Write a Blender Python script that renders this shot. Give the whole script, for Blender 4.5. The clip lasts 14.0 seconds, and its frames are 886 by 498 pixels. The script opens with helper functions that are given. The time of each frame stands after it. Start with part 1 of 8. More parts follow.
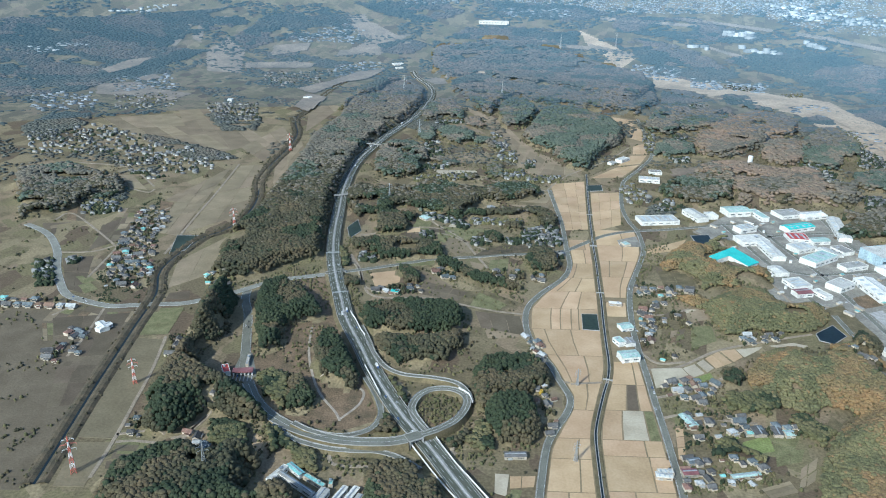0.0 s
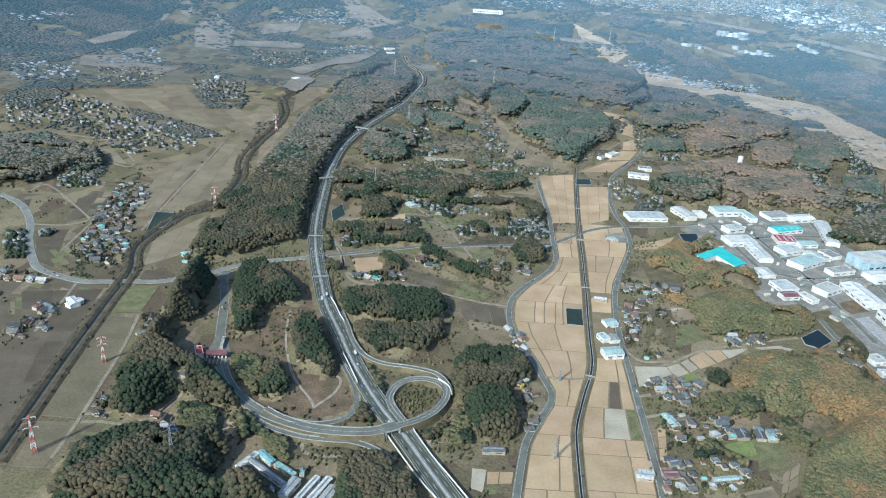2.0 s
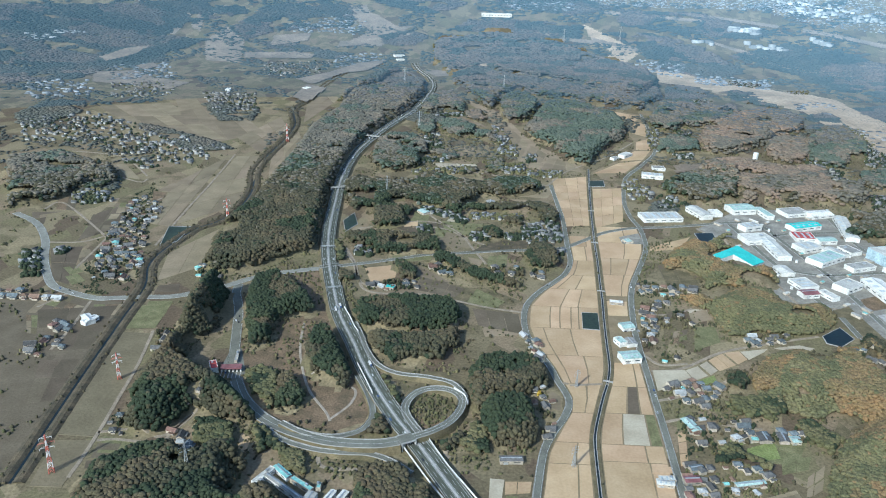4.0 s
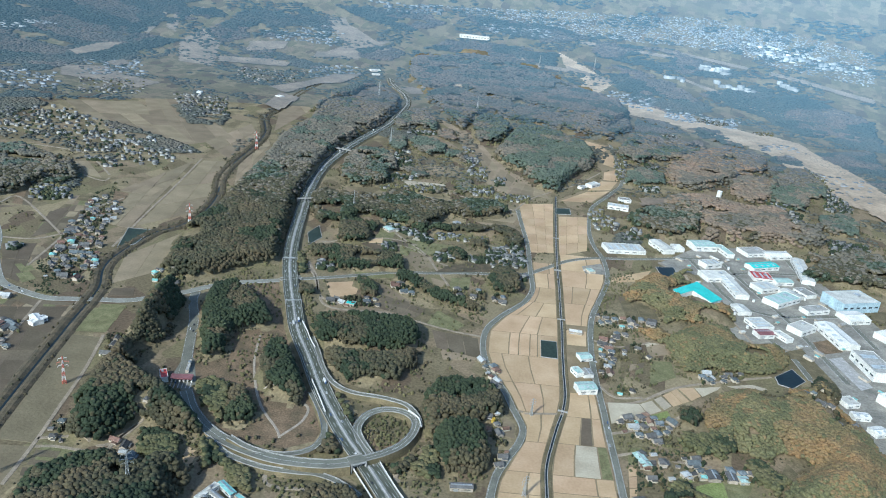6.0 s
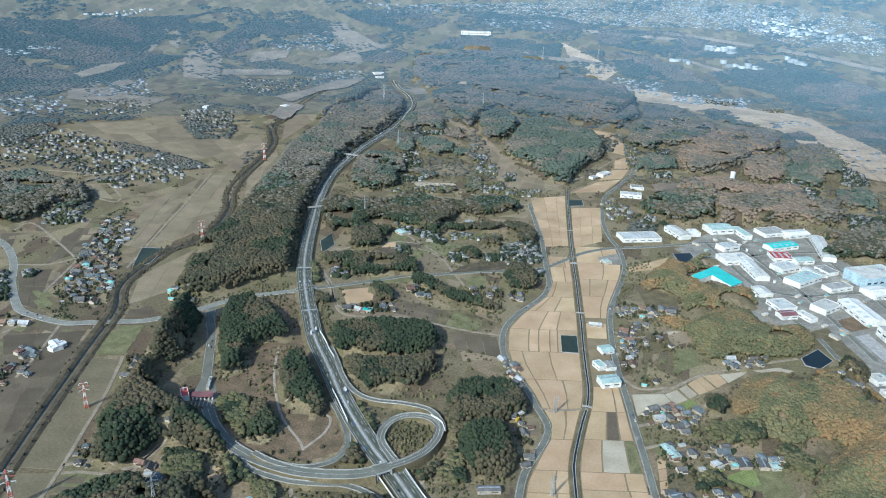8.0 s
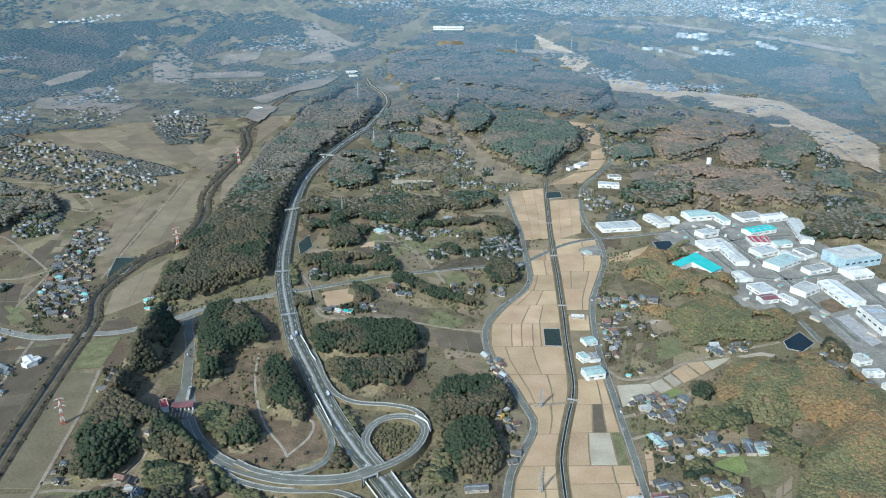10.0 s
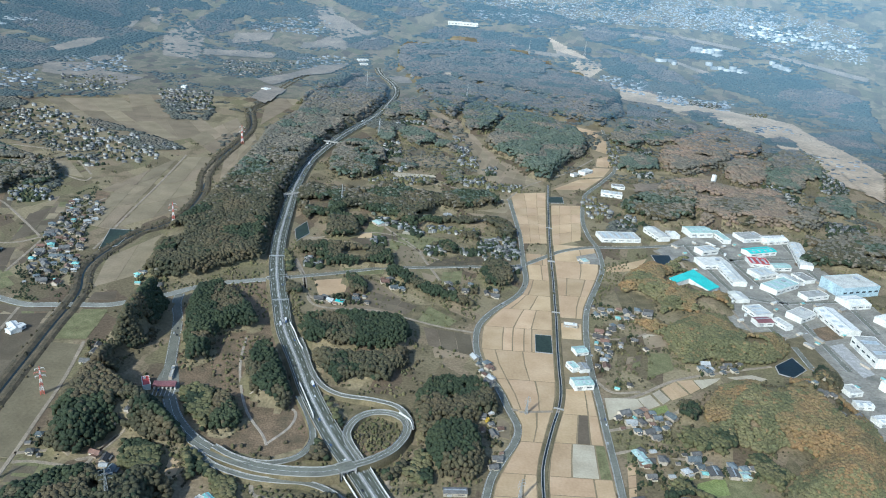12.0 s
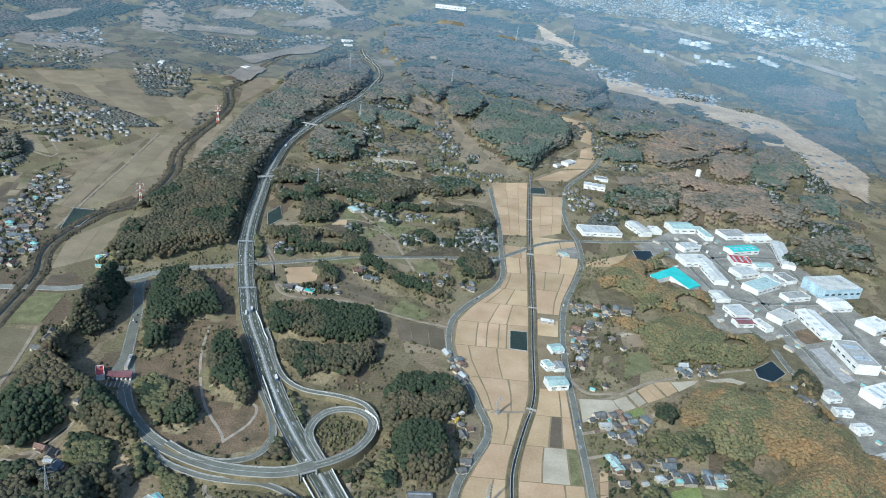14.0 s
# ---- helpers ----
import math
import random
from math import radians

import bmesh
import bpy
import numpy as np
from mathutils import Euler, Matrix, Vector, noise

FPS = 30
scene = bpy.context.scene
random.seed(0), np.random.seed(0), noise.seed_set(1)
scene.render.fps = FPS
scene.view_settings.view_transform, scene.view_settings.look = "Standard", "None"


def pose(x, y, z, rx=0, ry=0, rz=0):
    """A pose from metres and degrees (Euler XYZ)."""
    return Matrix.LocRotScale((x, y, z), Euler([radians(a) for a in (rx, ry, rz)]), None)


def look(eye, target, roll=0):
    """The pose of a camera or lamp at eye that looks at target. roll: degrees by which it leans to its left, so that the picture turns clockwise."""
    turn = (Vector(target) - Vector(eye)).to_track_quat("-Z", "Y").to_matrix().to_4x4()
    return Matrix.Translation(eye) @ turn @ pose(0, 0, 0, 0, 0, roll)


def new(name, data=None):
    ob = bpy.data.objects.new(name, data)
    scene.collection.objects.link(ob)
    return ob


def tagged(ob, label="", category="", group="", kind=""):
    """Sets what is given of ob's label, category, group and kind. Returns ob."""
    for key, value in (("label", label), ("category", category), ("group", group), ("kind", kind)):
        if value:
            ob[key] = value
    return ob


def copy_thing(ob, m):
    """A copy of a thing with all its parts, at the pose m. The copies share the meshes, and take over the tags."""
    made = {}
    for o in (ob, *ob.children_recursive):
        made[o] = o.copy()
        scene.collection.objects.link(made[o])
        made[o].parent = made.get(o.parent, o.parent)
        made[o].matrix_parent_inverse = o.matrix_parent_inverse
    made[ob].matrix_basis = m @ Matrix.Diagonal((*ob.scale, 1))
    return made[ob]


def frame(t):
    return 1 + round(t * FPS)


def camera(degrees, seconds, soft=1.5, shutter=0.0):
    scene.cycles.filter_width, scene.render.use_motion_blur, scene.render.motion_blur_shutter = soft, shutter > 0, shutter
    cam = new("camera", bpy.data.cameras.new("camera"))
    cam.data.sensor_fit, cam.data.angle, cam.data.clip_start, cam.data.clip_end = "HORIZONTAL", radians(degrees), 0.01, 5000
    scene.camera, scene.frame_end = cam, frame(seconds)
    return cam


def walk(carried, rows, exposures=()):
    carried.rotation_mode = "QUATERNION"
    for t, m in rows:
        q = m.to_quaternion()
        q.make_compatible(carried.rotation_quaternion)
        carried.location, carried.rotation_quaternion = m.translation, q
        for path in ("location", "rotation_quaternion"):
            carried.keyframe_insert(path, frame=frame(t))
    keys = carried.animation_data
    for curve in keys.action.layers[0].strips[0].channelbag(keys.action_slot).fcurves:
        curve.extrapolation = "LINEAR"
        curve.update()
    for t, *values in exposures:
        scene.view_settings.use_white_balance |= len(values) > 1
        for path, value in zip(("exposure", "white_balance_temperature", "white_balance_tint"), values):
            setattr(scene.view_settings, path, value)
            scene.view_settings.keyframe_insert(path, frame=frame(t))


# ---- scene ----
PATH = [
    (0.0, (-7.2, -43.9, 546.2), (-38.2, 1335.9, -15.4), 1.22),
    (0.5, (-7.5, -37.7, 542.6), (-24.3, 1340.8, -22.5), 0.74),
    (1.0, (-8.0, -31.3, 538.7), (-9.0, 1345.7, -30.5), 2.43),
    (1.5, (-8.2, -25.4, 535.3), (7.4, 1350.2, -37.1), 5.24),
    (2.0, (-8.1, -20.6, 533.1), (-7.3, 1352.6, -45.3), 4.03),
    (2.2, (-7.8, -19.1, 532.7), (-17.3, 1356.4, -40.0), 2.99),
    (4.3, (-2.6, -10.9, 535.5), (-33.0, 1364.7, -36.4), 1.91),
    (4.5, (-2.4, -10.1, 535.9), (-8.5, 1373.4, -17.3), 2.10),
    (5.0, (-2.1, -8.4, 537.0), (41.8, 1376.6, -10.7), 3.67),
    (5.5, (-1.9, -6.6, 538.1), (48.1, 1380.6, -3.6), 5.27),
    (6.0, (-1.5, -4.6, 538.9), (33.0, 1384.5, 1.0), 6.42),
    (6.5, (-0.8, -2.4, 539.5), (17.8, 1387.0, 1.6), 5.56),
    (7.0, (0.0, -0.0, 540.0), (9.4, 1389.6, 2.5), 4.06),
    (7.5, (0.9, 2.5, 540.3), (10.1, 1391.2, 0.4), 3.58),
    (8.0, (1.9, 5.0, 540.3), (6.4, 1392.2, -3.4), 2.36),
    (8.2, (2.3, 6.0, 540.2), (0.7, 1392.9, -4.3), 1.18),
    (10.3, (6.9, 17.4, 538.0), (54.8, 1400.3, -14.7), 0.93),
    (10.5, (6.9, 18.7, 537.8), (68.2, 1399.6, -18.3), 2.06),
    (11.0, (6.8, 21.8, 537.6), (55.2, 1398.4, -30.4), 6.27),
    (11.5, (6.7, 25.0, 537.3), (20.8, 1402.2, -31.2), 7.21),
    (12.0, (7.0, 28.4, 537.0), (52.6, 1409.1, -21.3), 5.17),
    (12.5, (7.8, 31.8, 536.5), (91.4, 1414.3, -12.9), 6.22),
    (13.0, (9.0, 35.4, 536.0), (49.8, 1415.4, -24.5), 7.48),
    (13.5, (14.0, 50.3, 533.8), (20.9, 1427.9, -33.9), 3.54),
    (14.0, (19.9, 68.2, 531.1), (100.6, 1437.6, -50.4), 7.34),
]

cam = camera(60.31, 14.0, soft=1.05)
walk(cam, [(t, look(eye, target, roll)) for t, eye, target, roll in PATH], exposures=[(0, 0.60, 5450, 0), (14, 0.60, 5450, 0)])

# ---- light ----
SUN_EL, SUN_AZ = radians(35), math.atan2(-0.58, -0.81)   # the sun stands behind the camera, to its left
sun_dir = Vector((math.sin(SUN_AZ) * math.cos(SUN_EL), math.cos(SUN_AZ) * math.cos(SUN_EL), math.sin(SUN_EL)))
world = bpy.data.worlds.new("sky")
scene.world = world
world.use_nodes = True
wt = world.node_tree
sky = wt.nodes.new("ShaderNodeTexSky")
sky.sky_type, sky.sun_disc, sky.sun_elevation, sky.sun_rotation = "NISHITA", False, SUN_EL, SUN_AZ
sky.air_density, sky.dust_density, sky.altitude = 1.0, 1.5, 500
wt.links.new(sky.outputs[0], wt.nodes["Background"].inputs[0])
wt.nodes["Background"].inputs[1].default_value = 0.15
lamp = bpy.data.lights.new("sun", "SUN")
lamp.energy, lamp.angle, lamp.color = 3.6, radians(0.53), (1.0, 0.93, 0.82)
sun = new("sun", lamp)
sun.matrix_world = look(sun_dir * 100, (0, 0, 0))

# ---- materials ----
MATS = {}


def mat(name, base, second=None, third=None, size=6.0, fine=0.8, rough=0.9, metal=0.0, bump=0.3, per="", spread=0.35, spec=0.2, mid=0.5, grain_by=0.6):
    """A surface of two or three tones: patches of `size` metres and grain of `fine` metres; per = 'object' or 'island' varies it piece by piece."""
    if name in MATS:
        return MATS[name]
    m = bpy.data.materials.new(name)
    m.use_nodes = True
    nt, n = m.node_tree, m.node_tree.nodes
    b = n["Principled BSDF"]
    second, third = second or [c * 0.75 for c in base], third or [min(1, c * 1.25) for c in base]
    where = n.new("ShaderNodeNewGeometry")

    def tex(scale, detail):
        t = n.new("ShaderNodeTexNoise")
        t.inputs["Scale"].default_value, t.inputs["Detail"].default_value = 1.0 / scale, detail
        nt.links.new(where.outputs["Position"], t.inputs["Vector"])
        return t

    big, small = tex(size, 3), tex(fine, 4)
    ramp = n.new("ShaderNodeValToRGB")
    e = ramp.color_ramp.elements
    e[0].position, e[1].position = 0.3, 0.7
    e[0].color, e[1].color = (*second, 1), (*third, 1)
    k = e.new(mid)
    k.color = (*base, 1)
    nt.links.new(big.outputs["Fac"], ramp.inputs["Fac"])
    grain = n.new("ShaderNodeMix")
    grain.data_type, grain.blend_type = "RGBA", "MULTIPLY"
    grain.inputs["Factor"].default_value = grain_by
    gr = n.new("ShaderNodeMapRange")
    gr.inputs["From Min"].default_value, gr.inputs["From Max"].default_value = 0.3, 0.7
    gr.inputs["To Min"].default_value, gr.inputs["To Max"].default_value = 0.55, 1.35
    nt.links.new(small.outputs["Fac"], gr.inputs["Value"])
    nt.links.new(ramp.outputs["Color"], grain.inputs["A"])
    nt.links.new(gr.outputs["Result"], grain.inputs["B"])
    out = grain.outputs["Result"]
    if per:
        hsv = n.new("ShaderNodeHueSaturation")
        rnd = where.outputs["Random Per Island"] if per == "island" else n.new("ShaderNodeObjectInfo").outputs["Random"]
        for sock, lo, hi in (("Value", 1 - spread, 1 + spread), ("Hue", 0.5 - 0.03 * spread, 0.5 + 0.045 * spread)):
            r = n.new("ShaderNodeMapRange")
            r.inputs["To Min"].default_value, r.inputs["To Max"].default_value = lo, hi
            if sock == "Hue":
                w = n.new("ShaderNodeTexWhiteNoise")
                w.noise_dimensions = "1D"
                nt.links.new(rnd, w.inputs["W"])
                nt.links.new(w.outputs["Value"], r.inputs["Value"])
            else:
                nt.links.new(rnd, r.inputs["Value"])
            nt.links.new(r.outputs["Result"], hsv.inputs[sock])
        nt.links.new(out, hsv.inputs["Color"])
        out = hsv.outputs["Color"]
    nt.links.new(out, b.inputs["Base Color"])
    b.inputs["Roughness"].default_value, b.inputs["Metallic"].default_value = rough, metal
    b.inputs["Specular IOR Level"].default_value = spec
    if bump:
        bp = n.new("ShaderNodeBump")
        bp.inputs["Strength"].default_value, bp.inputs["Distance"].default_value = bump, fine * 0.5
        nt.links.new(small.outputs["Fac"], bp.inputs["Height"])
        nt.links.new(bp.outputs["Normal"], b.inputs["Normal"])
    MATS[name] = m
    return m


def ground_material(name="winter_farmland", dim=1.0):
    """Dry winter farmland: a patchwork of plots, each of its own tone, with hedges of rough grass between."""
    m = bpy.data.materials.new(name)
    m.use_nodes = True
    nt, n = m.node_tree, m.node_tree.nodes
    b = n["Principled BSDF"]
    b.inputs["Roughness"].default_value, b.inputs["Specular IOR Level"].default_value = 0.95, 0.1
    where = n.new("ShaderNodeNewGeometry")

    def warp(amount, size):
        t = n.new("ShaderNodeTexNoise")
        t.inputs["Scale"].default_value = 1 / size
        nt.links.new(where.outputs["Position"], t.inputs["Vector"])
        v = n.new("ShaderNodeVectorMath")
        v.operation = "MULTIPLY_ADD"
        v.inputs[1].default_value = (amount, amount, 0)
        nt.links.new(t.outputs["Color"], v.inputs[0])
        nt.links.new(where.outputs["Position"], v.inputs[2])
        return v.outputs[0]

    cell = n.new("ShaderNodeTexVoronoi")
    cell.distance, cell.inputs["Scale"].default_value, cell.inputs["Randomness"].default_value = "CHEBYCHEV", 1 / 42, 0.75
    turn = n.new("ShaderNodeMapping")
    turn.inputs["Rotation"].default_value, turn.inputs["Scale"].default_value = (0, 0, 0.5), (1.0, 0.6, 0.0)
    nt.links.new(warp(26, 160), turn.inputs["Vector"])
    nt.links.new(turn.outputs[0], cell.inputs["Vector"])
    tone = n.new("ShaderNodeValToRGB")
    tone.color_ramp.interpolation = "CONSTANT"
    e = tone.color_ramp.elements
    e[0].color, e[1].color, e[1].position = (0.215, 0.175, 0.105, 1), (0.18, 0.147, 0.088, 1), 0.2
    for at, col in ((0.36, (0.145, 0.117, 0.07)), (0.5, (0.215, 0.165, 0.105)), (0.64, (0.165, 0.142, 0.078)), (0.76, (0.245, 0.198, 0.118)), (0.88, (0.12, 0.09, 0.06))):
        k = e.new(at)
        k.color = (*col, 1)
    sep = n.new("ShaderNodeSeparateColor")
    nt.links.new(cell.outputs["Color"], sep.inputs[0])
    nt.links.new(sep.outputs[0], tone.inputs["Fac"])
    rough = n.new("ShaderNodeTexNoise")
    rough.inputs["Scale"].default_value, rough.inputs["Detail"].default_value = 1 / 45, 6
    nt.links.new(where.outputs["Position"], rough.inputs["Vector"])
    scrub = n.new("ShaderNodeMix")
    scrub.data_type = "RGBA"
    scrub.inputs["B"].default_value = (0.135, 0.112, 0.066, 1)
    rr = n.new("ShaderNodeMapRange")
    rr.inputs["From Min"].default_value, rr.inputs["From Max"].default_value = 0.5, 0.62
    rr.inputs["To Max"].default_value = 0.85
    nt.links.new(rough.outputs["Fac"], rr.inputs["Value"])
    nt.links.new(rr.outputs["Result"], scrub.inputs["Factor"])
    nt.links.new(tone.outputs["Color"], scrub.inputs["A"])
    fine = n.new("ShaderNodeTexNoise")
    fine.inputs["Scale"].default_value, fine.inputs["Detail"].default_value = 1 / 3.5, 6
    nt.links.new(where.outputs["Position"], fine.inputs["Vector"])
    gr = n.new("ShaderNodeMapRange")
    gr.inputs["From Min"].default_value, gr.inputs["From Max"].default_value = 0.3, 0.7
    gr.inputs["To Min"].default_value, gr.inputs["To Max"].default_value = 0.6, 1.3
    nt.links.new(fine.outputs["Fac"], gr.inputs["Value"])
    mul = n.new("ShaderNodeMix")
    mul.data_type, mul.blend_type = "RGBA", "MULTIPLY"
    mul.inputs["Factor"].default_value = 0.8
    gr.inputs["To Min"].default_value, gr.inputs["To Max"].default_value = 0.6 * dim, 1.3 * dim
    nt.links.new(scrub.outputs["Result"], mul.inputs["A"])
    nt.links.new(gr.outputs["Result"], mul.inputs["B"])
    nt.links.new(mul.outputs["Result"], b.inputs["Base Color"])
    bp = n.new("ShaderNodeBump")
    bp.inputs["Strength"].default_value, bp.inputs["Distance"].default_value = 0.5, 1.5
    nt.links.new(fine.outputs["Fac"], bp.inputs["Height"])
    nt.links.new(bp.outputs["Normal"], b.inputs["Normal"])
    return m


M_GROUND = ground_material(dim=0.95)
M_STUBBLE = mat("rice_stubble", (0.40, 0.28, 0.165), (0.34, 0.235, 0.135), (0.45, 0.325, 0.20), size=40, fine=3, per="object", spread=0.13, bump=0.1, grain_by=0.22)
M_BUND = mat("dry_bund_earth", (0.20, 0.155, 0.092), (0.165, 0.13, 0.077), (0.235, 0.18, 0.11), size=25, fine=3, bump=0.2, grain_by=0.35)
M_EARTH = mat("ploughed_dry_earth", (0.148, 0.122, 0.075), (0.126, 0.104, 0.064), (0.172, 0.141, 0.088), size=40, fine=4, per="object", spread=0.08, grain_by=0.25)
M_PALE = mat("pale_fallow", (0.37, 0.32, 0.235), (0.31, 0.265, 0.19), (0.42, 0.365, 0.27), size=30, fine=2.5, per="object", spread=0.1, grain_by=0.25)
M_FALLOW = mat("grey_fallow", (0.112, 0.089, 0.060), (0.093, 0.073, 0.048), (0.136, 0.108, 0.073), size=35, fine=3, per="object", spread=0.2, grain_by=0.3)
M_TAN = mat("tan_dry_paddy", (0.208, 0.163, 0.105), (0.174, 0.136, 0.087), (0.242, 0.191, 0.125), size=40, fine=4, per="object", spread=0.2, grain_by=0.25)
M_GREEN = mat("winter_grass", (0.148, 0.142, 0.068), (0.118, 0.112, 0.054), (0.19, 0.176, 0.09), size=14, fine=2)
M_LAWN = mat("bright_garden_lawn", (0.175, 0.20, 0.068), (0.145, 0.165, 0.06), (0.215, 0.235, 0.09), size=16, fine=2)
M_REDGRASS = mat("dead_brown_grass", (0.152, 0.108, 0.066), (0.100, 0.080, 0.048), (0.198, 0.138, 0.085), size=18, fine=2.4, bump=0.6, grain_by=0.8)
M_DRYGRASS = mat("dry_bank_grass", (0.124, 0.102, 0.058), (0.088, 0.078, 0.042), (0.170, 0.136, 0.077), size=16, fine=1.8, bump=0.5)
M_BARE = mat("bare_earth", (0.42, 0.34, 0.24), (0.34, 0.26, 0.17), (0.5, 0.42, 0.31), size=30, fine=3)
M_ASPHALT = mat("old_asphalt", (0.078, 0.082, 0.062), (0.066, 0.069, 0.053), (0.096, 0.099, 0.077), size=18, fine=1.5, bump=0.1)
M_ROAD = mat("worn_road", (0.145, 0.143, 0.116), (0.118, 0.116, 0.095), (0.175, 0.172, 0.142), size=20, fine=1.5, bump=0.1)
M_PALEROAD = mat("pale_worn_road", (0.21, 0.205, 0.172), (0.17, 0.166, 0.14), (0.25, 0.244, 0.205), size=20, fine=1.5, bump=0.1)
M_YARD = mat("works_yard", (0.215, 0.200, 0.168), (0.155, 0.146, 0.124), (0.30, 0.28, 0.235), size=30, fine=4)
M_CONCRETE = mat("concrete", (0.33, 0.32, 0.30), (0.26, 0.25, 0.235), (0.40, 0.39, 0.37), size=7, fine=0.8, bump=0.1)
M_LINE = mat("road_paint", (0.6, 0.6, 0.57), size=5, fine=1, bump=0)
M_TRACK = mat("gravel_track", (0.25, 0.205, 0.15), size=10, fine=1)
M_PATH = mat("pale_gravel_path", (0.30, 0.255, 0.20), size=10, fine=1)
M_CEDAR = mat("cedar_crowns", (0.031, 0.041, 0.022), (0.023, 0.032, 0.019), (0.046, 0.054, 0.028), size=60, fine=1.6, per="island", spread=0.18, bump=0.7)
M_BARETREE = mat("bare_brown_crowns", (0.068, 0.060, 0.035), (0.047, 0.047, 0.028), (0.095, 0.074, 0.043), size=60, fine=1.6, per="island", spread=0.2, bump=0.7)
M_AUTUMN = mat("autumn_crowns", (0.172, 0.122, 0.062), (0.128, 0.106, 0.053), (0.222, 0.134, 0.062), size=45, fine=1.8, per="island", spread=0.15, bump=0.6)
# olive crowns, lighter than the scrub to paint in the eastern haze veil
M_OLIVE = mat("haze_paled_olive_crowns", (0.122, 0.113, 0.056), (0.088, 0.090, 0.046), (0.160, 0.134, 0.069), size=45, fine=1.8, per="island", spread=0.15, bump=0.6)
M_SCRUB = mat("olive_crowns", (0.098, 0.092, 0.044), (0.067, 0.070, 0.034), (0.134, 0.115, 0.058), size=55, fine=1.6, per="island", spread=0.2, bump=0.7)
# far crowns: haze is painted in as a paler, greyer base colour
M_FARWOOD = mat("haze_greyed_far_woods", (0.098, 0.098, 0.078), (0.080, 0.085, 0.071), (0.128, 0.110, 0.084), size=160, fine=6, per="island", spread=0.15, bump=0.5)
# paler copy of the cedar crowns, haze painted in for the middle distance
M_HAZECEDAR = mat("haze_paled_cedar_crowns", (0.080, 0.098, 0.073), (0.066, 0.084, 0.066), (0.104, 0.113, 0.086), size=80, fine=2, per="island", spread=0.13, bump=0.7)
# russet leafless crowns, lightened further to stand in for haze
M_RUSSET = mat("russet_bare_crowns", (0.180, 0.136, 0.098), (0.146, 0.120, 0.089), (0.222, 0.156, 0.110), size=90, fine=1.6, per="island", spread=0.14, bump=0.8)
# paler copy of the bare crowns, again with haze in the colour
M_HAZEBARE = mat("haze_paled_bare_crowns", (0.130, 0.116, 0.090), (0.104, 0.098, 0.077), (0.165, 0.136, 0.102), size=80, fine=2, per="island", spread=0.14, bump=0.5)
M_TRUNK = mat("bark", (0.11, 0.085, 0.06), size=2, fine=0.3)
M_BANK = mat("brown_river_bank", (0.085, 0.07, 0.045), (0.06, 0.052, 0.035), (0.13, 0.10, 0.062), size=14, fine=1.6, bump=0.8)
M_WATER = mat("still_water", (0.012, 0.022, 0.028), (0.01, 0.018, 0.024), (0.016, 0.027, 0.032), size=40, fine=4, rough=0.5, bump=0.02, spec=0.12)
M_MURKY = mat("murky_green_water", (0.030, 0.042, 0.032), (0.024, 0.034, 0.027), (0.040, 0.052, 0.038), size=30, fine=4, rough=0.5, bump=0.02, spec=0.08)
M_WALL = mat("plaster_wall", (0.37, 0.32, 0.255), size=4, fine=0.6, per="object", spread=0.3, bump=0.1)
M_TILES = {
    "slate": mat("grey_roof_tiles", (0.105, 0.102, 0.098), size=4, fine=0.5, per="object", spread=0.35, rough=0.8, spec=0.12),
    "blue": mat("blue_roof_tiles", (0.115, 0.132, 0.137), size=4, fine=0.5, per="object", spread=0.3, rough=0.8, spec=0.12),
    "brown": mat("brown_roof_tiles", (0.16, 0.10, 0.075), size=4, fine=0.5, per="object", spread=0.3, rough=0.6),
    "silver": mat("pale_sheet_roof", (0.34, 0.345, 0.335), size=5, fine=1, per="object", spread=0.2, rough=0.6, spec=0.2),
    "teal": mat("teal_sheet_roof", (0.20, 0.40, 0.37), size=5, fine=1, per="object", spread=0.2, rough=0.6, spec=0.2),
    "red": mat("red_sheet_roof", (0.36, 0.06, 0.055), size=5, fine=1, rough=0.6, spec=0.2),
}
M_WHITE = mat("white_cladding", (0.636, 0.620, 0.572), (0.530, 0.519, 0.477), (0.710, 0.694, 0.647), size=14, fine=2, rough=0.75, spec=0.1, bump=0.05)
M_LROOF = mat("pale_works_roof", (0.47, 0.458, 0.415), (0.37, 0.363, 0.327), (0.555, 0.543, 0.493), size=18, fine=2.5, rough=0.75, spec=0.1, bump=0.05, per="object", spread=0.12)
M_GROOF = mat("grey_works_roof", (0.275, 0.270, 0.248), (0.220, 0.217, 0.198), (0.341, 0.330, 0.303), size=18, fine=2.5, rough=0.75, spec=0.1, bump=0.05, per="object", spread=0.15)
M_TROOF = mat("turquoise_works_roof", (0.08, 0.46, 0.42), (0.07, 0.40, 0.37), (0.11, 0.51, 0.47), size=20, fine=2.5, rough=0.75, spec=0.1, bump=0.05)
M_PTROOF = mat("pale_turquoise_roof", (0.33, 0.44, 0.40), (0.28, 0.38, 0.345), (0.40, 0.49, 0.445), size=20, fine=2.5, rough=0.75, spec=0.1, bump=0.05)
M_BROOF = mat("maroon_works_roof", (0.19, 0.085, 0.085), size=18, fine=2, rough=0.5)
M_DARKGLASS = mat("dark_windows", (0.05, 0.06, 0.07), size=5, fine=1, rough=0.15, bump=0, spec=0.5)
M_STEEL = mat("galvanised_steel", (0.45, 0.46, 0.46), size=5, fine=0.5, rough=0.4, metal=0.6, bump=0)
M_REDPAINT = mat("red_tower_paint", (0.44, 0.13, 0.095), size=5, fine=1, rough=0.5, bump=0)
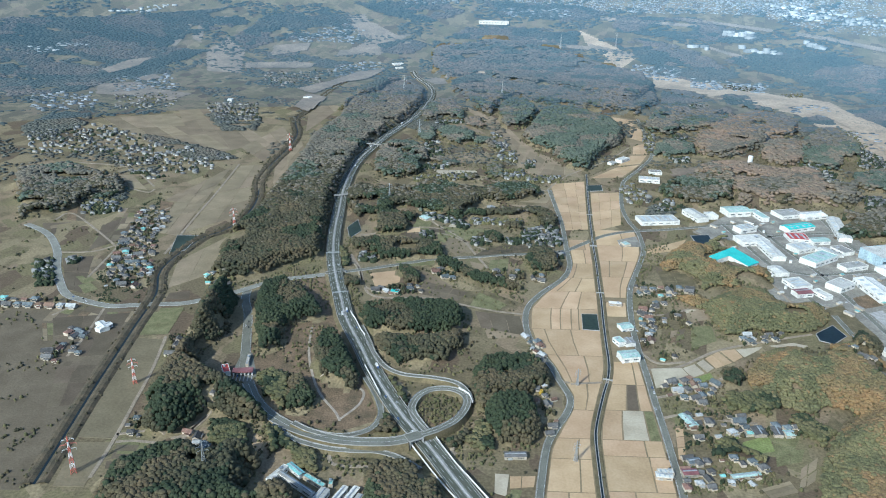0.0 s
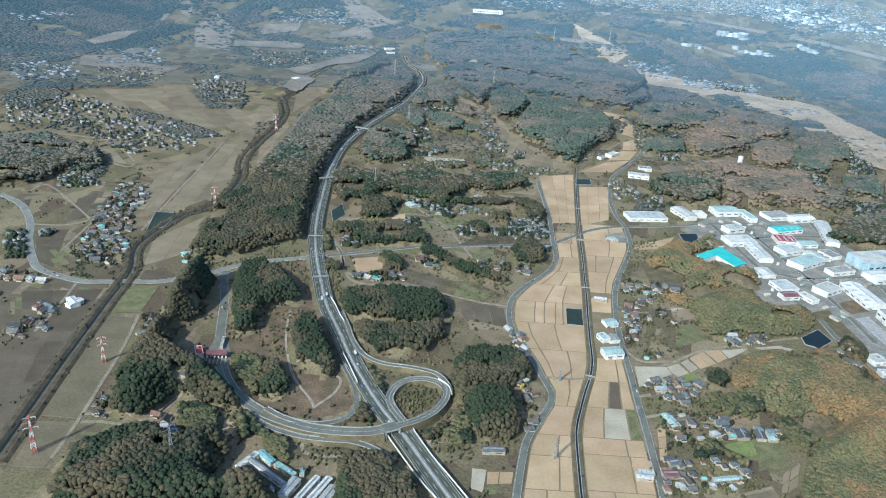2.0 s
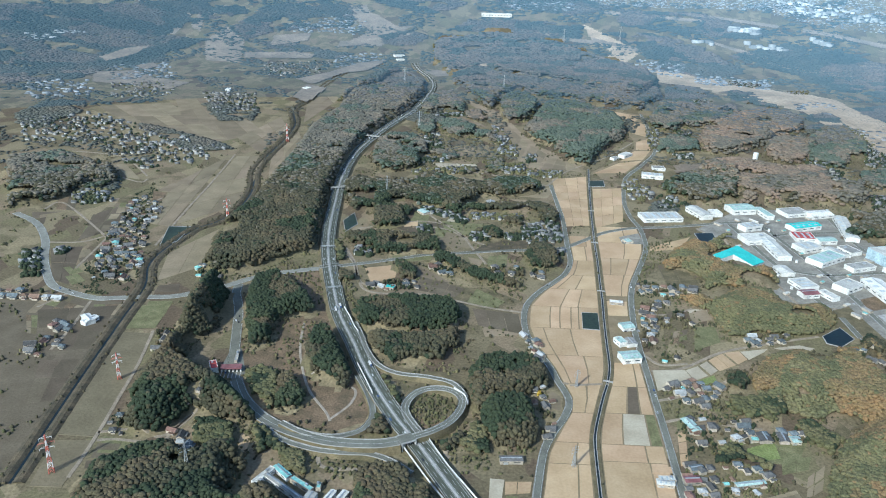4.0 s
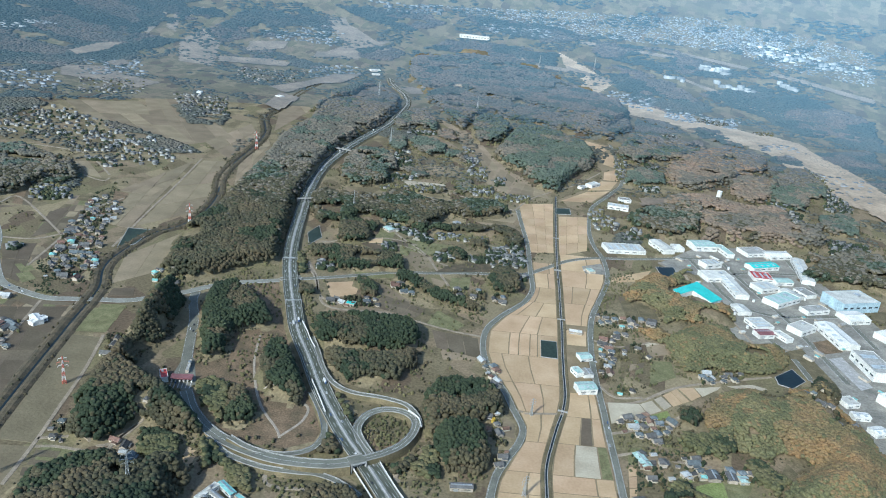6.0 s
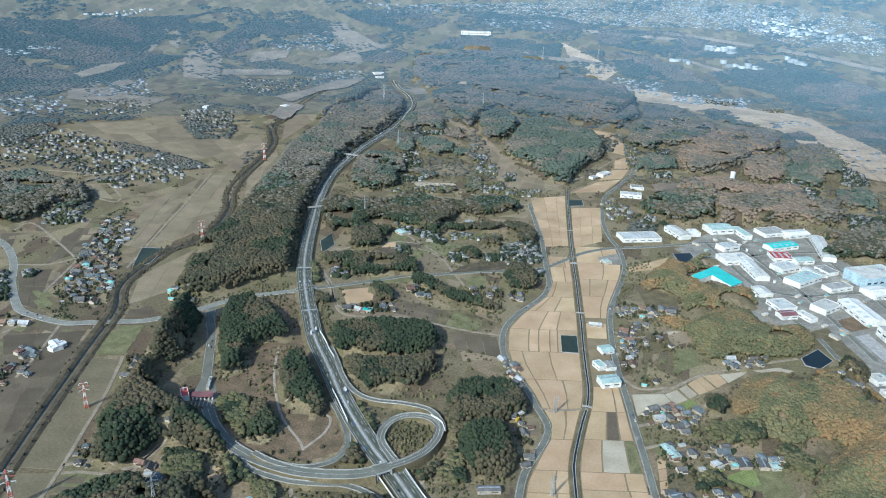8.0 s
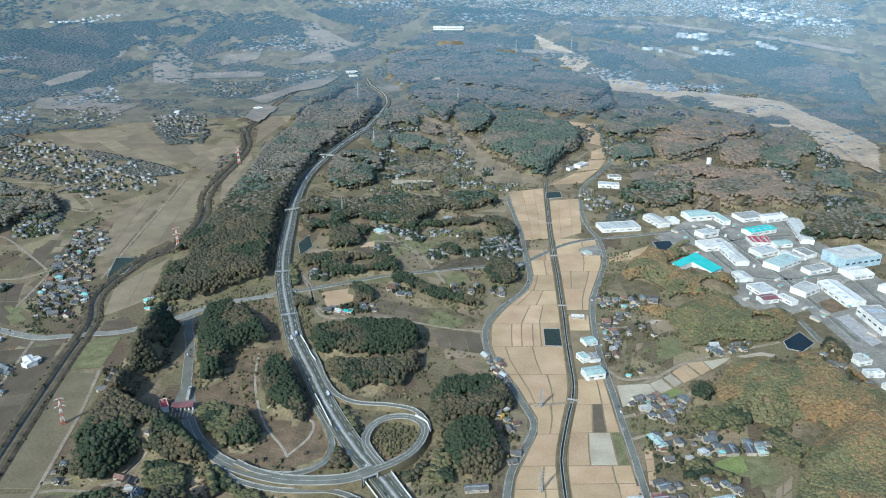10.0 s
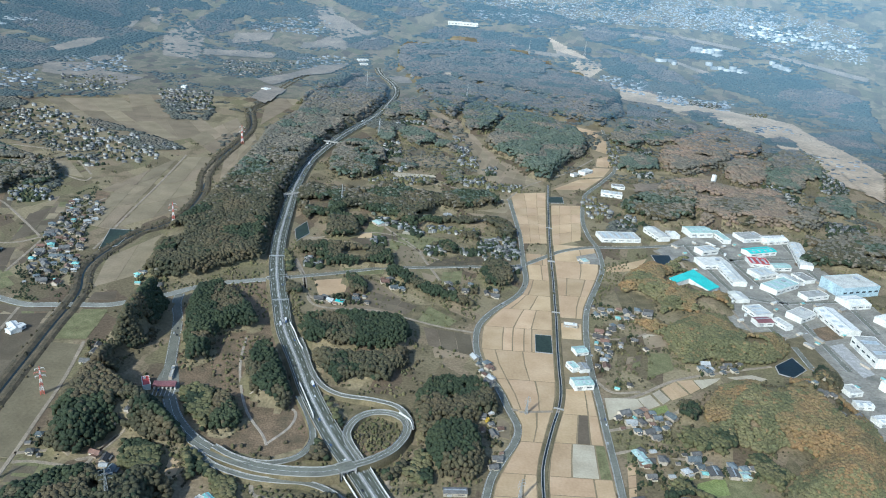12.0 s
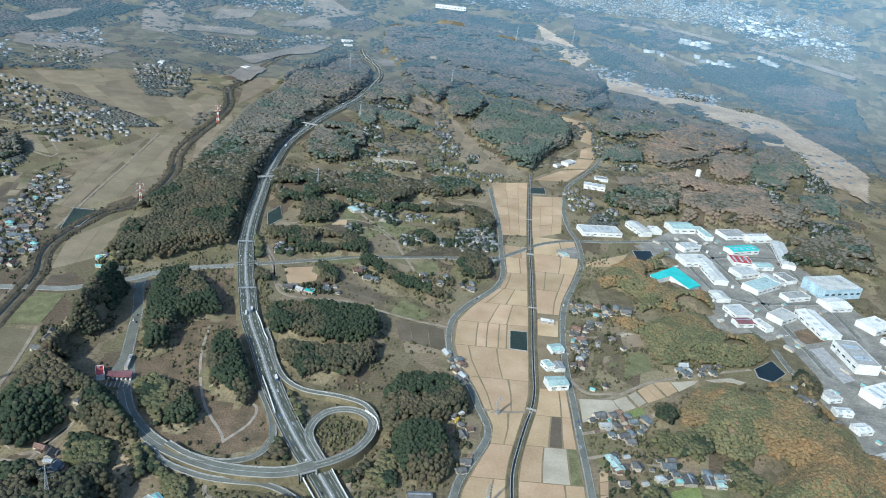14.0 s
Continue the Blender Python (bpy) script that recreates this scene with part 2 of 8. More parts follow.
M_WHITEPAINT = mat("white_tower_paint", (0.64, 0.63, 0.60), size=5, fine=1, rough=0.5, bump=0)
M_TYRE = mat("rubber", (0.02, 0.02, 0.02), size=1, fine=0.2)
M_CARS = [mat("white_car_paint", (0.75, 0.75, 0.75), rough=0.25, bump=0, spec=0.5), mat("silver_car_paint", (0.4, 0.41, 0.42), rough=0.25, bump=0, spec=0.5),
          mat("black_car_paint", (0.02, 0.02, 0.025), rough=0.25, bump=0, spec=0.5), mat("blue_car_paint", (0.06, 0.11, 0.25), rough=0.25, bump=0, spec=0.5)]


def painted_haze(m, most=0.33):
    """Paints haze into a far material as a blue glow, more the farther out it lies."""
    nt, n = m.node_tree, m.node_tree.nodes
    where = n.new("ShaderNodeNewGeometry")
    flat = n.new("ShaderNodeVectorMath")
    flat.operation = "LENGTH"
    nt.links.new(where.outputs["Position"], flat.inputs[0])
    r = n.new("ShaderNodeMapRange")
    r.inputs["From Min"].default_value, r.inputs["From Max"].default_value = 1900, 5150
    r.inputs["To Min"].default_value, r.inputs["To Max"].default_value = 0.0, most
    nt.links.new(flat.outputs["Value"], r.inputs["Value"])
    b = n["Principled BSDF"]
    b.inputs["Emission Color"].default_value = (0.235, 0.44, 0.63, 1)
    axes = n.new("ShaderNodeSeparateXYZ")        # the painted haze glows stronger towards the east
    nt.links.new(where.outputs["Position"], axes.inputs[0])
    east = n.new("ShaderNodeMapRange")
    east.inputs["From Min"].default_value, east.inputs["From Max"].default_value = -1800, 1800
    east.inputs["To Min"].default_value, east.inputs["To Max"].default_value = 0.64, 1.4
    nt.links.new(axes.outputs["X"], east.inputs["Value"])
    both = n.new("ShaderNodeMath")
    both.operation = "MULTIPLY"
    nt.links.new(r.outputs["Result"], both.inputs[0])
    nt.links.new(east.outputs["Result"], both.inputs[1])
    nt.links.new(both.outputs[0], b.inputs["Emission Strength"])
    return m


# far surfaces, with haze painted in as a blue emission
M_FARPLAIN = painted_haze(ground_material("hazy_far_plain", 0.62), 0.30)
M_HAZEWOOD = painted_haze(mat("distant_hill_woods", (0.054, 0.062, 0.052), (0.044, 0.053, 0.046), (0.080, 0.074, 0.059), size=180, fine=7, per="island", spread=0.10, bump=0.3))
M_HAZERUSSET = painted_haze(mat("distant_brown_woods", (0.098, 0.082, 0.066), (0.074, 0.070, 0.058), (0.128, 0.098, 0.076), size=120, fine=4, per="island", spread=0.11, bump=0.3))
M_HAZEROOF = painted_haze(mat("distant_town_roofs", (0.15, 0.155, 0.158), size=300, fine=20, per="island", spread=0.75, bump=0))
M_HAZEWHITE = painted_haze(mat("distant_white_roofs", (0.27, 0.27, 0.26), size=300, fine=20, per="island", spread=0.5, bump=0))
M_HAZEVALE = painted_haze(mat("distant_pale_vale", (0.32, 0.235, 0.15), (0.24, 0.18, 0.115), (0.39, 0.295, 0.195), size=90, fine=8, bump=0))
M_HAZEFALLOW = painted_haze(mat("distant_dull_fields", (0.185, 0.145, 0.105), (0.14, 0.115, 0.085), (0.23, 0.18, 0.13), size=70, fine=8, bump=0))
# the ridge's blue base colour is painted haze as well
M_FARHILL = painted_haze(mat("haze_blue_hills", (0.12, 0.16, 0.19), (0.11, 0.15, 0.18), (0.13, 0.17, 0.2), size=400, fine=60, bump=0), 0.6)

# ---- building helpers ----


def mesh_of(name, verts, faces, material):
    me = bpy.data.meshes.new(name)
    me.from_pydata([tuple(v) for v in verts], [], faces)
    me.materials.append(material)
    me.update()
    return me


def part(name, bm, material, parent, label=""):
    """Links a bmesh (or a mesh) as one mesh object under a thing or a part."""
    if isinstance(bm, bmesh.types.BMesh):
        me = bpy.data.meshes.new(name)
        bm.to_mesh(me)
        bm.free()
        me.materials.append(material)
    else:
        me = bm
    ob = new(name, me)
    ob.parent = parent
    if label:
        ob["label"] = label
    return ob


def thing(name, label, category, group="", kind="", at=None):
    return_ob = tagged(new(name), label, category, group, kind)
    return_ob.empty_display_size = 1
    if at is not None:
        return_ob.matrix_world = at
    return return_ob


def box(bm, cx, cy, cz, sx, sy, sz, turn=0.0):
    """Adds a box whose base centre is (cx, cy, cz)."""
    m = Matrix.Translation((cx, cy, cz + sz / 2)) @ Matrix.Rotation(turn, 4, "Z") @ Matrix.Diagonal((sx, sy, sz, 1))
    return bmesh.ops.create_cube(bm, size=1.0, matrix=m)["verts"]


def beam(bm, a, b, w):
    """Adds a square bar from a to b."""
    a, b = Vector(a), Vector(b)
    d = b - a
    m = Matrix.Translation((a + b) / 2) @ d.to_track_quat("Z", "Y").to_matrix().to_4x4() @ Matrix.Diagonal((w, w, d.length, 1))
    bmesh.ops.create_cube(bm, size=1.0, matrix=m)


def spline(points, step=8.0):
    """A smooth line through a few points, sampled every `step` metres."""
    p = [Vector((*q[:2], 0)) for q in points]
    p = [p[0] * 2 - p[1]] + p + [p[-1] * 2 - p[-2]]
    out = []
    for i in range(1, len(p) - 2):
        n = max(2, int((p[i + 1] - p[i]).length / step))
        for k in range(n):
            t = k / n
            a, b, c, d = p[i - 1], p[i], p[i + 1], p[i + 2]
            out.append(0.5 * ((2 * b) + (c - a) * t + (2 * a - 5 * b + 4 * c - d) * t * t + (3 * b - a - 3 * c + d) * t ** 3))
    out.append(p[-2])
    return np.array([(v.x, v.y) for v in out])


def normals(line):
    d = np.gradient(line, axis=0)
    d /= np.linalg.norm(d, axis=1)[:, None] + 1e-9
    return np.stack([d[:, 1], -d[:, 0]], 1)      # to the right of the way


def strip(line, profile, z=None):
    """Sweeps a profile [(offset to the right, height), ...] along a line; z: the ground's height along it."""
    nn = normals(line)
    z = np.zeros(len(line)) if z is None else z
    verts, faces, k = [], [], len(profile)
    for (x, y), (nx, ny), h in zip(line, nn, z):
        verts += [(x + nx * o, y + ny * o, h + up) for o, up in profile]
    for i in range(len(line) - 1):
        for j in range(k - 1):
            faces.append((i * k + j, i * k + j + 1, (i + 1) * k + j + 1, (i + 1) * k + j))
    return verts, faces


# ---- the lie of the land ----
# woods: outline, kind of crowns, height of the rise they stand on
WOODS = [
    ([(-433, 1130), (-440, 1210), (-456, 1296), (-448, 1398), (-435, 1468), (-438, 1652), (-431, 1847), (-439, 2102), (-403, 2335), (-394, 2755), (-337, 2965), (-233, 3032), (-151, 2869), (-148, 2696), (-185, 2422), (-239, 2210), (-276, 2032), (-286, 1901), (-290, 1687), (-293, 1574), (-277, 1432), (-268, 1317), (-256, 1232), (-319, 1189), (-362, 1139)], "bare", 16),
    ([(-329, 1042), (-331, 1102), (-304, 1129), (-268, 1096), (-229, 1038), (-208, 989), (-236, 992), (-263, 971), (-259, 901), (-279, 877), (-307, 955)], "cedar", 7),
    ([(-274, 832), (-258, 843), (-230, 831), (-215, 782), (-220, 747), (-245, 771)], "scrub", 4),
    ([(-210, 920), (-195, 954), (-174, 928), (-146, 858), (-131, 819), (-138, 798), (-165, 813), (-191, 830), (-206, 875)], "cedar", 7),
    ([(-161, 1011), (-141, 1041), (-75, 1053), (-14, 1051), (6, 1017), (3, 971), (-18, 949), (-57, 943), (-98, 949), (-139, 955)], "cedar", 8),
    ([(-134, 943), (-49, 937), (4, 968), (1, 917), (-24, 870), (-52, 878), (-86, 865), (-114, 902)], "bare", 6),
    ([(-152, 3721), (141, 3858), (437, 3718), (599, 3500), (771, 3354), (744, 2980), (601, 2695), (495, 2797), (369, 2947), (284, 2985), (154, 3057), (65, 3206), (-75, 3149), (-148, 3426)], "bare", 18),
    ([(-1083, 1702), (-986, 1769), (-816, 1665), (-765, 1580), (-818, 1543), (-826, 1464), (-868, 1411), (-902, 1394)], "bare", 10),
    ([(749, 1414), (845, 1524), (963, 1615), (1027, 1592), (939, 1391), (869, 1384), (815, 1412)], "bare", 8),
    ([(592, 998), (626, 996), (613, 939), (584, 929), (569, 948)], "bare", 10),
    ([(-391, 2629), (-313, 2763), (-290, 2934), (-231, 3007), (-300, 3031), (-403, 2819), (-434, 2516)], "cedar", 12),
    ([(-267, 1629), (-243, 1673), (-216, 1648), (-158, 1662), (-115, 1649), (-96, 1707), (-53, 1722), (-30, 1683), (15, 1662), (62, 1681), (110, 1715), (154, 1717), (183, 1662), (161, 1614), (133, 1601), (92, 1579), (61, 1600), (34, 1587), (17, 1523), (0, 1501), (-7, 1445), (-33, 1475), (-68, 1500), (-103, 1505), (-127, 1539), (-154, 1507), (-170, 1460), (-198, 1454), (-226, 1449), (-250, 1520)], "mixed", 8),
    ([(-182, 1445), (-168, 1498), (-140, 1497), (-118, 1446), (-113, 1389), (-137, 1357), (-170, 1368)], "bare", 5),
    ([(-138, 1498), (-102, 1499), (-99, 1462), (-110, 1413), (-120, 1456)], "cedar", 3),
    ([(-15, 1449), (13, 1510), (51, 1518), (82, 1526), (130, 1534), (161, 1540), (185, 1519), (197, 1461), (184, 1413), (156, 1413), (156, 1465), (114, 1480), (68, 1483), (18, 1471), (-7, 1433)], "bare", 5),
    ([(84, 1445), (121, 1452), (119, 1400), (91, 1395)], "bare", 3),
    ([(27, 1372), (59, 1394), (82, 1361), (69, 1328), (35, 1337)], "cedar", 3),
    ([(-216, 1316), (-173, 1330), (-123, 1334), (-84, 1331), (-49, 1317), (-36, 1280), (-38, 1256), (-77, 1244), (-113, 1238), (-149, 1236), (-171, 1265), (-194, 1271), (-211, 1287)], "mixed", 5),
    ([(-48, 1231), (-30, 1243), (-8, 1220), (14, 1189), (42, 1169), (73, 1154), (102, 1131), (108, 1117), (75, 1112), (42, 1129), (15, 1149), (-13, 1176), (-46, 1205)], "cedar", 6),
    ([(-120, 1201), (-95, 1201), (-67, 1151), (-78, 1130), (-99, 1138)], "cedar", 4),
    ([(116, 1259), (133, 1310), (159, 1300), (174, 1260), (174, 1220), (147, 1194), (127, 1199), (114, 1223)], "bare", 6),
    ([(-237, 1302), (-215, 1267), (-200, 1196), (-215, 1194)], "scrub", 2),
    ([(-206, 1161), (-187, 1164), (-168, 1127), (-168, 1089), (-190, 1086)], "bare", 3),
    ([(-232, 1870), (-234, 2013), (-203, 2090), (-145, 2083), (-106, 2005), (-95, 1925), (-117, 1862), (-106, 1783), (-134, 1759), (-176, 1741), (-218, 1765)], "mixed", 8),
    ([(-91, 2246), (-56, 2296), (0, 2286), (32, 2205), (26, 2131), (-19, 2083), (-55, 2131)], "cedar", 6),
    ([(-143, 2284), (-100, 2297), (-83, 2147), (-107, 2117), (-139, 2156)], "cedar", 4),
    ([(-144, 2490), (-113, 2670), (-58, 2745), (-3, 2520), (-8, 2411), (-86, 2401), (-130, 2372)], "bare", 7),
    ([(-2, 2442), (44, 2457), (69, 2307), (32, 2296), (-1, 2369)], "russet", 4),
    ([(26, 2178), (80, 2169), (118, 2065), (105, 2018), (67, 2073), (32, 2109)], "cedar", 5),
    ([(-95, 1925), (-64, 1953), (1, 1891), (-39, 1862)], "bare", 2),
    ([(59, 1887), (96, 1896), (98, 1772), (53, 1745)], "scrub", 3),
    ([(-7, 1798), (33, 1799), (33, 1757), (-5, 1732)], "bare", 2),
    ([(576, 2386), (692, 2703), (775, 2730), (843, 2637), (935, 2665), (904, 2514), (761, 2346), (673, 2322), (604, 2244), (571, 2293)], "mixed", 10),
    ([(737, 2340), (877, 2507), (1010, 2615), (1073, 2564), (1088, 2438), (1011, 2298), (919, 2246), (872, 2155), (802, 2088), (714, 2019), (665, 2030), (665, 2127)], "russet", 14),
    ([(548, 2122), (616, 2206), (665, 2153), (644, 2048), (582, 2009), (526, 2019)], "cedar", 6),
    ([(865, 2153), (959, 2257), (999, 2214), (985, 2109), (905, 1976), (840, 1939), (809, 1975)], "russet", 10),
    ([(987, 2185), (1129, 2388), (1208, 2395), (1186, 2236), (1156, 2127), (1077, 2016), (1044, 2031), (987, 1931), (922, 1896), (909, 1955)], "mixed", 8),
    ([(593, 1882), (692, 1947), (759, 1920), (815, 1872), (918, 1916), (898, 1795), (963, 1773), (924, 1664), (853, 1604), (793, 1638), (700, 1619), (609, 1601), (647, 1741), (609, 1806)], "russet", 14),
    ([(472, 1721), (576, 1837), (672, 1840), (659, 1762), (608, 1632), (542, 1588), (495, 1609), (454, 1666)], "mixed", 8),
    ([(998, 1874), (1102, 1937), (1088, 1836), (1037, 1737), (983, 1743), (957, 1772)], "cedar", 6),
    ([(846, 1588), (896, 1583), (980, 1614), (952, 1551), (818, 1525)], "bare", 4),
    ([(814, 3075), (888, 3029), (925, 2927), (881, 2868), (813, 2956)], "russet", 3),
    ([(986, 2947), (1045, 2990), (1051, 2840), (989, 2841)], "cedar", 3),
    ([(1026, 2791), (1114, 2721), (1077, 2665), (1011, 2720)], "cedar", 3),
    ([(1091, 2658), (1125, 2513), (1070, 2433), (1041, 2521)], "bare", 3),
    ([(395, 872), (433, 931), (470, 950), (496, 944), (598, 975), (596, 940), (602, 896), (610, 867), (604, 805), (539, 687), (431, 677), (430, 702), (458, 739), (499, 772), (494, 784), (464, 794), (438, 778), (409, 783), (404, 800), (384, 821), (388, 851)], "autumn", 18),
    ([(355, 875), (378, 883), (386, 860), (367, 829), (353, 837)], "cedar", 5),
    ([(345, 812), (378, 820), (411, 820), (408, 781), (371, 766), (342, 776), (335, 797)], "scrub", 6),
    ([(418, 780), (437, 773), (444, 753), (458, 739), (427, 713), (410, 734), (407, 758)], "scrub", 4),
    ([(292, 766), (315, 764), (308, 739), (290, 737)], "scrub", 3),
    ([(301, 709), (316, 719), (326, 713), (329, 698), (346, 689), (357, 673), (334, 666), (305, 663), (282, 674)], "scrub", 5),
    ([(360, 1248), (396, 1309), (445, 1366), (462, 1339), (510, 1399), (542, 1383), (536, 1352), (469, 1312), (471, 1266), (505, 1281), (526, 1253), (552, 1244), (540, 1169), (527, 1152), (500, 1163), (467, 1158), (441, 1162), (408, 1141), (414, 1189), (388, 1226), (363, 1214)], "autumn", 10),
    ([(340, 1109), (401, 1118), (406, 1098), (448, 1140), (479, 1152), (517, 1143), (523, 1087), (567, 1100), (589, 1089), (585, 1049), (542, 1006), (507, 995), (477, 997), (442, 999), (412, 983), (396, 969), (395, 1004), (389, 1028), (391, 1068), (360, 1084)], "olive", 14),
    ([(-393, 741), (-400, 788), (-401, 840), (-396, 898), (-401, 975), (-396, 1042), (-377, 1065), (-358, 1057), (-355, 1005), (-352, 957), (-356, 918), (-373, 890), (-352, 848), (-326, 820), (-299, 804), (-278, 788), (-253, 759), (-231, 731), (-234, 718), (-252, 713), (-268, 725), (-280, 724), (-302, 738), (-314, 731), (-323, 709), (-335, 690), (-348, 689), (-371, 697)], "mixed", 16),
    ([(-378, 624), (-361, 634), (-348, 646), (-334, 656), (-311, 665), (-291, 662), (-278, 645), (-261, 666), (-239, 669), (-220, 653), (-216, 632), (-227, 624), (-220, 608), (-223, 591), (-212, 583), (-195, 595), (-183, 603), (-159, 581), (-151, 547), (-330, 525), (-375, 551), (-377, 578), (-379, 604)], "mixed", 14),
    ([(13, 815), (20, 862), (48, 889), (91, 896), (113, 872), (122, 842), (115, 811), (96, 803), (76, 786), (45, 777), (27, 748), (16, 777)], "mixed", 8),
    ([(29, 775), (61, 789), (87, 788), (98, 754), (99, 721), (85, 695), (71, 693), (50, 694), (40, 712), (32, 740)], "cedar", 8),
    ([(6, 700), (22, 743), (37, 737), (42, 685), (16, 686)], "scrub", 2),
    ([(-836, 1533), (-860, 1635), (-856, 1703), (-783, 1637), (-766, 1579), (-785, 1516), (-812, 1510)], "bare", 4),
    ([(-408, 987), (-400, 1037), (-383, 1064), (-360, 1064), (-352, 1020), (-351, 964), (-347, 925), (-369, 903), (-373, 890), (-393, 923)], "mixed", 12),
    ([(-280, 724), (-252, 713), (-251, 703), (-239, 671), (-254, 667), (-268, 669), (-289, 681), (-305, 720)], "scrub", 3),
    ([(-232, 718), (-215, 692), (-197, 656), (-217, 665), (-226, 690)], "scrub", 3),
    ([(-233, 722), (-214, 708), (-190, 680), (-160, 669), (-156, 633), (-173, 638), (-187, 658), (-213, 677), (-227, 694)], "scrub", 2),
    ([(-109, 835), (-97, 843), (-76, 806), (-65, 774), (-71, 760), (-88, 794)], "scrub", 2),
    ([(-92, 752), (-79, 728), (-73, 712), (-115, 706), (-97, 717)], "bare", 2),
    ([(-26, 707), (-9, 701), (11, 724), (15, 709), (-8, 682)], "bare", 2),
    ([(-104, 640), (-83, 650), (-58, 650), (-38, 632), (-22, 624), (-16, 594), (-7, 564), (-94, 553), (-102, 613)], "bare", 6),
    ([(-228, 826), (-215, 750), (-194, 747), (-179, 768), (-204, 816)], "cedar", 5),
    ([(-209, 587), (-190, 609), (-167, 589), (-156, 569), (-151, 547), (-197, 541)], "cedar", 4),
    ([(298, 1865), (267, 1885), (249, 1964), (239, 2034), (197, 2096), (171, 2190), (200, 2300), (237, 2447), (275, 2574), (320, 2648), (383, 2585), (441, 2515), (481, 2411), (481, 2246), (449, 2138), (412, 2088), (350, 1959), (319, 1862)], "cedar", 14),
    ([(117, 2304), (115, 2521), (132, 2678), (170, 2756), (216, 2747), (247, 2598), (222, 2416), (170, 2310)], "cedar", 10),
    ([(22, 2666), (80, 2489), (122, 2673), (189, 2817), (254, 2695), (343, 2677), (416, 2617), (513, 2605), (580, 2547), (704, 2760), (744, 3027), (678, 3184), (491, 3204), (345, 3167), (210, 3298), (16, 3218), (-67, 3025)], "bare", 14),
    ([(387, 624), (419, 688), (463, 739), (523, 784), (572, 813), (631, 811), (498, 581), (367, 577)], "autumn", 9),
]


BUSY = set()       # five-metre squares taken by fields, roads and yards


def claim(x, y):
    BUSY.update(zip((np.asarray(x) // 5).astype(int).tolist(), (np.asarray(y) // 5).astype(int).tolist()))


def inside_depth(x, y, poly):
    """For arrays x, y: how deep each place lies inside the outline (0 outside)."""
    p = np.array(poly)
    q = np.roll(p, -1, axis=0)
    odd = np.zeros(x.shape, bool)
    best = np.full(x.shape, 1e9)
    for (ax, ay), (bx, by) in zip(p, q):
        cond = (ay > y) != (by > y)
        odd ^= cond & (x < (bx - ax) * (y - ay) / (by - ay + 1e-12) + ax)
        ex, ey = bx - ax, by - ay
        t = np.clip(((x - ax) * ex + (y - ay) * ey) / (ex * ex + ey * ey + 1e-9), 0, 1)
        best = np.minimum(best, np.hypot(x - ax - t * ex, y - ay - t * ey))
    return np.where(odd, best, 0)


def steeper(poly):
    """How much higher the near hills stand than the far ones."""
    return 1.5 if min(math.hypot(*q) for q in poly) < 1000 and poly[0][0] < 250 else 1.0


def terrain(x, y):
    """The ground's height: a flat valley floor, low wooded rises, and hills closing it far off."""
    x, y = np.asarray(x, float), np.asarray(y, float)
    d = np.hypot(x, y)
    z = 470 * np.maximum(0, (d - 3300) / 1650) ** 1.6
    for poly, kind, rise in WOODS:
        if rise:
            rise = rise * steeper(poly)
            p = np.array(poly)
            (x0, y0), (x1, y1) = p.min(0), p.max(0)
            m = (x > x0) & (x < x1) & (y > y0) & (y < y1)
            if m.any():
                t = np.clip(inside_depth(x[m], y[m], poly) / (rise * (2.4 if kind in ("autumn", "olive") else 1.1)), 0, 1)
                z[m] = z[m] + rise * t * t * (3 - 2 * t)
    return z


def spread_axis(lo, a, b, hi, fine):
    mid = list(np.arange(a, b, fine))
    right, left, s = [], [], fine
    v = mid[-1]
    while v < hi:
        s = min(s * 1.12, 130)
        v += s
        right.append(v)
    v, s = a, fine
    while v > lo:
        s = min(s * 1.12, 130)
        v -= s
        left.append(v)
    return np.array(left[::-1] + mid + right)


def build_ground():
    xs, ys = spread_axis(-4300, -900, 1100, 4300, 11), spread_axis(-900, 420, 2300, 5300, 11)
    gx, gy = np.meshgrid(xs, ys)
    gz = terrain(gx, gy)
    gz = np.where(np.hypot(gx, gy) > 5150, np.maximum(gz, 560), gz)
    nx, ny = len(xs), len(ys)
    verts = np.stack([gx.ravel(), gy.ravel(), gz.ravel()], 1)
    i = np.arange(nx * ny).reshape(ny, nx)
    faces = np.stack([i[:-1, :-1], i[:-1, 1:], i[1:, 1:], i[1:, :-1]], -1).reshape(-1, 4)
    me = bpy.data.meshes.new("ground")
    me.vertices.add(len(verts))
    me.vertices.foreach_set("co", verts.ravel())
    me.loops.add(faces.size)
    me.loops.foreach_set("vertex_index", faces.ravel())
    me.polygons.add(len(faces))
    me.polygons.foreach_set("loop_start", np.arange(len(faces)) * 4)
    me.polygons.foreach_set("use_smooth", np.ones(len(faces), bool))
    me.update()
    me.validate()
    me.materials.append(M_GROUND)
    return tagged(new("ground", me), "dry brown winter farmland spreading to low hills", "ground", kind="structure")


ground = build_ground()


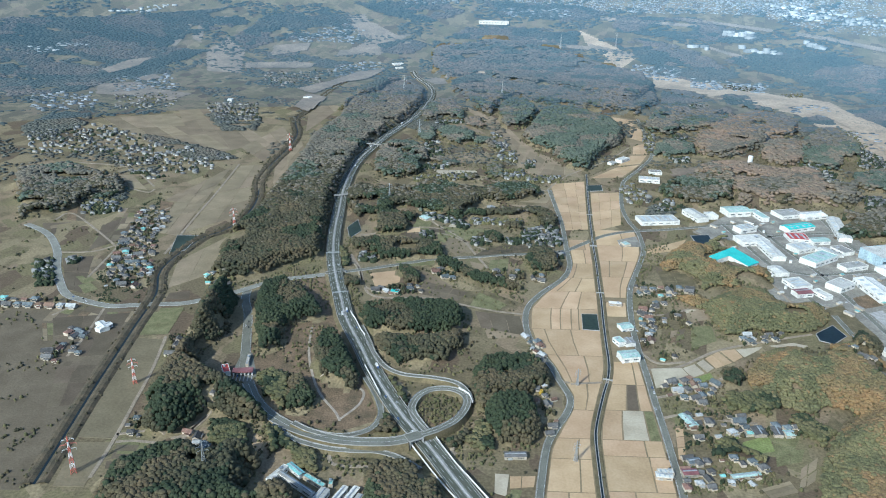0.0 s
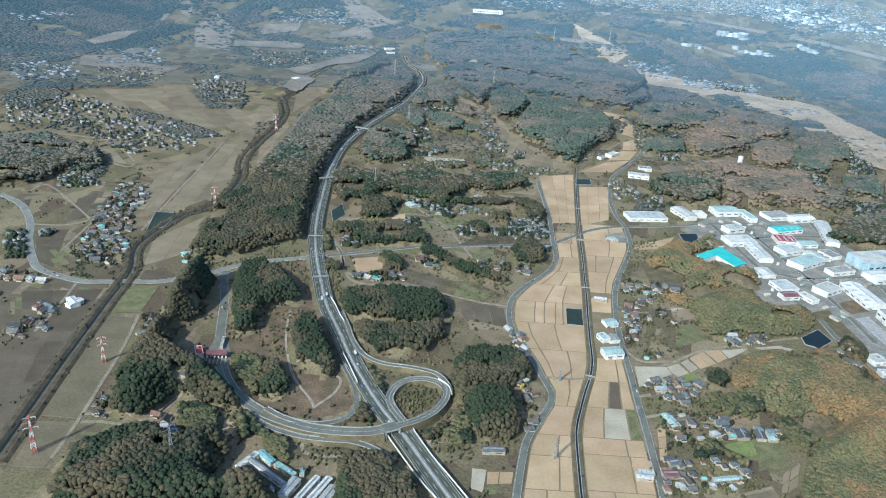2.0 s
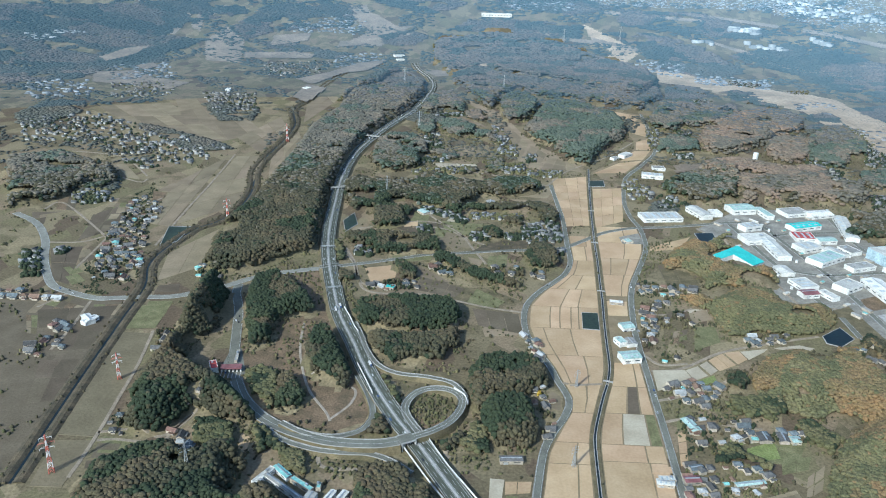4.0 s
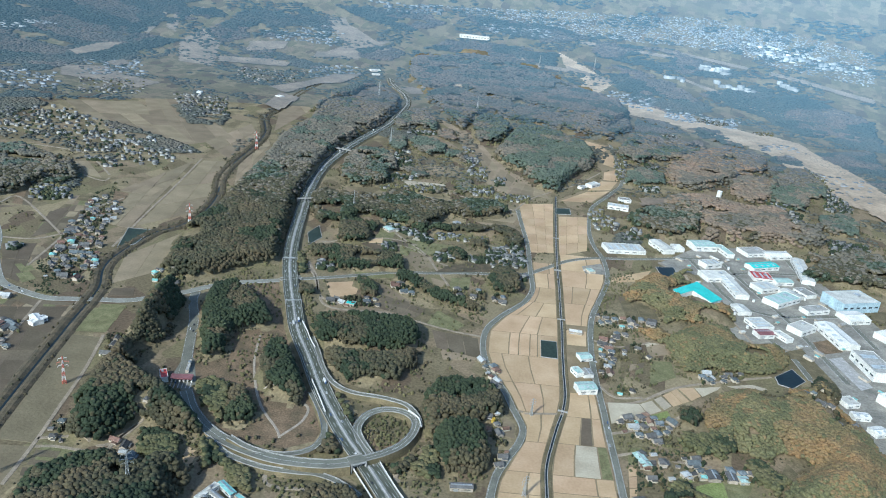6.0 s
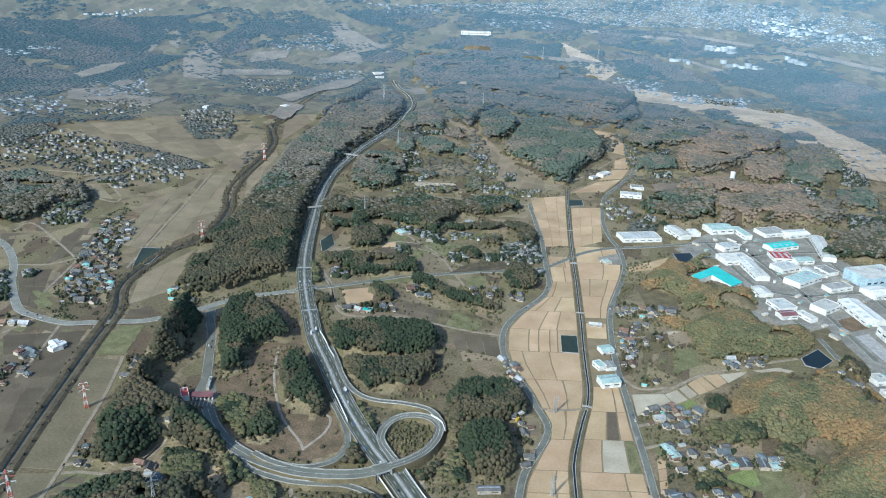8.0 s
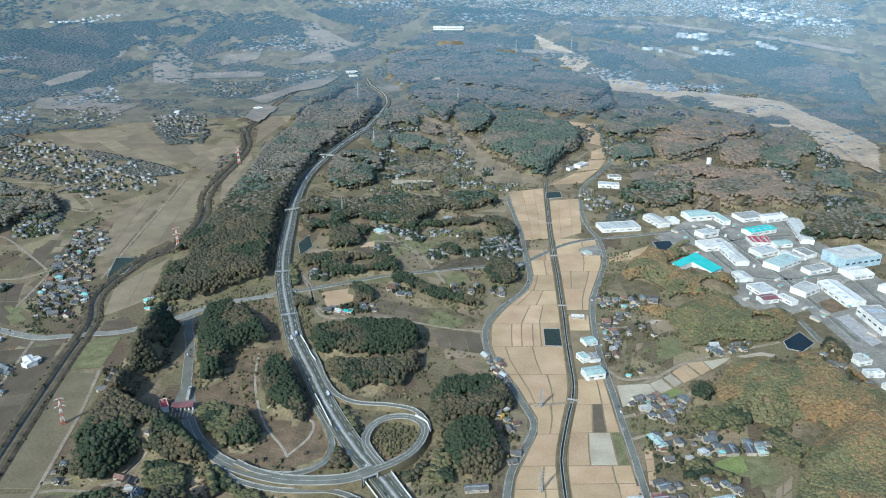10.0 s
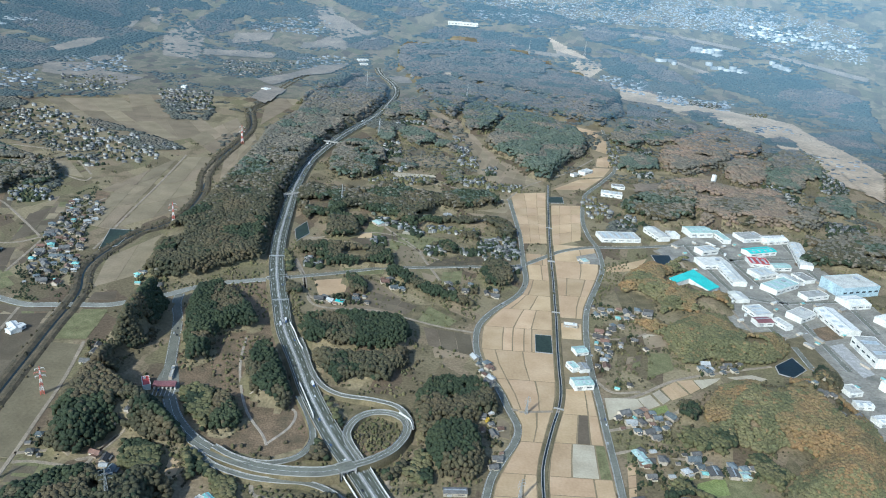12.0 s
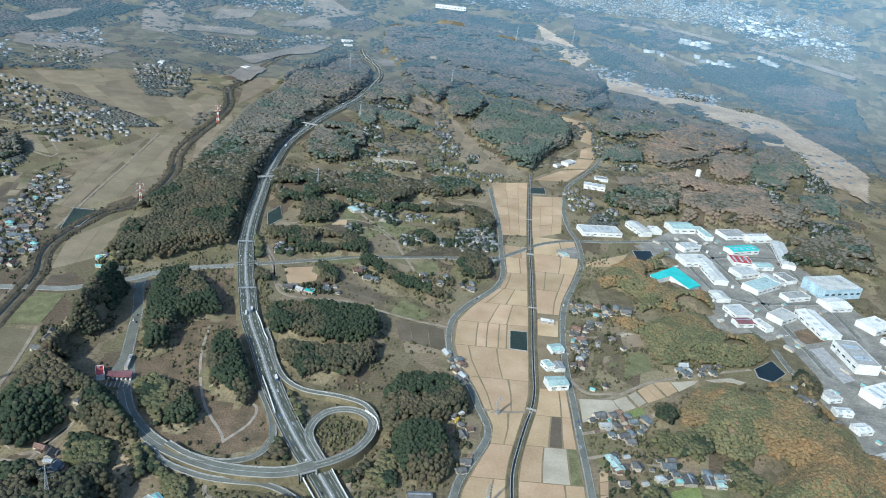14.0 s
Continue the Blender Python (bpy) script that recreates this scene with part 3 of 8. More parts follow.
def backdrop():
    """A blue mountain ridge that closes the view behind the last hills."""
    verts, faces, n = [], [], 160
    for i in range(n + 1):
        a = radians(-65 + 130 * i / n)
        r = 5240
        h = 560 + 45 * noise.noise((a * 4, 2, 0)) + 18 * noise.noise((a * 17, 5, 0)) + 60 * max(0, math.sin(a * 1.1 + 0.2))
        for k, (rr, hh) in enumerate(((r - 160, 440), (r, h), (r + 60, h - 30))):
            verts.append((rr * math.sin(a), rr * math.cos(a), hh))
    for i in range(n):
        for k in range(2):
            faces.append((i * 3 + k, i * 3 + k + 1, i * 3 + k + 4, i * 3 + k + 3))
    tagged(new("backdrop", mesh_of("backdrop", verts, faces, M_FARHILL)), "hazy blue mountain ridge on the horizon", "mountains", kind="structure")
    verts, faces, m = [], [], 56
    for i in range(n + 1):
        a = radians(-65 + 130 * i / n)
        for k in range(m + 1):
            rr = 2600 + 2520 * k / m
            x, y = rr * math.sin(a), rr * math.cos(a)
            verts.append((x, y, float(terrain(np.array([x]), np.array([y]))[0]) + (1.5 if k else -3)))
    for i in range(n):
        for k in range(m):
            q = i * (m + 1) + k
            faces.append((q, q + 1, q + m + 2, q + m + 1))
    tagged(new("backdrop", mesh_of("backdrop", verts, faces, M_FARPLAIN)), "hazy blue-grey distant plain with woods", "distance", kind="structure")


backdrop()


def patch(name, poly, material, z=0.25, parent=None, label="", category=""):
    """A flat piece of land with a low rim."""
    p = np.array(poly, float)
    if np.sum(p[:, 0] * np.roll(p[:, 1], -1) - np.roll(p[:, 0], -1) * p[:, 1]) < 0:
        p = p[::-1]
    n, h = len(p), np.where(np.hypot(p[:, 0], p[:, 1]) > 3200, terrain(p[:, 0], p[:, 1]), 0)
    out = p + (p - p.mean(0)) * 0.008
    verts = [(x, y, k + z) for (x, y), k in zip(p, h)] + [(x, y, k - 0.4) for (x, y), k in zip(out, h)]
    faces = [tuple(range(n))] + [(i, n + i, n + (i + 1) % n, (i + 1) % n) for i in range(n)]
    ob = part(name, mesh_of(name, verts, faces, material), material, parent)
    if label:
        tagged(ob, label, category, kind="structure")
    return ob


def draped(name, poly, material, label, category, cell=9.0, z=2.0):
    """A piece of land that follows the rise and fall of the ground."""
    p = np.array(poly, float)
    gx, gy = np.meshgrid(np.arange(p[:, 0].min(), p[:, 0].max(), cell), np.arange(p[:, 1].min(), p[:, 1].max(), cell))
    keep = inside_depth(gx + cell / 2, gy + cell / 2, poly) > 0
    x, y = gx[keep], gy[keep]
    c = np.stack([np.stack([x + dx, y + dy, terrain(x + dx, y + dy) + z], -1) for dx, dy in ((0, 0), (cell, 0), (cell, cell), (0, cell))], 1)
    faces = [tuple(range(4 * i, 4 * i + 4)) for i in range(len(c))]
    tagged(new(name, mesh_of(name, c.reshape(-1, 3).tolist(), faces, material)), label, category, kind="structure")


def plots(quad, nu, nv, material, gap=0.75, odd=(), z=0.28):
    """Splits a quad of farmland into nu by nv plots with low bunds left between them."""
    a, b, c, d = [Vector((*q, 0)) for q in quad]
    rnd = random.Random(int(a.x * 7 + b.y * 3))

    def at(u, v):
        return a * (1 - u) * (1 - v) + b * u * (1 - v) + c * u * v + d * (1 - u) * v

    us = [0] + [(i + rnd.uniform(-0.16, 0.16)) / nu for i in range(1, nu)] + [1]
    vs = [0] + [(i + rnd.uniform(-0.12, 0.12)) / nv for i in range(1, nv)] + [1]
    for j in range(nv):
        shift = [0] + [rnd.uniform(-0.05, 0.05) / nu for _ in range(nu - 1)] + [0]
        for i in range(nu):
            u0, u1 = us[i] + shift[i], us[i + 1] + shift[i + 1]
            q = [at(u0, vs[j]), at(u1, vs[j]), at(u1, vs[j + 1]), at(u0, vs[j + 1])]
            mid = sum(q, Vector()) / 4
            q = [p + (mid - p).normalized() * min(gap, (mid - p).length * 0.3) for p in q]
            m = rnd.choice(material) if isinstance(material, tuple) else material
            for k, other in odd:
                if k == j * nu + i:
                    m = other
            patch("field_plot", [(p.x, p.y) for p in q], m, z + rnd.uniform(-0.06, 0.06), ground)

# ---- roads ----


def road(name, points, width, material, label, category="road", z=0.45, lines=True, parent=None):
    line = spline(points, 4)
    h = terrain(line[:, 0], line[:, 1])
    h = np.minimum(h, 3) if lines else h
    w = width / 2
    for o in np.arange(-w - 2, w + 2.1, 2.5):
        claim(line[:, 0] + normals(line)[:, 0] * o, line[:, 1] + normals(line)[:, 1] * o)
    ob = part(name, mesh_of(name, *strip(line, [(-w - 0.9, -0.5), (-w, z), (w, z), (w + 0.9, -0.5)], h), material), material, parent)
    if not parent:
        tagged(ob, label, category, kind="structure")
    if lines and width > 5:
        for o in (-w + 0.45, w - 0.45):
            part("edge_line", mesh_of("edge_line", *strip(line, [(o - 0.1, z + 0.02), (o + 0.1, z + 0.02)], h), M_LINE), M_LINE, ob)
        part("kerb", mesh_of("kerb", *strip(line, [(w + 0.25, z - 0.3), (w + 0.25, z + 0.25), (w + 0.6, z + 0.25), (w + 0.6, z - 0.3)], h), M_CONCRETE), M_CONCRETE, ob)
    return ob


def dashes(line, offset, z, parent, length=8.0, gap=12.0, w=0.17):
    """Broken lane marking at an offset along a line sampled every metre or so."""
    nn = normals(line)
    s = np.concatenate([[0], np.cumsum(np.linalg.norm(np.diff(line, axis=0), axis=1))])
    verts, faces, at = [], [], 2.0
    while at + length < s[-1]:
        k = len(verts)
        for d in (at, at + length):
            x, y = np.interp(d, s, line[:, 0]), np.interp(d, s, line[:, 1])
            nx, ny = np.interp(d, s, nn[:, 0]), np.interp(d, s, nn[:, 1])
            verts += [(x + nx * (offset - w), y + ny * (offset - w), z), (x + nx * (offset + w), y + ny * (offset + w), z)]
        faces.append((k, k + 1, k + 3, k + 2))
        at += length + gap
    part("lane_marking", mesh_of("lane_marking", verts, faces, M_LINE), M_LINE, parent)


EXPRESSWAY = [(52, 537), (32, 568), (13, 598)] + [(-37, 689), (-64, 733), (-91, 785), (-118, 845), (-145, 916), (-176, 994), (-198, 1074), (-217, 1147), (-237, 1240), (-253, 1349), (-265, 1476), (-280, 1667), (-280, 1859), (-255, 2038), (-227, 2178), (-163, 2438), (-135, 2670), (-125, 2833), (-146, 3003), (-207, 3206), (-237, 3409), (-239, 3592), (-201, 3726), (-110, 3856)]
EXP_Z = 4.0
exp_line = spline(EXPRESSWAY, 8)


def expressway():
    root = tagged(new("expressway"), "grey four-lane expressway with white lane markings on a grassy embankment", "expressway", kind="structure")
    part("embankment", mesh_of("embankment", *strip(exp_line, [(-19, -0.6), (-12.6, EXP_Z - 0.1), (12.6, EXP_Z - 0.1), (19, -0.6)]), M_DRYGRASS), M_DRYGRASS, root)
    for side in (-1, 1):
        a, b = sorted((side * 1.6, side * 12.0))
        deck = part("carriageway", mesh_of("carriageway", *strip(exp_line, [(a, EXP_Z - 0.3), (a, EXP_Z), (b, EXP_Z), (b, EXP_Z - 0.3)]), M_ASPHALT), M_ASPHALT, root, "dark asphalt carriageway")
        for o in (2.4, 9.8):
            part("edge_line", mesh_of("edge_line", *strip(exp_line, [(side * o - 0.13, EXP_Z + 0.03), (side * o + 0.13, EXP_Z + 0.03)]), M_LINE), M_LINE, deck)
        dashes(exp_line, side * 6.1, EXP_Z + 0.03, deck, w=0.18)
        part("guard_rail", mesh_of("guard_rail", *strip(exp_line, [(side * 12.3 - 0.15, EXP_Z - 0.3), (side * 12.3 - 0.15, EXP_Z + 1.0), (side * 12.3 + 0.15, EXP_Z + 1.0), (side * 12.3 + 0.15, EXP_Z - 0.3)]), M_CONCRETE), M_CONCRETE, root, "pale concrete guard rail")
    part("median", mesh_of("median", *strip(exp_line, [(-1.6, EXP_Z - 0.2), (-1.5, EXP_Z + 0.2), (-0.5, EXP_Z + 0.3), (-0.25, EXP_Z + 0.9), (0.25, EXP_Z + 0.9), (0.5, EXP_Z + 0.3), (1.5, EXP_Z + 0.2), (1.6, EXP_Z - 0.2)]), M_CONCRETE), M_CONCRETE, root, "concrete median with guard rail")
    return root


expressway()


def ramp(points, width, heights, label, walls=True):
    """An interchange ramp on a bank; heights: metres above the ground at even steps along it."""
    line = spline(points, 6)
    z = np.interp(np.linspace(0, 1, len(line)), np.linspace(0, 1, len(heights)), heights)
    w = width / 2
    for o in np.arange(-w - 4, w + 4.1, 2.5):
        claim(line[:, 0] + normals(line)[:, 0] * o, line[:, 1] + normals(line)[:, 1] * o)
    root = tagged(new("ramp_road"), label, "ramp", kind="structure")
    part("bank", mesh_of("bank", *strip(line, [(-w - 4, -z.max() - 0.4), (-w - 0.3, -0.12), (w + 0.3, -0.12), (w + 4, -z.max() - 0.4)], z), M_DRYGRASS), M_DRYGRASS, root)
    deck = part("carriageway", mesh_of("carriageway", *strip(line, [(-w, -0.1), (-w, 0), (w, 0), (w, -0.1)], z), M_ROAD), M_ROAD, root)
    for o in (-w + 0.7, w - 0.7):
        part("edge_line", mesh_of("edge_line", *strip(line, [(o - 0.13, 0.03), (o + 0.13, 0.03)], z), M_LINE), M_LINE, deck)
    if width > 9:
        part("centre_line", mesh_of("centre_line", *strip(line, [(-0.13, 0.03), (0.13, 0.03)], z), M_LINE), M_LINE, deck)
    if walls:
        for o in (-w - 0.2, w + 0.2):
            part("guard_rail", mesh_of("guard_rail", *strip(line, [(o - 0.12, -0.2), (o - 0.12, 0.85), (o + 0.12, 0.85), (o + 0.12, -0.2)], z), M_CONCRETE), M_CONCRETE, root)
    return line, z


def overbridge(a, b, width, z, label):
    """A road bridge from a to b with parapets, piers and abutments."""
    a, b = Vector((*a, z)), Vector((*b, z))
    d = (b - a)
    L, ang = d.length, math.atan2(d.y, d.x)
    root = thing("road_bridge", label, "bridge", at=Matrix.Translation((a + b) / 2 - Vector((0, 0, z))) @ Matrix.Rotation(ang, 4, "Z"))
    bm = bmesh.new()
    box(bm, 0, 0, z - 1.1, L, width, 1.0)
    part("deck", bm, M_CONCRETE, root)
    bm = bmesh.new()
    box(bm, 0, 0, z - 0.1, L, width - 0.9, 0.12)
    part("roadway", bm, M_ROAD, root)
    for s in (-1, 1):
        bm = bmesh.new()
        box(bm, 0, s * (width / 2 - 0.2), z - 0.1, L, 0.35, 1.1)
        part("parapet", bm, M_CONCRETE, root)
        bm = bmesh.new()
        box(bm, s * L * 0.46, 0, -1, L * 0.06, width * 1.1, z)
        part("abutment", bm, M_CONCRETE, root)
    for k in (-0.18, 0, 0.18):
        bm = bmesh.new()
        box(bm, L * k, 0, 0, 1.2, width * 0.6, z - 1.05)
        part("pier", bm, M_CONCRETE, root)
    return root


# the trunk road of the interchange, from the toll gate over the expressway and round the loop
TRUNK = [(-279, 810), (-260, 773), (-234, 740), (-208, 718), (-179, 701), (-144, 687), (-109, 682), (-81, 683), (-61, 689)]
ramp(TRUNK, 15, [1, 1.5, 2, 3, 5, 7, 9, 9.6], "wide grey ramp road curving from the toll gate")
LOOP = [(-45, 698), (-25, 711), (-6, 730), (6, 755), (9, 777), (2, 794), (-15, 804), (-37, 802), (-53, 787), (-60, 764), (-56, 745), (-43, 720), (-29, 695)]
ramp(LOOP, 9.5, [9.6, 9.2, 8.5, 8, 7, 6, 5, 4.4, 4.12, 4.1, 4.1], "looping single-lane ramp with pale guard rails")
ramp([(14, 771), (10, 793), (-5, 817), (-36, 829), (-76, 836), (-103, 856), (-122, 892), (-136, 934), (-151, 974)], 6.5, [7.6, 7, 6, 5, 4.4, 4.16, 4.12], "long curving slip road joining the expressway")
ramp([(-127, 829), (-113, 800), (-101, 768), (-97, 742), (-105, 716), (-123, 702), (-146, 697), (-174, 703), (-200, 718)], 7, [4.1, 3.6, 3, 3, 4, 5, 6, 6.5], "curved slip road leaving the expressway")
ramp([(-225, 718), (-196, 692), (-171, 680), (-146, 673), (-117, 671), (-93, 671), (-69, 662), (-43, 642)], 7, [3, 3.5, 4, 4, 4, 4, 4], "lower slip road running under the trunk ramp")
overbridge((-61, 689), (-45, 698), 15.5, 10.2, "grey concrete ramp bridge over the expressway")
overbridge((-290, 1574), (-258, 1589), 5, 9.5, "narrow pale footbridge over the expressway")
overbridge((-284, 2049), (-223, 2028), 7, 10, "pale concrete road bridge over the expressway")
overbridge((-237, 1162), (-206, 1179), 9, 3.4, "low road bridge where the cross road meets the expressway")


def gantry(at, turn):
    root = thing("sign_gantry", "grey steel sign gantry spanning the expressway", "gantry", at=Matrix.Translation((*at, EXP_Z - 0.4)) @ Matrix.Rotation(turn, 4, "Z"))
    for s in (-12.5, 12.5):
        bm = bmesh.new()
        box(bm, s, 0, -0.5, 0.7, 0.7, 8.4)
        part("post", bm, M_STEEL, root)
    bm = bmesh.new()
    box(bm, 0, 0, 6.8, 25.6, 0.9, 0.9)
    part("beam", bm, M_STEEL, root)
    for s in (-6, 6):
        bm = bmesh.new()
        box(bm, s, -0.6, 6.2, 6, 0.25, 2.6)
        part("sign_panel", bm, M_STEEL, root)


for px_at in ((-237, 1240), (-198, 1074)):
    k = int(np.argmin(np.hypot(exp_line[:, 0] - px_at[0], exp_line[:, 1] - px_at[1])))
    t_ = exp_line[k + 1] - exp_line[k - 1]
    gantry(exp_line[k], math.atan2(t_[1], t_[0]) - math.pi / 2)



def barrier(points, z, h, label):
    line = spline(points, 5)
    ob = new("noise_barrier", mesh_of("noise_barrier", *strip(line, [(-0.2, z - 0.4), (-0.2, z + h), (0.2, z + h), (0.2, z - 0.4)]), M_WHITEPAINT))
    tagged(ob, label, "barrier", kind="structure")


barrier([(-131, 857), (-121, 834), (-111, 809), (-102, 787)], EXP_Z, 3.0, "white noise barrier where the slip road leaves")
barrier([(-173, 1016), (-161, 989), (-150, 960), (-141, 942)], EXP_Z, 3.0, "white noise barrier beside the expressway")
barrier([(-58, 690), (-35, 649), (-17, 618), (-2, 596), (19, 567), (38, 536)], EXP_Z, 2.2, "white wall along the expressway")
barrier([(-32, 710), (-6, 659), (13, 628), (30, 600), (48, 570), (68, 539)], EXP_Z, 2.2, "white wall along the expressway")
barrier([(-2, 802), (11, 789), (16, 769)], 8.0, 2.2, "white wall on the outside of the loop")

# local roads
road("road_1", [(-875, 1366), (-821, 1329), (-784, 1290), (-743, 1228), (-708, 1157), (-670, 1094), (-640, 1055), (-606, 1036), (-555, 1019), (-523, 1023), (-483, 1030), (-443, 1036), (-408, 1057), (-372, 1083), (-337, 1117), (-298, 1141), (-237, 1165)], 13, M_PALEROAD, "two-lane grey country road across the valley", z=0.45)
road("road_2", [(-206, 1179), (-166, 1195), (-110, 1220), (-52, 1247), (12, 1261), (69, 1276), (116, 1284), (163, 1292), (194, 1306), (232, 1343), (276, 1388), (319, 1414), (356, 1427), (403, 1436), (465, 1453), (554, 1480), (613, 1481)], 10, M_ROAD, "two-lane grey road through the village", z=0.51)
road("road_3", [(203, 1687), (205, 1558), (206, 1452), (199, 1315), (195, 1234), (175, 1175), (132, 1112), (106, 1057), (99, 995), (106, 939), (125, 881), (133, 842), (142, 801), (135, 769), (116, 730), (101, 691)] + [(86, 607), (82, 568)], 8.5, M_ROAD, "winding grey road along the paddy fields", z=0.57)
road("road_4", [(577, 2503), (561, 2336), (524, 2048), (464, 1904), (404, 1793), (383, 1735), (355, 1589), (350, 1490), (356, 1427), (352, 1358), (344, 1310), (324, 1248), (304, 1193), (288, 1147), (276, 1094), (267, 1036), (261, 987), (258, 943), (256, 905), (254, 857), (251, 807), (249, 761), (247, 719)] + [(241, 626), (236, 581)], 8.5, M_ROAD, "straight grey valley road beside the fields", z=0.63)
road("road_5", [(-291, 832), (-301, 877), (-315, 937), (-331, 1004), (-350, 1058), (-355, 1090)], 13, M_ROAD, "grey toll access road in the shade of trees", z=0.40)
TRACKS = [
    [(-148, 669), (-143, 653), (-128, 648), (-106, 649), (-88, 649)], [(-100, 1519), (-56, 1435), (-4, 1356), (20, 1289), (46, 1212)], [(-207, 1259), (-181, 1191), (-163, 1120), (-124, 1096)], [(760, 1963), (826, 1936), (838, 1838), (887, 1811)], [(843, 1680), (992, 1834), (1028, 1787), (1037, 1687)], [(-397, 677), (-377, 680), (-343, 677), (-325, 678), (-318, 709), (-309, 737)], [(11, 712), (-8, 686), (-3, 675)],
    [(-577, 1835), (-563, 1602), (-557, 1432), (-549, 1284), (-547, 1232)],
    [(-431, 927), (-416, 837), (-408, 756), (-402, 696), (-399, 648), (-398, 613)],
    [(-402, 691), (-375, 699), (-356, 699), (-330, 689), (-313, 717), (-306, 750), (-307, 773)],
    [(-627, 981), (-604, 1032)], [(-559, 1010), (-548, 924), (-545, 862)], [(-508, 1018), (-490, 885), (-484, 802), (-474, 709)],
    [(-745, 1227), (-688, 1233), (-660, 1257), (-628, 1321)], [(-832, 1391), (-811, 1431), (-657, 1272), (-576, 1181)], [(-637, 1122), (-645, 1246), (-659, 1394), (-630, 1488)],
    [(-225, 970), (-217, 906), (-203, 850), (-182, 794), (-154, 751), (-146, 733)], [(-193, 831), (-173, 830), (-149, 815), (-126, 801), (-127, 771), (-146, 737)],
    [(-208, 1245), (-185, 1195), (-169, 1133), (-150, 1089), (-113, 1079), (-60, 1083), (-6, 1065), (47, 1045), (99, 1034)],
    [(-83, 1381), (-33, 1375), (28, 1314), (59, 1293)], [(-200, 1359), (-85, 1412), (-17, 1393)], [(74, 1546), (107, 1449), (173, 1414)],
    [(257, 931), (276, 897), (316, 902)], [(296, 1142), (335, 1127), (383, 1134)], [(276, 1059), (317, 1047), (367, 1072)],
    [(249, 761), (277, 771), (296, 767), (335, 761), (367, 757)], [(261, 878), (305, 889), (373, 938), (457, 972), (533, 998)],
    [(251, 807), (281, 818), (323, 842), (367, 866)], [(147, 834), (198, 842)], [(132, 841), (146, 837)],
    [(473, 1439), (498, 1370), (531, 1270), (539, 1179), (552, 1089), (606, 1088), (603, 968), (593, 854)],
    [(-181, 1647), (-107, 1699), (24, 1761), (195, 1681)], [(195, 1681), (245, 1789), (312, 1877), (384, 1963), (472, 2111)], [(-801, 1632), (-719, 1587), (-710, 1610)],
    [(-979, 1809), (-858, 1788), (-792, 1728), (-718, 1630)],
]
for pts in TRACKS:
    inner = -240 < pts[0][0] < -190 and 820 < pts[0][1] < 980
    road("track", pts, 2.8 if inner else 4.2, M_PATH if inner else M_TRACK, "narrow pale farm track between fields", "track", 0.4, False)

# ---- waterways ----


def channel(points, width, bank, label, kind="canal"):
    line = spline(points, 7)
    w = width / 2
    root = tagged(new(kind), label, kind, kind="structure")
    part("water", mesh_of("water", *strip(line, [(-w, 0.12), (w, 0.12)]), M_WATER), M_WATER, root)
    for s in (-1, 1):
        o = sorted((s * w, s * (w + bank)))
        if kind == "canal":
            part("bank_wall", mesh_of("bank_wall", *strip(line, [(s * w - 0.3, -0.3), (s * w - 0.3, 1.0), (s * w + 0.3, 1.0), (s * w + 0.3, -0.3)]), M_CONCRETE), M_CONCRETE, root)
            part("verge", mesh_of("verge", *strip(line, [(o[0], 0.2), (o[0] + 0.5, 0.75), (o[1] - 0.5, 0.75), (o[1], 0.2)]), M_DRYGRASS), M_DRYGRASS, root)
        else:
            part("bank", mesh_of("bank", *strip(line, [(o[0], 0.05 if s > 0 else 0.1), ((o[0] * 2 + o[1]) / 3, 2.2), ((o[0] + o[1] * 2) / 3, 2.2), (o[1], 0.1 if s > 0 else 0.05)]), M_BANK), M_BANK, root)
    return line


canal_line = channel([(310, 1828), (290, 1669), (272, 1515), (261, 1415), (252, 1327), (245, 1248), (235, 1153), (229, 1091), (220, 1015), (213, 948), (207, 888), (198, 846), (187, 812), (175, 771), (166, 737), (161, 706)] + [(154, 620), (153, 601), (151, 565)], 3, 4.5, "narrow concrete-walled canal with dark water")
river_line = channel([(-385, 3371), (-461, 3213), (-517, 2857), (-533, 2492), (-545, 2372), (-498, 2175), (-489, 1998), (-494, 1857), (-491, 1707), (-461, 1568), (-456, 1443), (-476, 1363), (-502, 1325), (-518, 1256), (-527, 1189), (-522, 1138), (-502, 1079), (-494, 1029), (-489, 961), (-482, 888), (-476, 823), (-470, 763), (-464, 709), (-459, 666), (-452, 600)], 3, 14, "small dark river between brown brushy banks", "river")
for ln_, wide_ in ((exp_line, 20), (canal_line, 8), (river_line, 6)):
    for o in np.arange(-wide_, wide_ + 0.1, 2.5):
        claim(ln_[:, 0] + normals(ln_)[:, 0] * o, ln_[:, 1] + normals(ln_)[:, 1] * o)

# small bridges over the canal


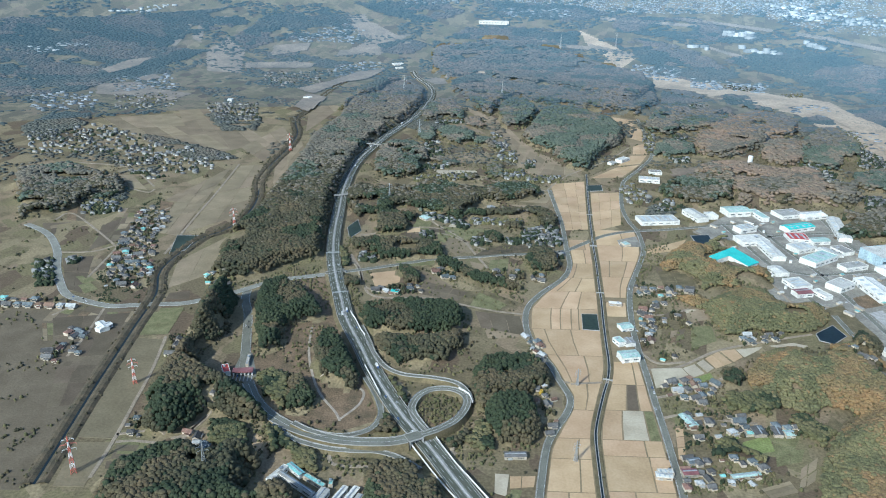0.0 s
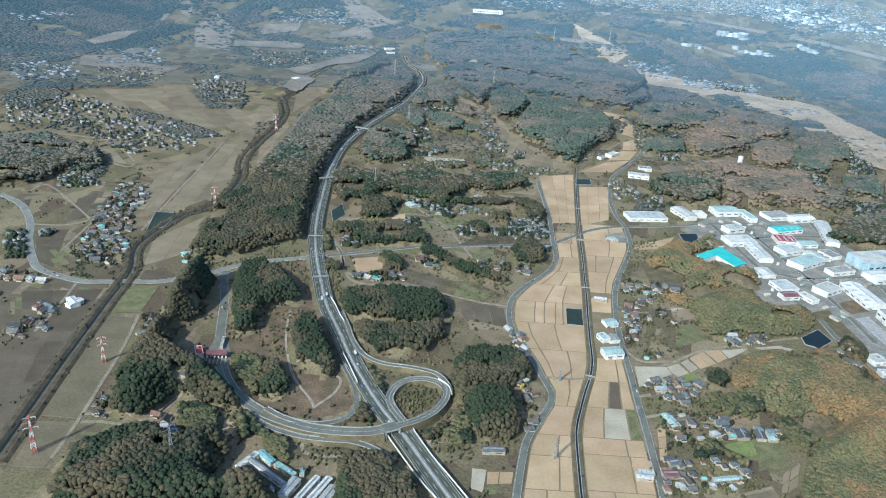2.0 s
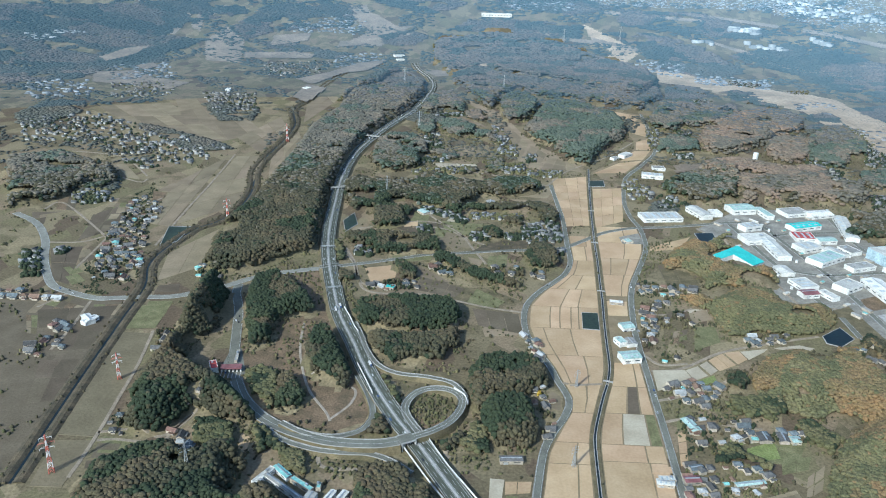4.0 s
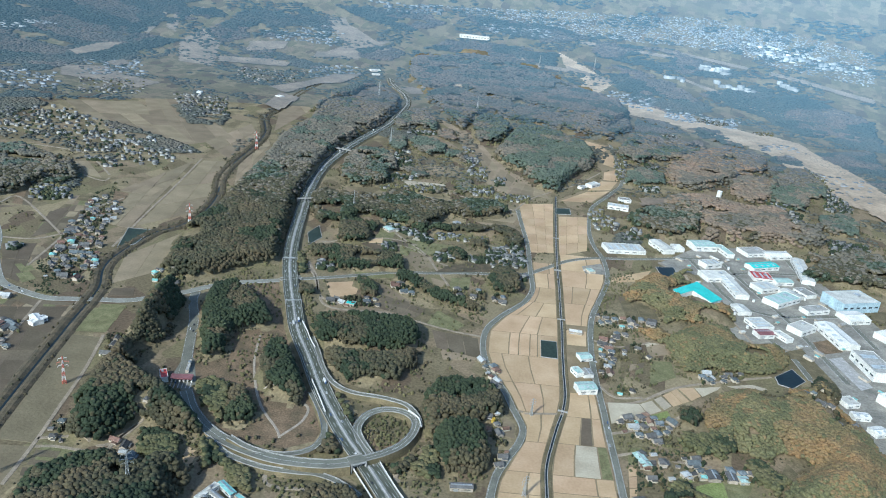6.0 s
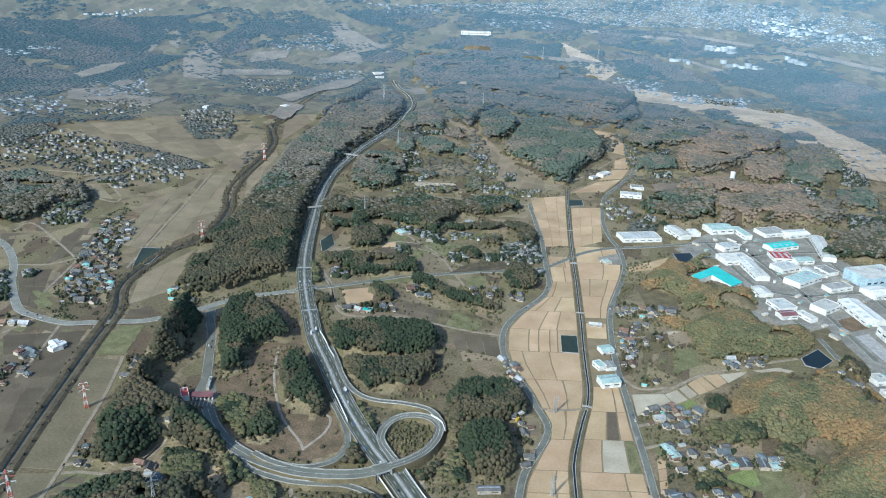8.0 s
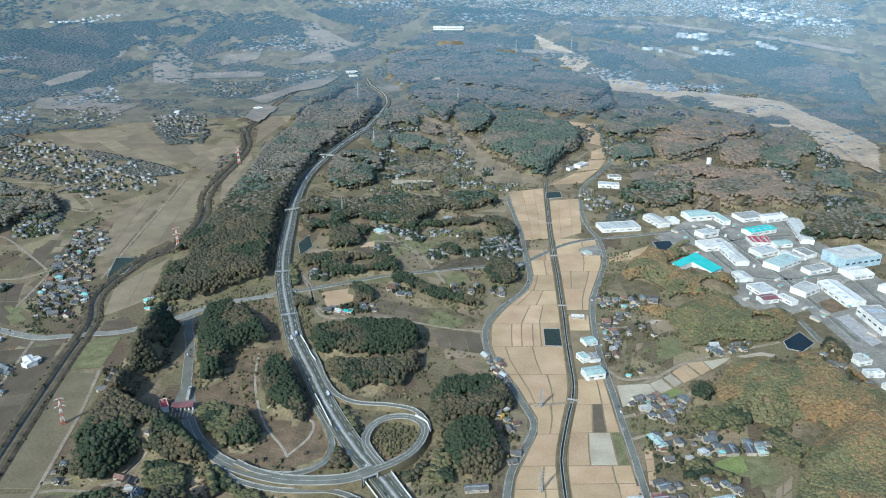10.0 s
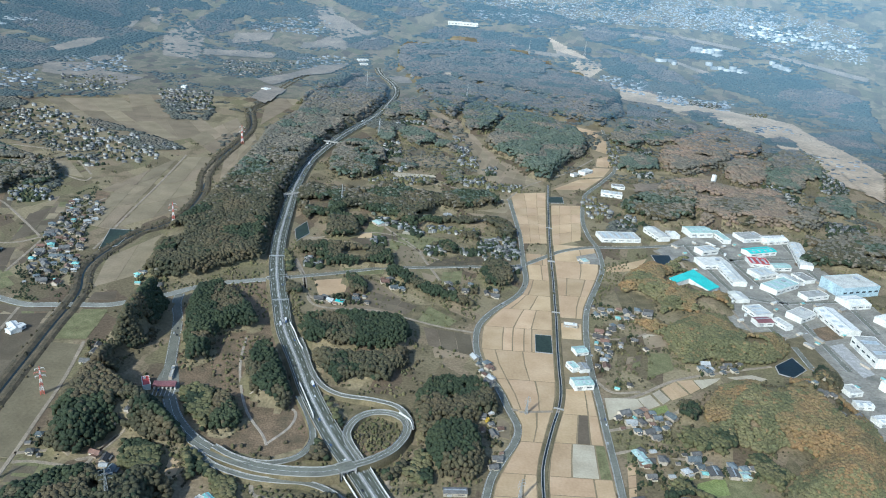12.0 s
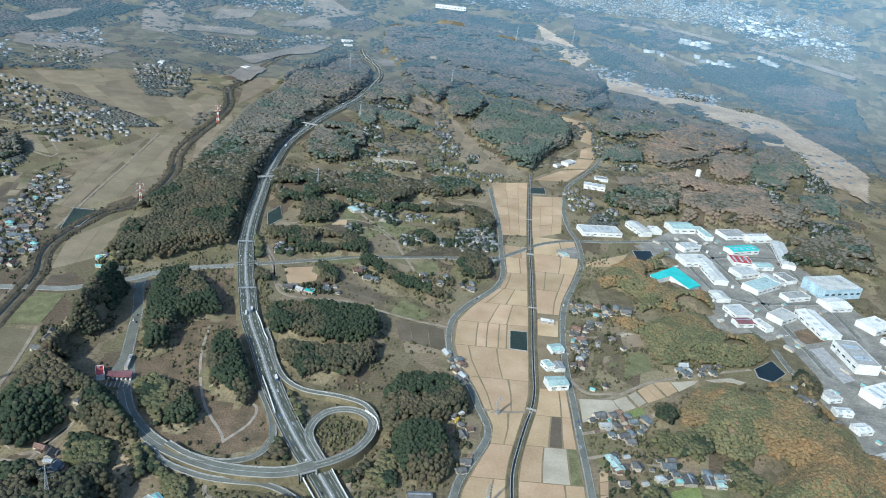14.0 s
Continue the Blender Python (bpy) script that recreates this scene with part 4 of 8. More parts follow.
def footbridge(at, width, label):
    k = int(np.argmin(np.hypot(canal_line[:, 0] - at[0], canal_line[:, 1] - at[1])))
    t = canal_line[min(k + 1, len(canal_line) - 1)] - canal_line[k - 1]
    root = thing("footbridge", label, "bridge", "canal bridges", at=Matrix.Translation((*canal_line[k], 0)) @ Matrix.Rotation(math.atan2(t[1], t[0]) - math.pi / 2, 4, "Z"))
    bm = bmesh.new()
    box(bm, 0, 0, 1.02, 13, width * 0.7, 0.45)
    part("deck", bm, M_CONCRETE, root)
    for s in (-1, 1):
        bm = bmesh.new()
        box(bm, 0, s * (width * 0.35 - 0.1), 1.47, 12.6, 0.15, 0.6)
        part("railing", bm, M_CONCRETE, root)
        bm = bmesh.new()
        box(bm, s * 5.6, 0, -0.4, 1.4, width * 0.65, 1.4)
        part("abutment", bm, M_CONCRETE, root)


for at_, wide_ in (((200, 843), 3.5), ((232, 1119), 3.0), ((254, 1333), 7.0), ((272, 1515), 2.5)):
    footbridge(at_, wide_, "narrow pale concrete bridge across the canal")

# ponds

def pond(poly, label, water=None):
    p = np.array(poly, float)
    c = p.mean(0)
    rim = patch("pond", list(map(tuple, c + (p - c) * 1.05)), M_CONCRETE, 0.9, None, label, "pond")
    patch("water", list(map(tuple, p)), water or M_WATER, 0.95, rim)
    gx, gy = np.meshgrid(np.arange(p[:, 0].min() - 8, p[:, 0].max() + 8, 4.0), np.arange(p[:, 1].min() - 8, p[:, 1].max() + 8, 4.0))
    claim(gx.ravel(), gy.ravel())


pond([(190, 1041), (214, 1041), (209, 988), (185, 990)], "square dark reservoir pond among the paddies", M_MURKY)
pond([(540, 999), (577, 1028), (583, 994), (554, 969), (537, 978)], "dark blue diamond-shaped irrigation pond")
pond([(460, 1407), (497, 1414), (495, 1390), (465, 1348), (460, 1369)], "small dark works pond with grassy rim")
pond([(296, 1729), (332, 1737), (329, 1694), (291, 1685)], "dark pond at the head of the paddies", M_MURKY)
pond([(-556, 1326), (-514, 1328), (-516, 1256), (-538, 1234)], "flat dark flooded plot beside the river", M_MURKY)
pond([(-234, 1398), (-219, 1444), (-204, 1382), (-221, 1340)], "pond in shade beside the expressway woods", M_MURKY)

# ---- farmland ----
MIXED = (M_FALLOW, M_FALLOW, M_GREEN, M_DRYGRASS, M_TAN, M_REDGRASS)
FIELDS = [
    ([(210, 1736), (298, 1765), (259, 1427), (205, 1417)], 3, 6, M_STUBBLE), ([(297, 1670), (366, 1685), (330, 1460), (265, 1416)], 3, 4, M_STUBBLE),
    ([(356, 1329), (446, 1387), (415, 1325), (348, 1301)], 2, 1, M_STUBBLE), 
    # gardens and small plots
    ([(-637, 1045), (-551, 1002), (-560, 957), (-633, 963)], 5, 3, MIXED), ([(-550, 998), (-500, 1005), (-502, 969), (-527, 957)], 3, 2, MIXED), ([(-523, 954), (-496, 956), (-491, 886), (-520, 887)], 1, 2, M_FALLOW),
    ([(-666, 1120), (-642, 1134), (-593, 1088), (-612, 1059)], 3, 2, MIXED), ([(-473, 1018), (-437, 1022), (-432, 969), (-468, 975)], 2, 1, M_GREEN), ([(-475, 963), (-439, 971), (-432, 932), (-465, 926)], 1, 1, M_DRYGRASS),
    ([(-670, 1190), (-652, 1205), (-621, 1163), (-638, 1140)], 2, 2, MIXED), ([(-630, 957), (-594, 957), (-570, 902), (-600, 903)], 4, 3, MIXED), ([(-541, 848), (-521, 857), (-516, 825), (-535, 816)], 2, 1, M_FALLOW),
    ([(-724, 1475), (-701, 1480), (-667, 1386), (-716, 1388)], 3, 3, MIXED), ([(-725, 1374), (-675, 1385), (-657, 1288), (-701, 1279)], 3, 3, MIXED), ([(-666, 1529), (-633, 1522), (-620, 1445), (-645, 1466)], 1, 2, M_REDGRASS),
    ([(-647, 1592), (-579, 1577), (-585, 1519), (-658, 1531)], 3, 1, M_TAN), ([(-846, 1373), (-818, 1379), (-791, 1315), (-801, 1292)], 2, 2, MIXED), ([(-841, 1476), (-811, 1482), (-768, 1389), (-809, 1393)], 2, 2, MIXED),
    ([(-847, 1706), (-804, 1716), (-724, 1604), (-789, 1620)], 2, 2, M_TAN), ([(-96, 1481), (-65, 1457), (-69, 1392), (-103, 1414)], 2, 2, M_GREEN), ([(-114, 1395), (-87, 1417), (-84, 1346), (-110, 1357)], 1, 2, M_STUBBLE),
    ([(-53, 1390), (-25, 1373), (-34, 1329), (-48, 1337)], 1, 1, M_GREEN), ([(-27, 1435), (-10, 1426), (-15, 1381), (-34, 1399)], 1, 1, M_PALE), ([(-4, 1335), (19, 1329), (16, 1279), (-10, 1294)], 2, 1, M_TAN),
    ([(12, 1562), (43, 1579), (47, 1549), (17, 1536)], 1, 1, M_DRYGRASS), ([(101, 1574), (190, 1572), (187, 1539), (134, 1538)], 2, 1, M_TAN), ([(-44, 1719), (-15, 1718), (-23, 1692), (-38, 1697)], 1, 1, M_STUBBLE),
    ([(-12, 1719), (10, 1708), (1, 1667), (-14, 1679)], 1, 1, M_STUBBLE), ([(12, 1708), (43, 1699), (38, 1668), (6, 1668)], 1, 1, M_STUBBLE), ([(-156, 1527), (-119, 1548), (-104, 1518), (-145, 1497)], 1, 1, M_TAN),
    ([(-218, 1348), (-137, 1352), (-105, 1348), (-210, 1323)], 4, 1, M_FALLOW), ([(-123, 1232), (-53, 1253), (-49, 1222), (-109, 1203)], 4, 1, M_GREEN), ([(50, 1248), (86, 1261), (81, 1205), (46, 1199)], 2, 2, M_GREEN),
    ([(13, 1242), (42, 1229), (35, 1201), (17, 1216)], 1, 1, M_TAN), ([(-45, 1139), (-18, 1132), (-23, 1101), (-49, 1097)], 2, 2, MIXED), ([(85, 1326), (127, 1333), (119, 1315), (84, 1311)], 2, 1, M_FALLOW),
    ([(59, 1423), (83, 1427), (79, 1398), (55, 1394)], 1, 2, M_DRYGRASS), ([(125, 1435), (154, 1441), (152, 1412), (127, 1407)], 2, 1, M_GREEN), ([(-49, 1978), (66, 2029), (75, 1910), (-30, 1893)], 3, 2, M_TAN),
    ([(-107, 2317), (6, 2363), (68, 2228), (20, 2239)], 2, 1, M_TAN), ([(-79, 1831), (33, 1834), (33, 1811), (-57, 1793)], 4, 1, M_PALE), ([(-47, 2064), (-2, 2077), (5, 2013), (-44, 1989)], 2, 1, M_FALLOW),
    ([(351, 1225), (404, 1221), (405, 1156), (345, 1132)], 2, 2, M_DRYGRASS), ([(356, 1056), (389, 1073), (388, 1035), (354, 1024)], 1, 1, M_TAN), ([(315, 1044), (333, 1060), (330, 1039), (311, 1024)], 1, 1, M_FALLOW),
    ([(319, 994), (343, 1003), (332, 972), (304, 951)], 2, 2, MIXED), ([(354, 1011), (386, 1015), (381, 967), (335, 939)], 1, 1, M_GREEN), ([(326, 741), (336, 738), (327, 717), (317, 723)], 1, 1, M_GREEN),
    ([(337, 738), (357, 743), (354, 730), (334, 726)], 1, 1, M_PALE), ([(330, 710), (357, 717), (364, 695), (342, 687)], 1, 1, M_GREEN), ([(370, 705), (405, 708), (392, 684), (359, 673)], 2, 1, M_GREEN),
    ([(262, 742), (273, 745), (260, 682), (251, 680)], 1, 3, M_STUBBLE), ([(271, 782), (287, 784), (278, 748), (263, 746)], 1, 1, M_GREEN),
    ([(447, 751), (467, 781), (474, 761), (463, 747)], 1, 1, M_DRYGRASS), ([(330, 724), (369, 730), (363, 720), (329, 713)], 1, 1, M_DRYGRASS),
    ([(40, 645), (56, 644), (51, 607), (38, 612)], 1, 1, M_PALE), ([(56, 641), (85, 643), (82, 624), (55, 620)], 2, 1, M_STUBBLE), ([(56, 619), (69, 619), (66, 606), (53, 604)], 1, 1, M_GREEN),
    ([(118, 824), (133, 809), (130, 774), (115, 779)], 1, 1, M_TAN), 
    ([(218, 676), (240, 679), (243, 668), (216, 665)], 1, 1, M_STUBBLE), ([(-383, 590), (-374, 625), (-364, 622), (-374, 598)], 1, 1, M_GREEN),
    ([(-394, 672), (-367, 673), (-360, 647), (-391, 646)], 1, 2, M_FALLOW), ([(-352, 675), (-331, 675), (-329, 664), (-342, 649)], 1, 1, M_TAN), ([(-393, 642), (-359, 644), (-360, 632), (-389, 628)], 2, 1, M_FALLOW),
    # left valley
    ([(-512, 1202), (-454, 1340), (-439, 1147), (-488, 1088)], 2, 1, M_TAN), ([(-569, 1822), (-498, 1840), (-456, 1471), (-548, 1340)], 2, 4, M_TAN),
    ([(-639, 1605), (-588, 1811), (-556, 1326), (-609, 1340)], 2, 3, M_TAN), ([(-1071, 2718), (-1008, 2816), (-560, 2067), (-700, 1885)], 4, 4, M_TAN),
    ([(-1147, 2313), (-951, 2400), (-643, 1979), (-828, 1951)], 4, 3, M_TAN), ([(-485, 1833), (-469, 2093), (-424, 1943), (-416, 1497)], 2, 3, M_TAN),
    ([(-517, 2442), (-482, 2788), (-407, 2706), (-478, 2196)], 2, 2, M_TAN), ([(-619, 1998), (-560, 2261), (-490, 2087), (-521, 1861)], 3, 2, M_TAN),
    ([(-489, 998), (-436, 1018), (-431, 934), (-475, 928)], 2, 1, M_GREEN),
    ([(-622, 973), (-512, 999), (-497, 869), (-555, 854)], 3, 2, M_FALLOW), ([(-546, 837), (-495, 843), (-482, 747), (-510, 738)], 2, 2, M_FALLOW),
    ([(-393, 685), (-341, 678), (-348, 627), (-381, 619)], 2, 2, M_GREEN),
    ([(-720, 1200), (-669, 1215), (-619, 1060), (-653, 1076)], 2, 2, M_FALLOW), ([(-720, 1382), (-676, 1460), (-650, 1302), (-691, 1238)], 2, 2, M_FALLOW),
    ([(-845, 1372), (-787, 1384), (-818, 1361), (-834, 1351)], 1, 1, M_FALLOW), ([(-479, 1072), (-448, 1082), (-439, 1052), (-477, 1046)], 1, 1, M_FALLOW),
    ([(-525, 2914), (-385, 3371), (-325, 3272), (-432, 3016)], 3, 1, M_TAN), ([(-656, 3127), (-571, 3304), (-483, 3203), (-541, 2883)], 2, 1, M_TAN),
    # terraces round the villages
    ([(-163, 1175), (-112, 1193), (-95, 1149), (-145, 1115)], 1, 1, M_STUBBLE), ([(-65, 1150), (11, 1108), (-6, 1075), (-70, 1096)], 3, 2, M_FALLOW),
    ([(-149, 1384), (-41, 1414), (5, 1368), (-80, 1337)], 3, 1, M_FALLOW), ([(-41, 1420), (61, 1408), (27, 1337), (-32, 1360)], 2, 2, M_GREEN),
    ([(29, 1111), (74, 1068), (56, 1042), (12, 1058)], 3, 1, M_GREEN), ([(21, 1041), (92, 1027), (95, 964), (30, 985)], 3, 1, M_FALLOW),
    ([(358, 1071), (390, 1072), (385, 1035), (355, 1025)], 1, 1, M_PALE), ([(350, 1240), (416, 1264), (408, 1192), (347, 1182)], 2, 2, M_FALLOW),
    ([(335, 729), (377, 729), (347, 678), (329, 680)], 1, 1, M_GREEN), ([(381, 739), (413, 737), (382, 690), (358, 693)], 1, 2, M_GREEN),
    ([(337, 745), (357, 745), (350, 734), (333, 730)], 1, 1, M_BARE),
    # long fields beside the river, and a curve of small plots below the autumn wood
    ([(-471, 920), (-425, 920), (-400, 682), (-445, 683)], 1, 1, M_EARTH), ([(-443, 674), (-400, 677), (-397, 598), (-431, 597)], 1, 1, M_EARTH),
    ([(386, 673), (415, 695), (394, 650), (369, 634)], 2, 2, M_TAN), ([(333, 619), (327, 634), (366, 650), (369, 632)], 3, 1, M_TAN),
    # side valleys
    ([(317, 1795), (397, 1897), (465, 1929), (397, 1810)], 3, 1, M_STUBBLE),
    ([(403, 1914), (461, 2024), (506, 2028), (470, 1941)], 2, 1, M_STUBBLE),
    ([(469, 2038), (487, 2126), (529, 2166), (510, 2041)], 1, 2, M_STUBBLE),
    ([(492, 2230), (527, 2362), (560, 2367), (531, 2186)], 1, 2, M_STUBBLE),
    ([(535, 2387), (484, 2428), (495, 2521), (571, 2463)], 2, 1, M_STUBBLE),
    ([(287, 1814), (188, 1806), (224, 1933), (279, 1869)], 3, 2, M_TAN),
    ([(183, 1814), (146, 1866), (182, 2043), (219, 1954)], 2, 3, M_TAN),
    ([(141, 1875), (110, 2047), (141, 2206), (178, 2053)], 2, 3, M_TAN),
    ([(108, 2064), (65, 2375), (95, 2444), (138, 2219)], 1, 3, M_TAN),
    # small plots between the valley road and the diamond pond
    ([(263, 881), (308, 885), (314, 861), (259, 830)], 1, 1, M_PALE),
    ([(308, 885), (328, 897), (336, 873), (315, 859)], 1, 1, M_PALE),
    ([(331, 900), (344, 911), (353, 887), (340, 875)], 1, 1, M_PALE),
    ([(347, 914), (372, 935), (383, 904), (355, 886)], 2, 1, M_STUBBLE),
    ([(375, 937), (399, 944), (404, 921), (386, 906)], 1, 1, M_STUBBLE),
    ([(400, 942), (443, 954), (435, 944), (405, 920)], 1, 1, M_PALE),
    ([(452, 957), (493, 969), (513, 960), (488, 944)], 2, 1, M_PALE),
    ([(300, 849), (344, 875), (345, 861), (305, 837)], 1, 1, M_LAWN),
    ([(363, 1063), (388, 1073), (390, 1037), (360, 1024)], 1, 1, M_TAN),
    ([(335, 718), (372, 734), (369, 702), (326, 690)], 1, 1, M_LAWN),
    ([(320, 733), (334, 739), (335, 720), (321, 713)], 1, 1, M_LAWN),
    ([(338, 739), (354, 743), (354, 735), (335, 728)], 1, 1, M_BARE),
]
for n_, (quad, nu, nv, m) in enumerate(FIELDS):
    if len(quad) == 5:
        quad = [quad[0], quad[2], quad[3], quad[4]]
    q_ = np.array(quad, float)
    gx, gy = np.meshgrid(np.arange(q_[:, 0].min(), q_[:, 0].max(), 4.0), np.arange(q_[:, 1].min(), q_[:, 1].max(), 4.0))
    in_ = inside_depth(gx, gy, quad) > 0
    claim(gx[in_], gy[in_])
    plots(quad, nu, nv, m, 1.5 if m is M_TAN else 0.85, z=0.26 + 0.003 * (n_ % 60))
def between(left, right, rows, label):
    """Paddies that fill the strip between two lines: rows of (near y, far y, where the bunds run across it), on one floor of dry earth."""
    a, b = np.array(left[::-1], float), np.array(right[::-1], float)

    def edge(y, f):
        x0, x1 = np.interp(y, a[:, 1], a[:, 0]) + 6.5, np.interp(y, b[:, 1], b[:, 0]) - 6.5
        return (x0 + (x1 - x0) * f, y)

    ys = np.linspace(rows[-1][0], rows[0][1], 60)
    patch("paddy_floor", [edge(y, 0) for y in ys] + [edge(y, 1) for y in ys[::-1]], M_BUND, 0.16, None, label, "paddy field")
    for y0, y1, cuts in rows:
        for y in np.arange(y0, y1, 4.0):
            claim([edge(y, f)[0] for f in np.linspace(0, 1, 40)], [y] * 40)
        for f0, f1 in zip([0] + cuts, cuts + [1]):
            m = M_STUBBLE
            for (ox, oy), other in ODD_PLOTS:
                if y0 < oy < y1 and edge(oy, f0)[0] < ox < edge(oy, f1)[0]:
                    m = other
            g = 0.95 / max(1.0, edge((y0 + y1) / 2, 1)[0] - edge((y0 + y1) / 2, 0)[0])
            q = [edge(y0 + 0.7, f0 + g), edge(y0 + 0.7, f1 - g), edge((y0 + y1) / 2, f1 - g), edge(y1 - 0.7, f1 - g), edge(y1 - 0.7, f0 + g), edge((y0 + y1) / 2, f0 + g)]
            patch("field_plot", q, m, 0.3, ground)


ROAD_WEST = [(203, 1687), (205, 1558), (206, 1452), (199, 1315), (195, 1234), (175, 1175), (132, 1112), (106, 1057), (99, 995), (106, 939), (125, 881), (133, 842), (142, 801), (135, 769), (116, 730), (101, 691), (86, 607), (82, 568)]
ROAD_EAST = [(355, 1589), (350, 1490), (356, 1427), (352, 1358), (344, 1310), (324, 1248), (304, 1193), (288, 1147), (276, 1094), (267, 1036), (261, 987), (258, 943), (256, 905), (254, 857), (251, 807), (249, 761), (247, 719), (241, 626), (236, 581)]
CANAL_WAY = [(310, 1828), (290, 1669), (272, 1515), (261, 1415), (252, 1327), (245, 1248), (235, 1153), (229, 1091), (220, 1015), (213, 948), (207, 888), (198, 846), (187, 812), (175, 771), (166, 737), (161, 706), (154, 620), (153, 601), (151, 565)]
ODD_PLOTS = (((212, 745), M_PALE), ((236, 745), M_GREEN), ((226, 806), M_FALLOW), ((105, 1020), M_GREEN))
between(ROAD_WEST, CANAL_WAY, [(1314, 1367, [0.75]), (1246, 1314, [0.66]), (1181, 1246, [0.21]), (1125, 1181, [0.16, 0.55]), (1059, 1125, [0.43, 0.69]), (988, 1059, [0.29, 0.43, 0.59, 0.7]), (910, 988, [0.19, 0.57]), (839, 910, [0.19, 0.66]), (774, 839, [0.59]), (714, 774, []), (675, 714, [0.66]), (618, 675, [0.7]), (570, 618, [0.45])], "dry bunds and earth between the western paddies")
between(CANAL_WAY, ROAD_EAST, [(1341, 1426, [0.63]), (1263, 1341, [0.6]), (1190, 1263, [0.27, 0.74]), (1106, 1190, [0.72]), (1036, 1088, []), (837, 897, [0.73]), (776, 837, [0.45, 0.73]), (714, 776, [0.36, 0.8]), (683, 714, [0.7]), (622, 683, [0.72]), (582, 622, [0.4])], "dry bunds and earth between the eastern paddies")
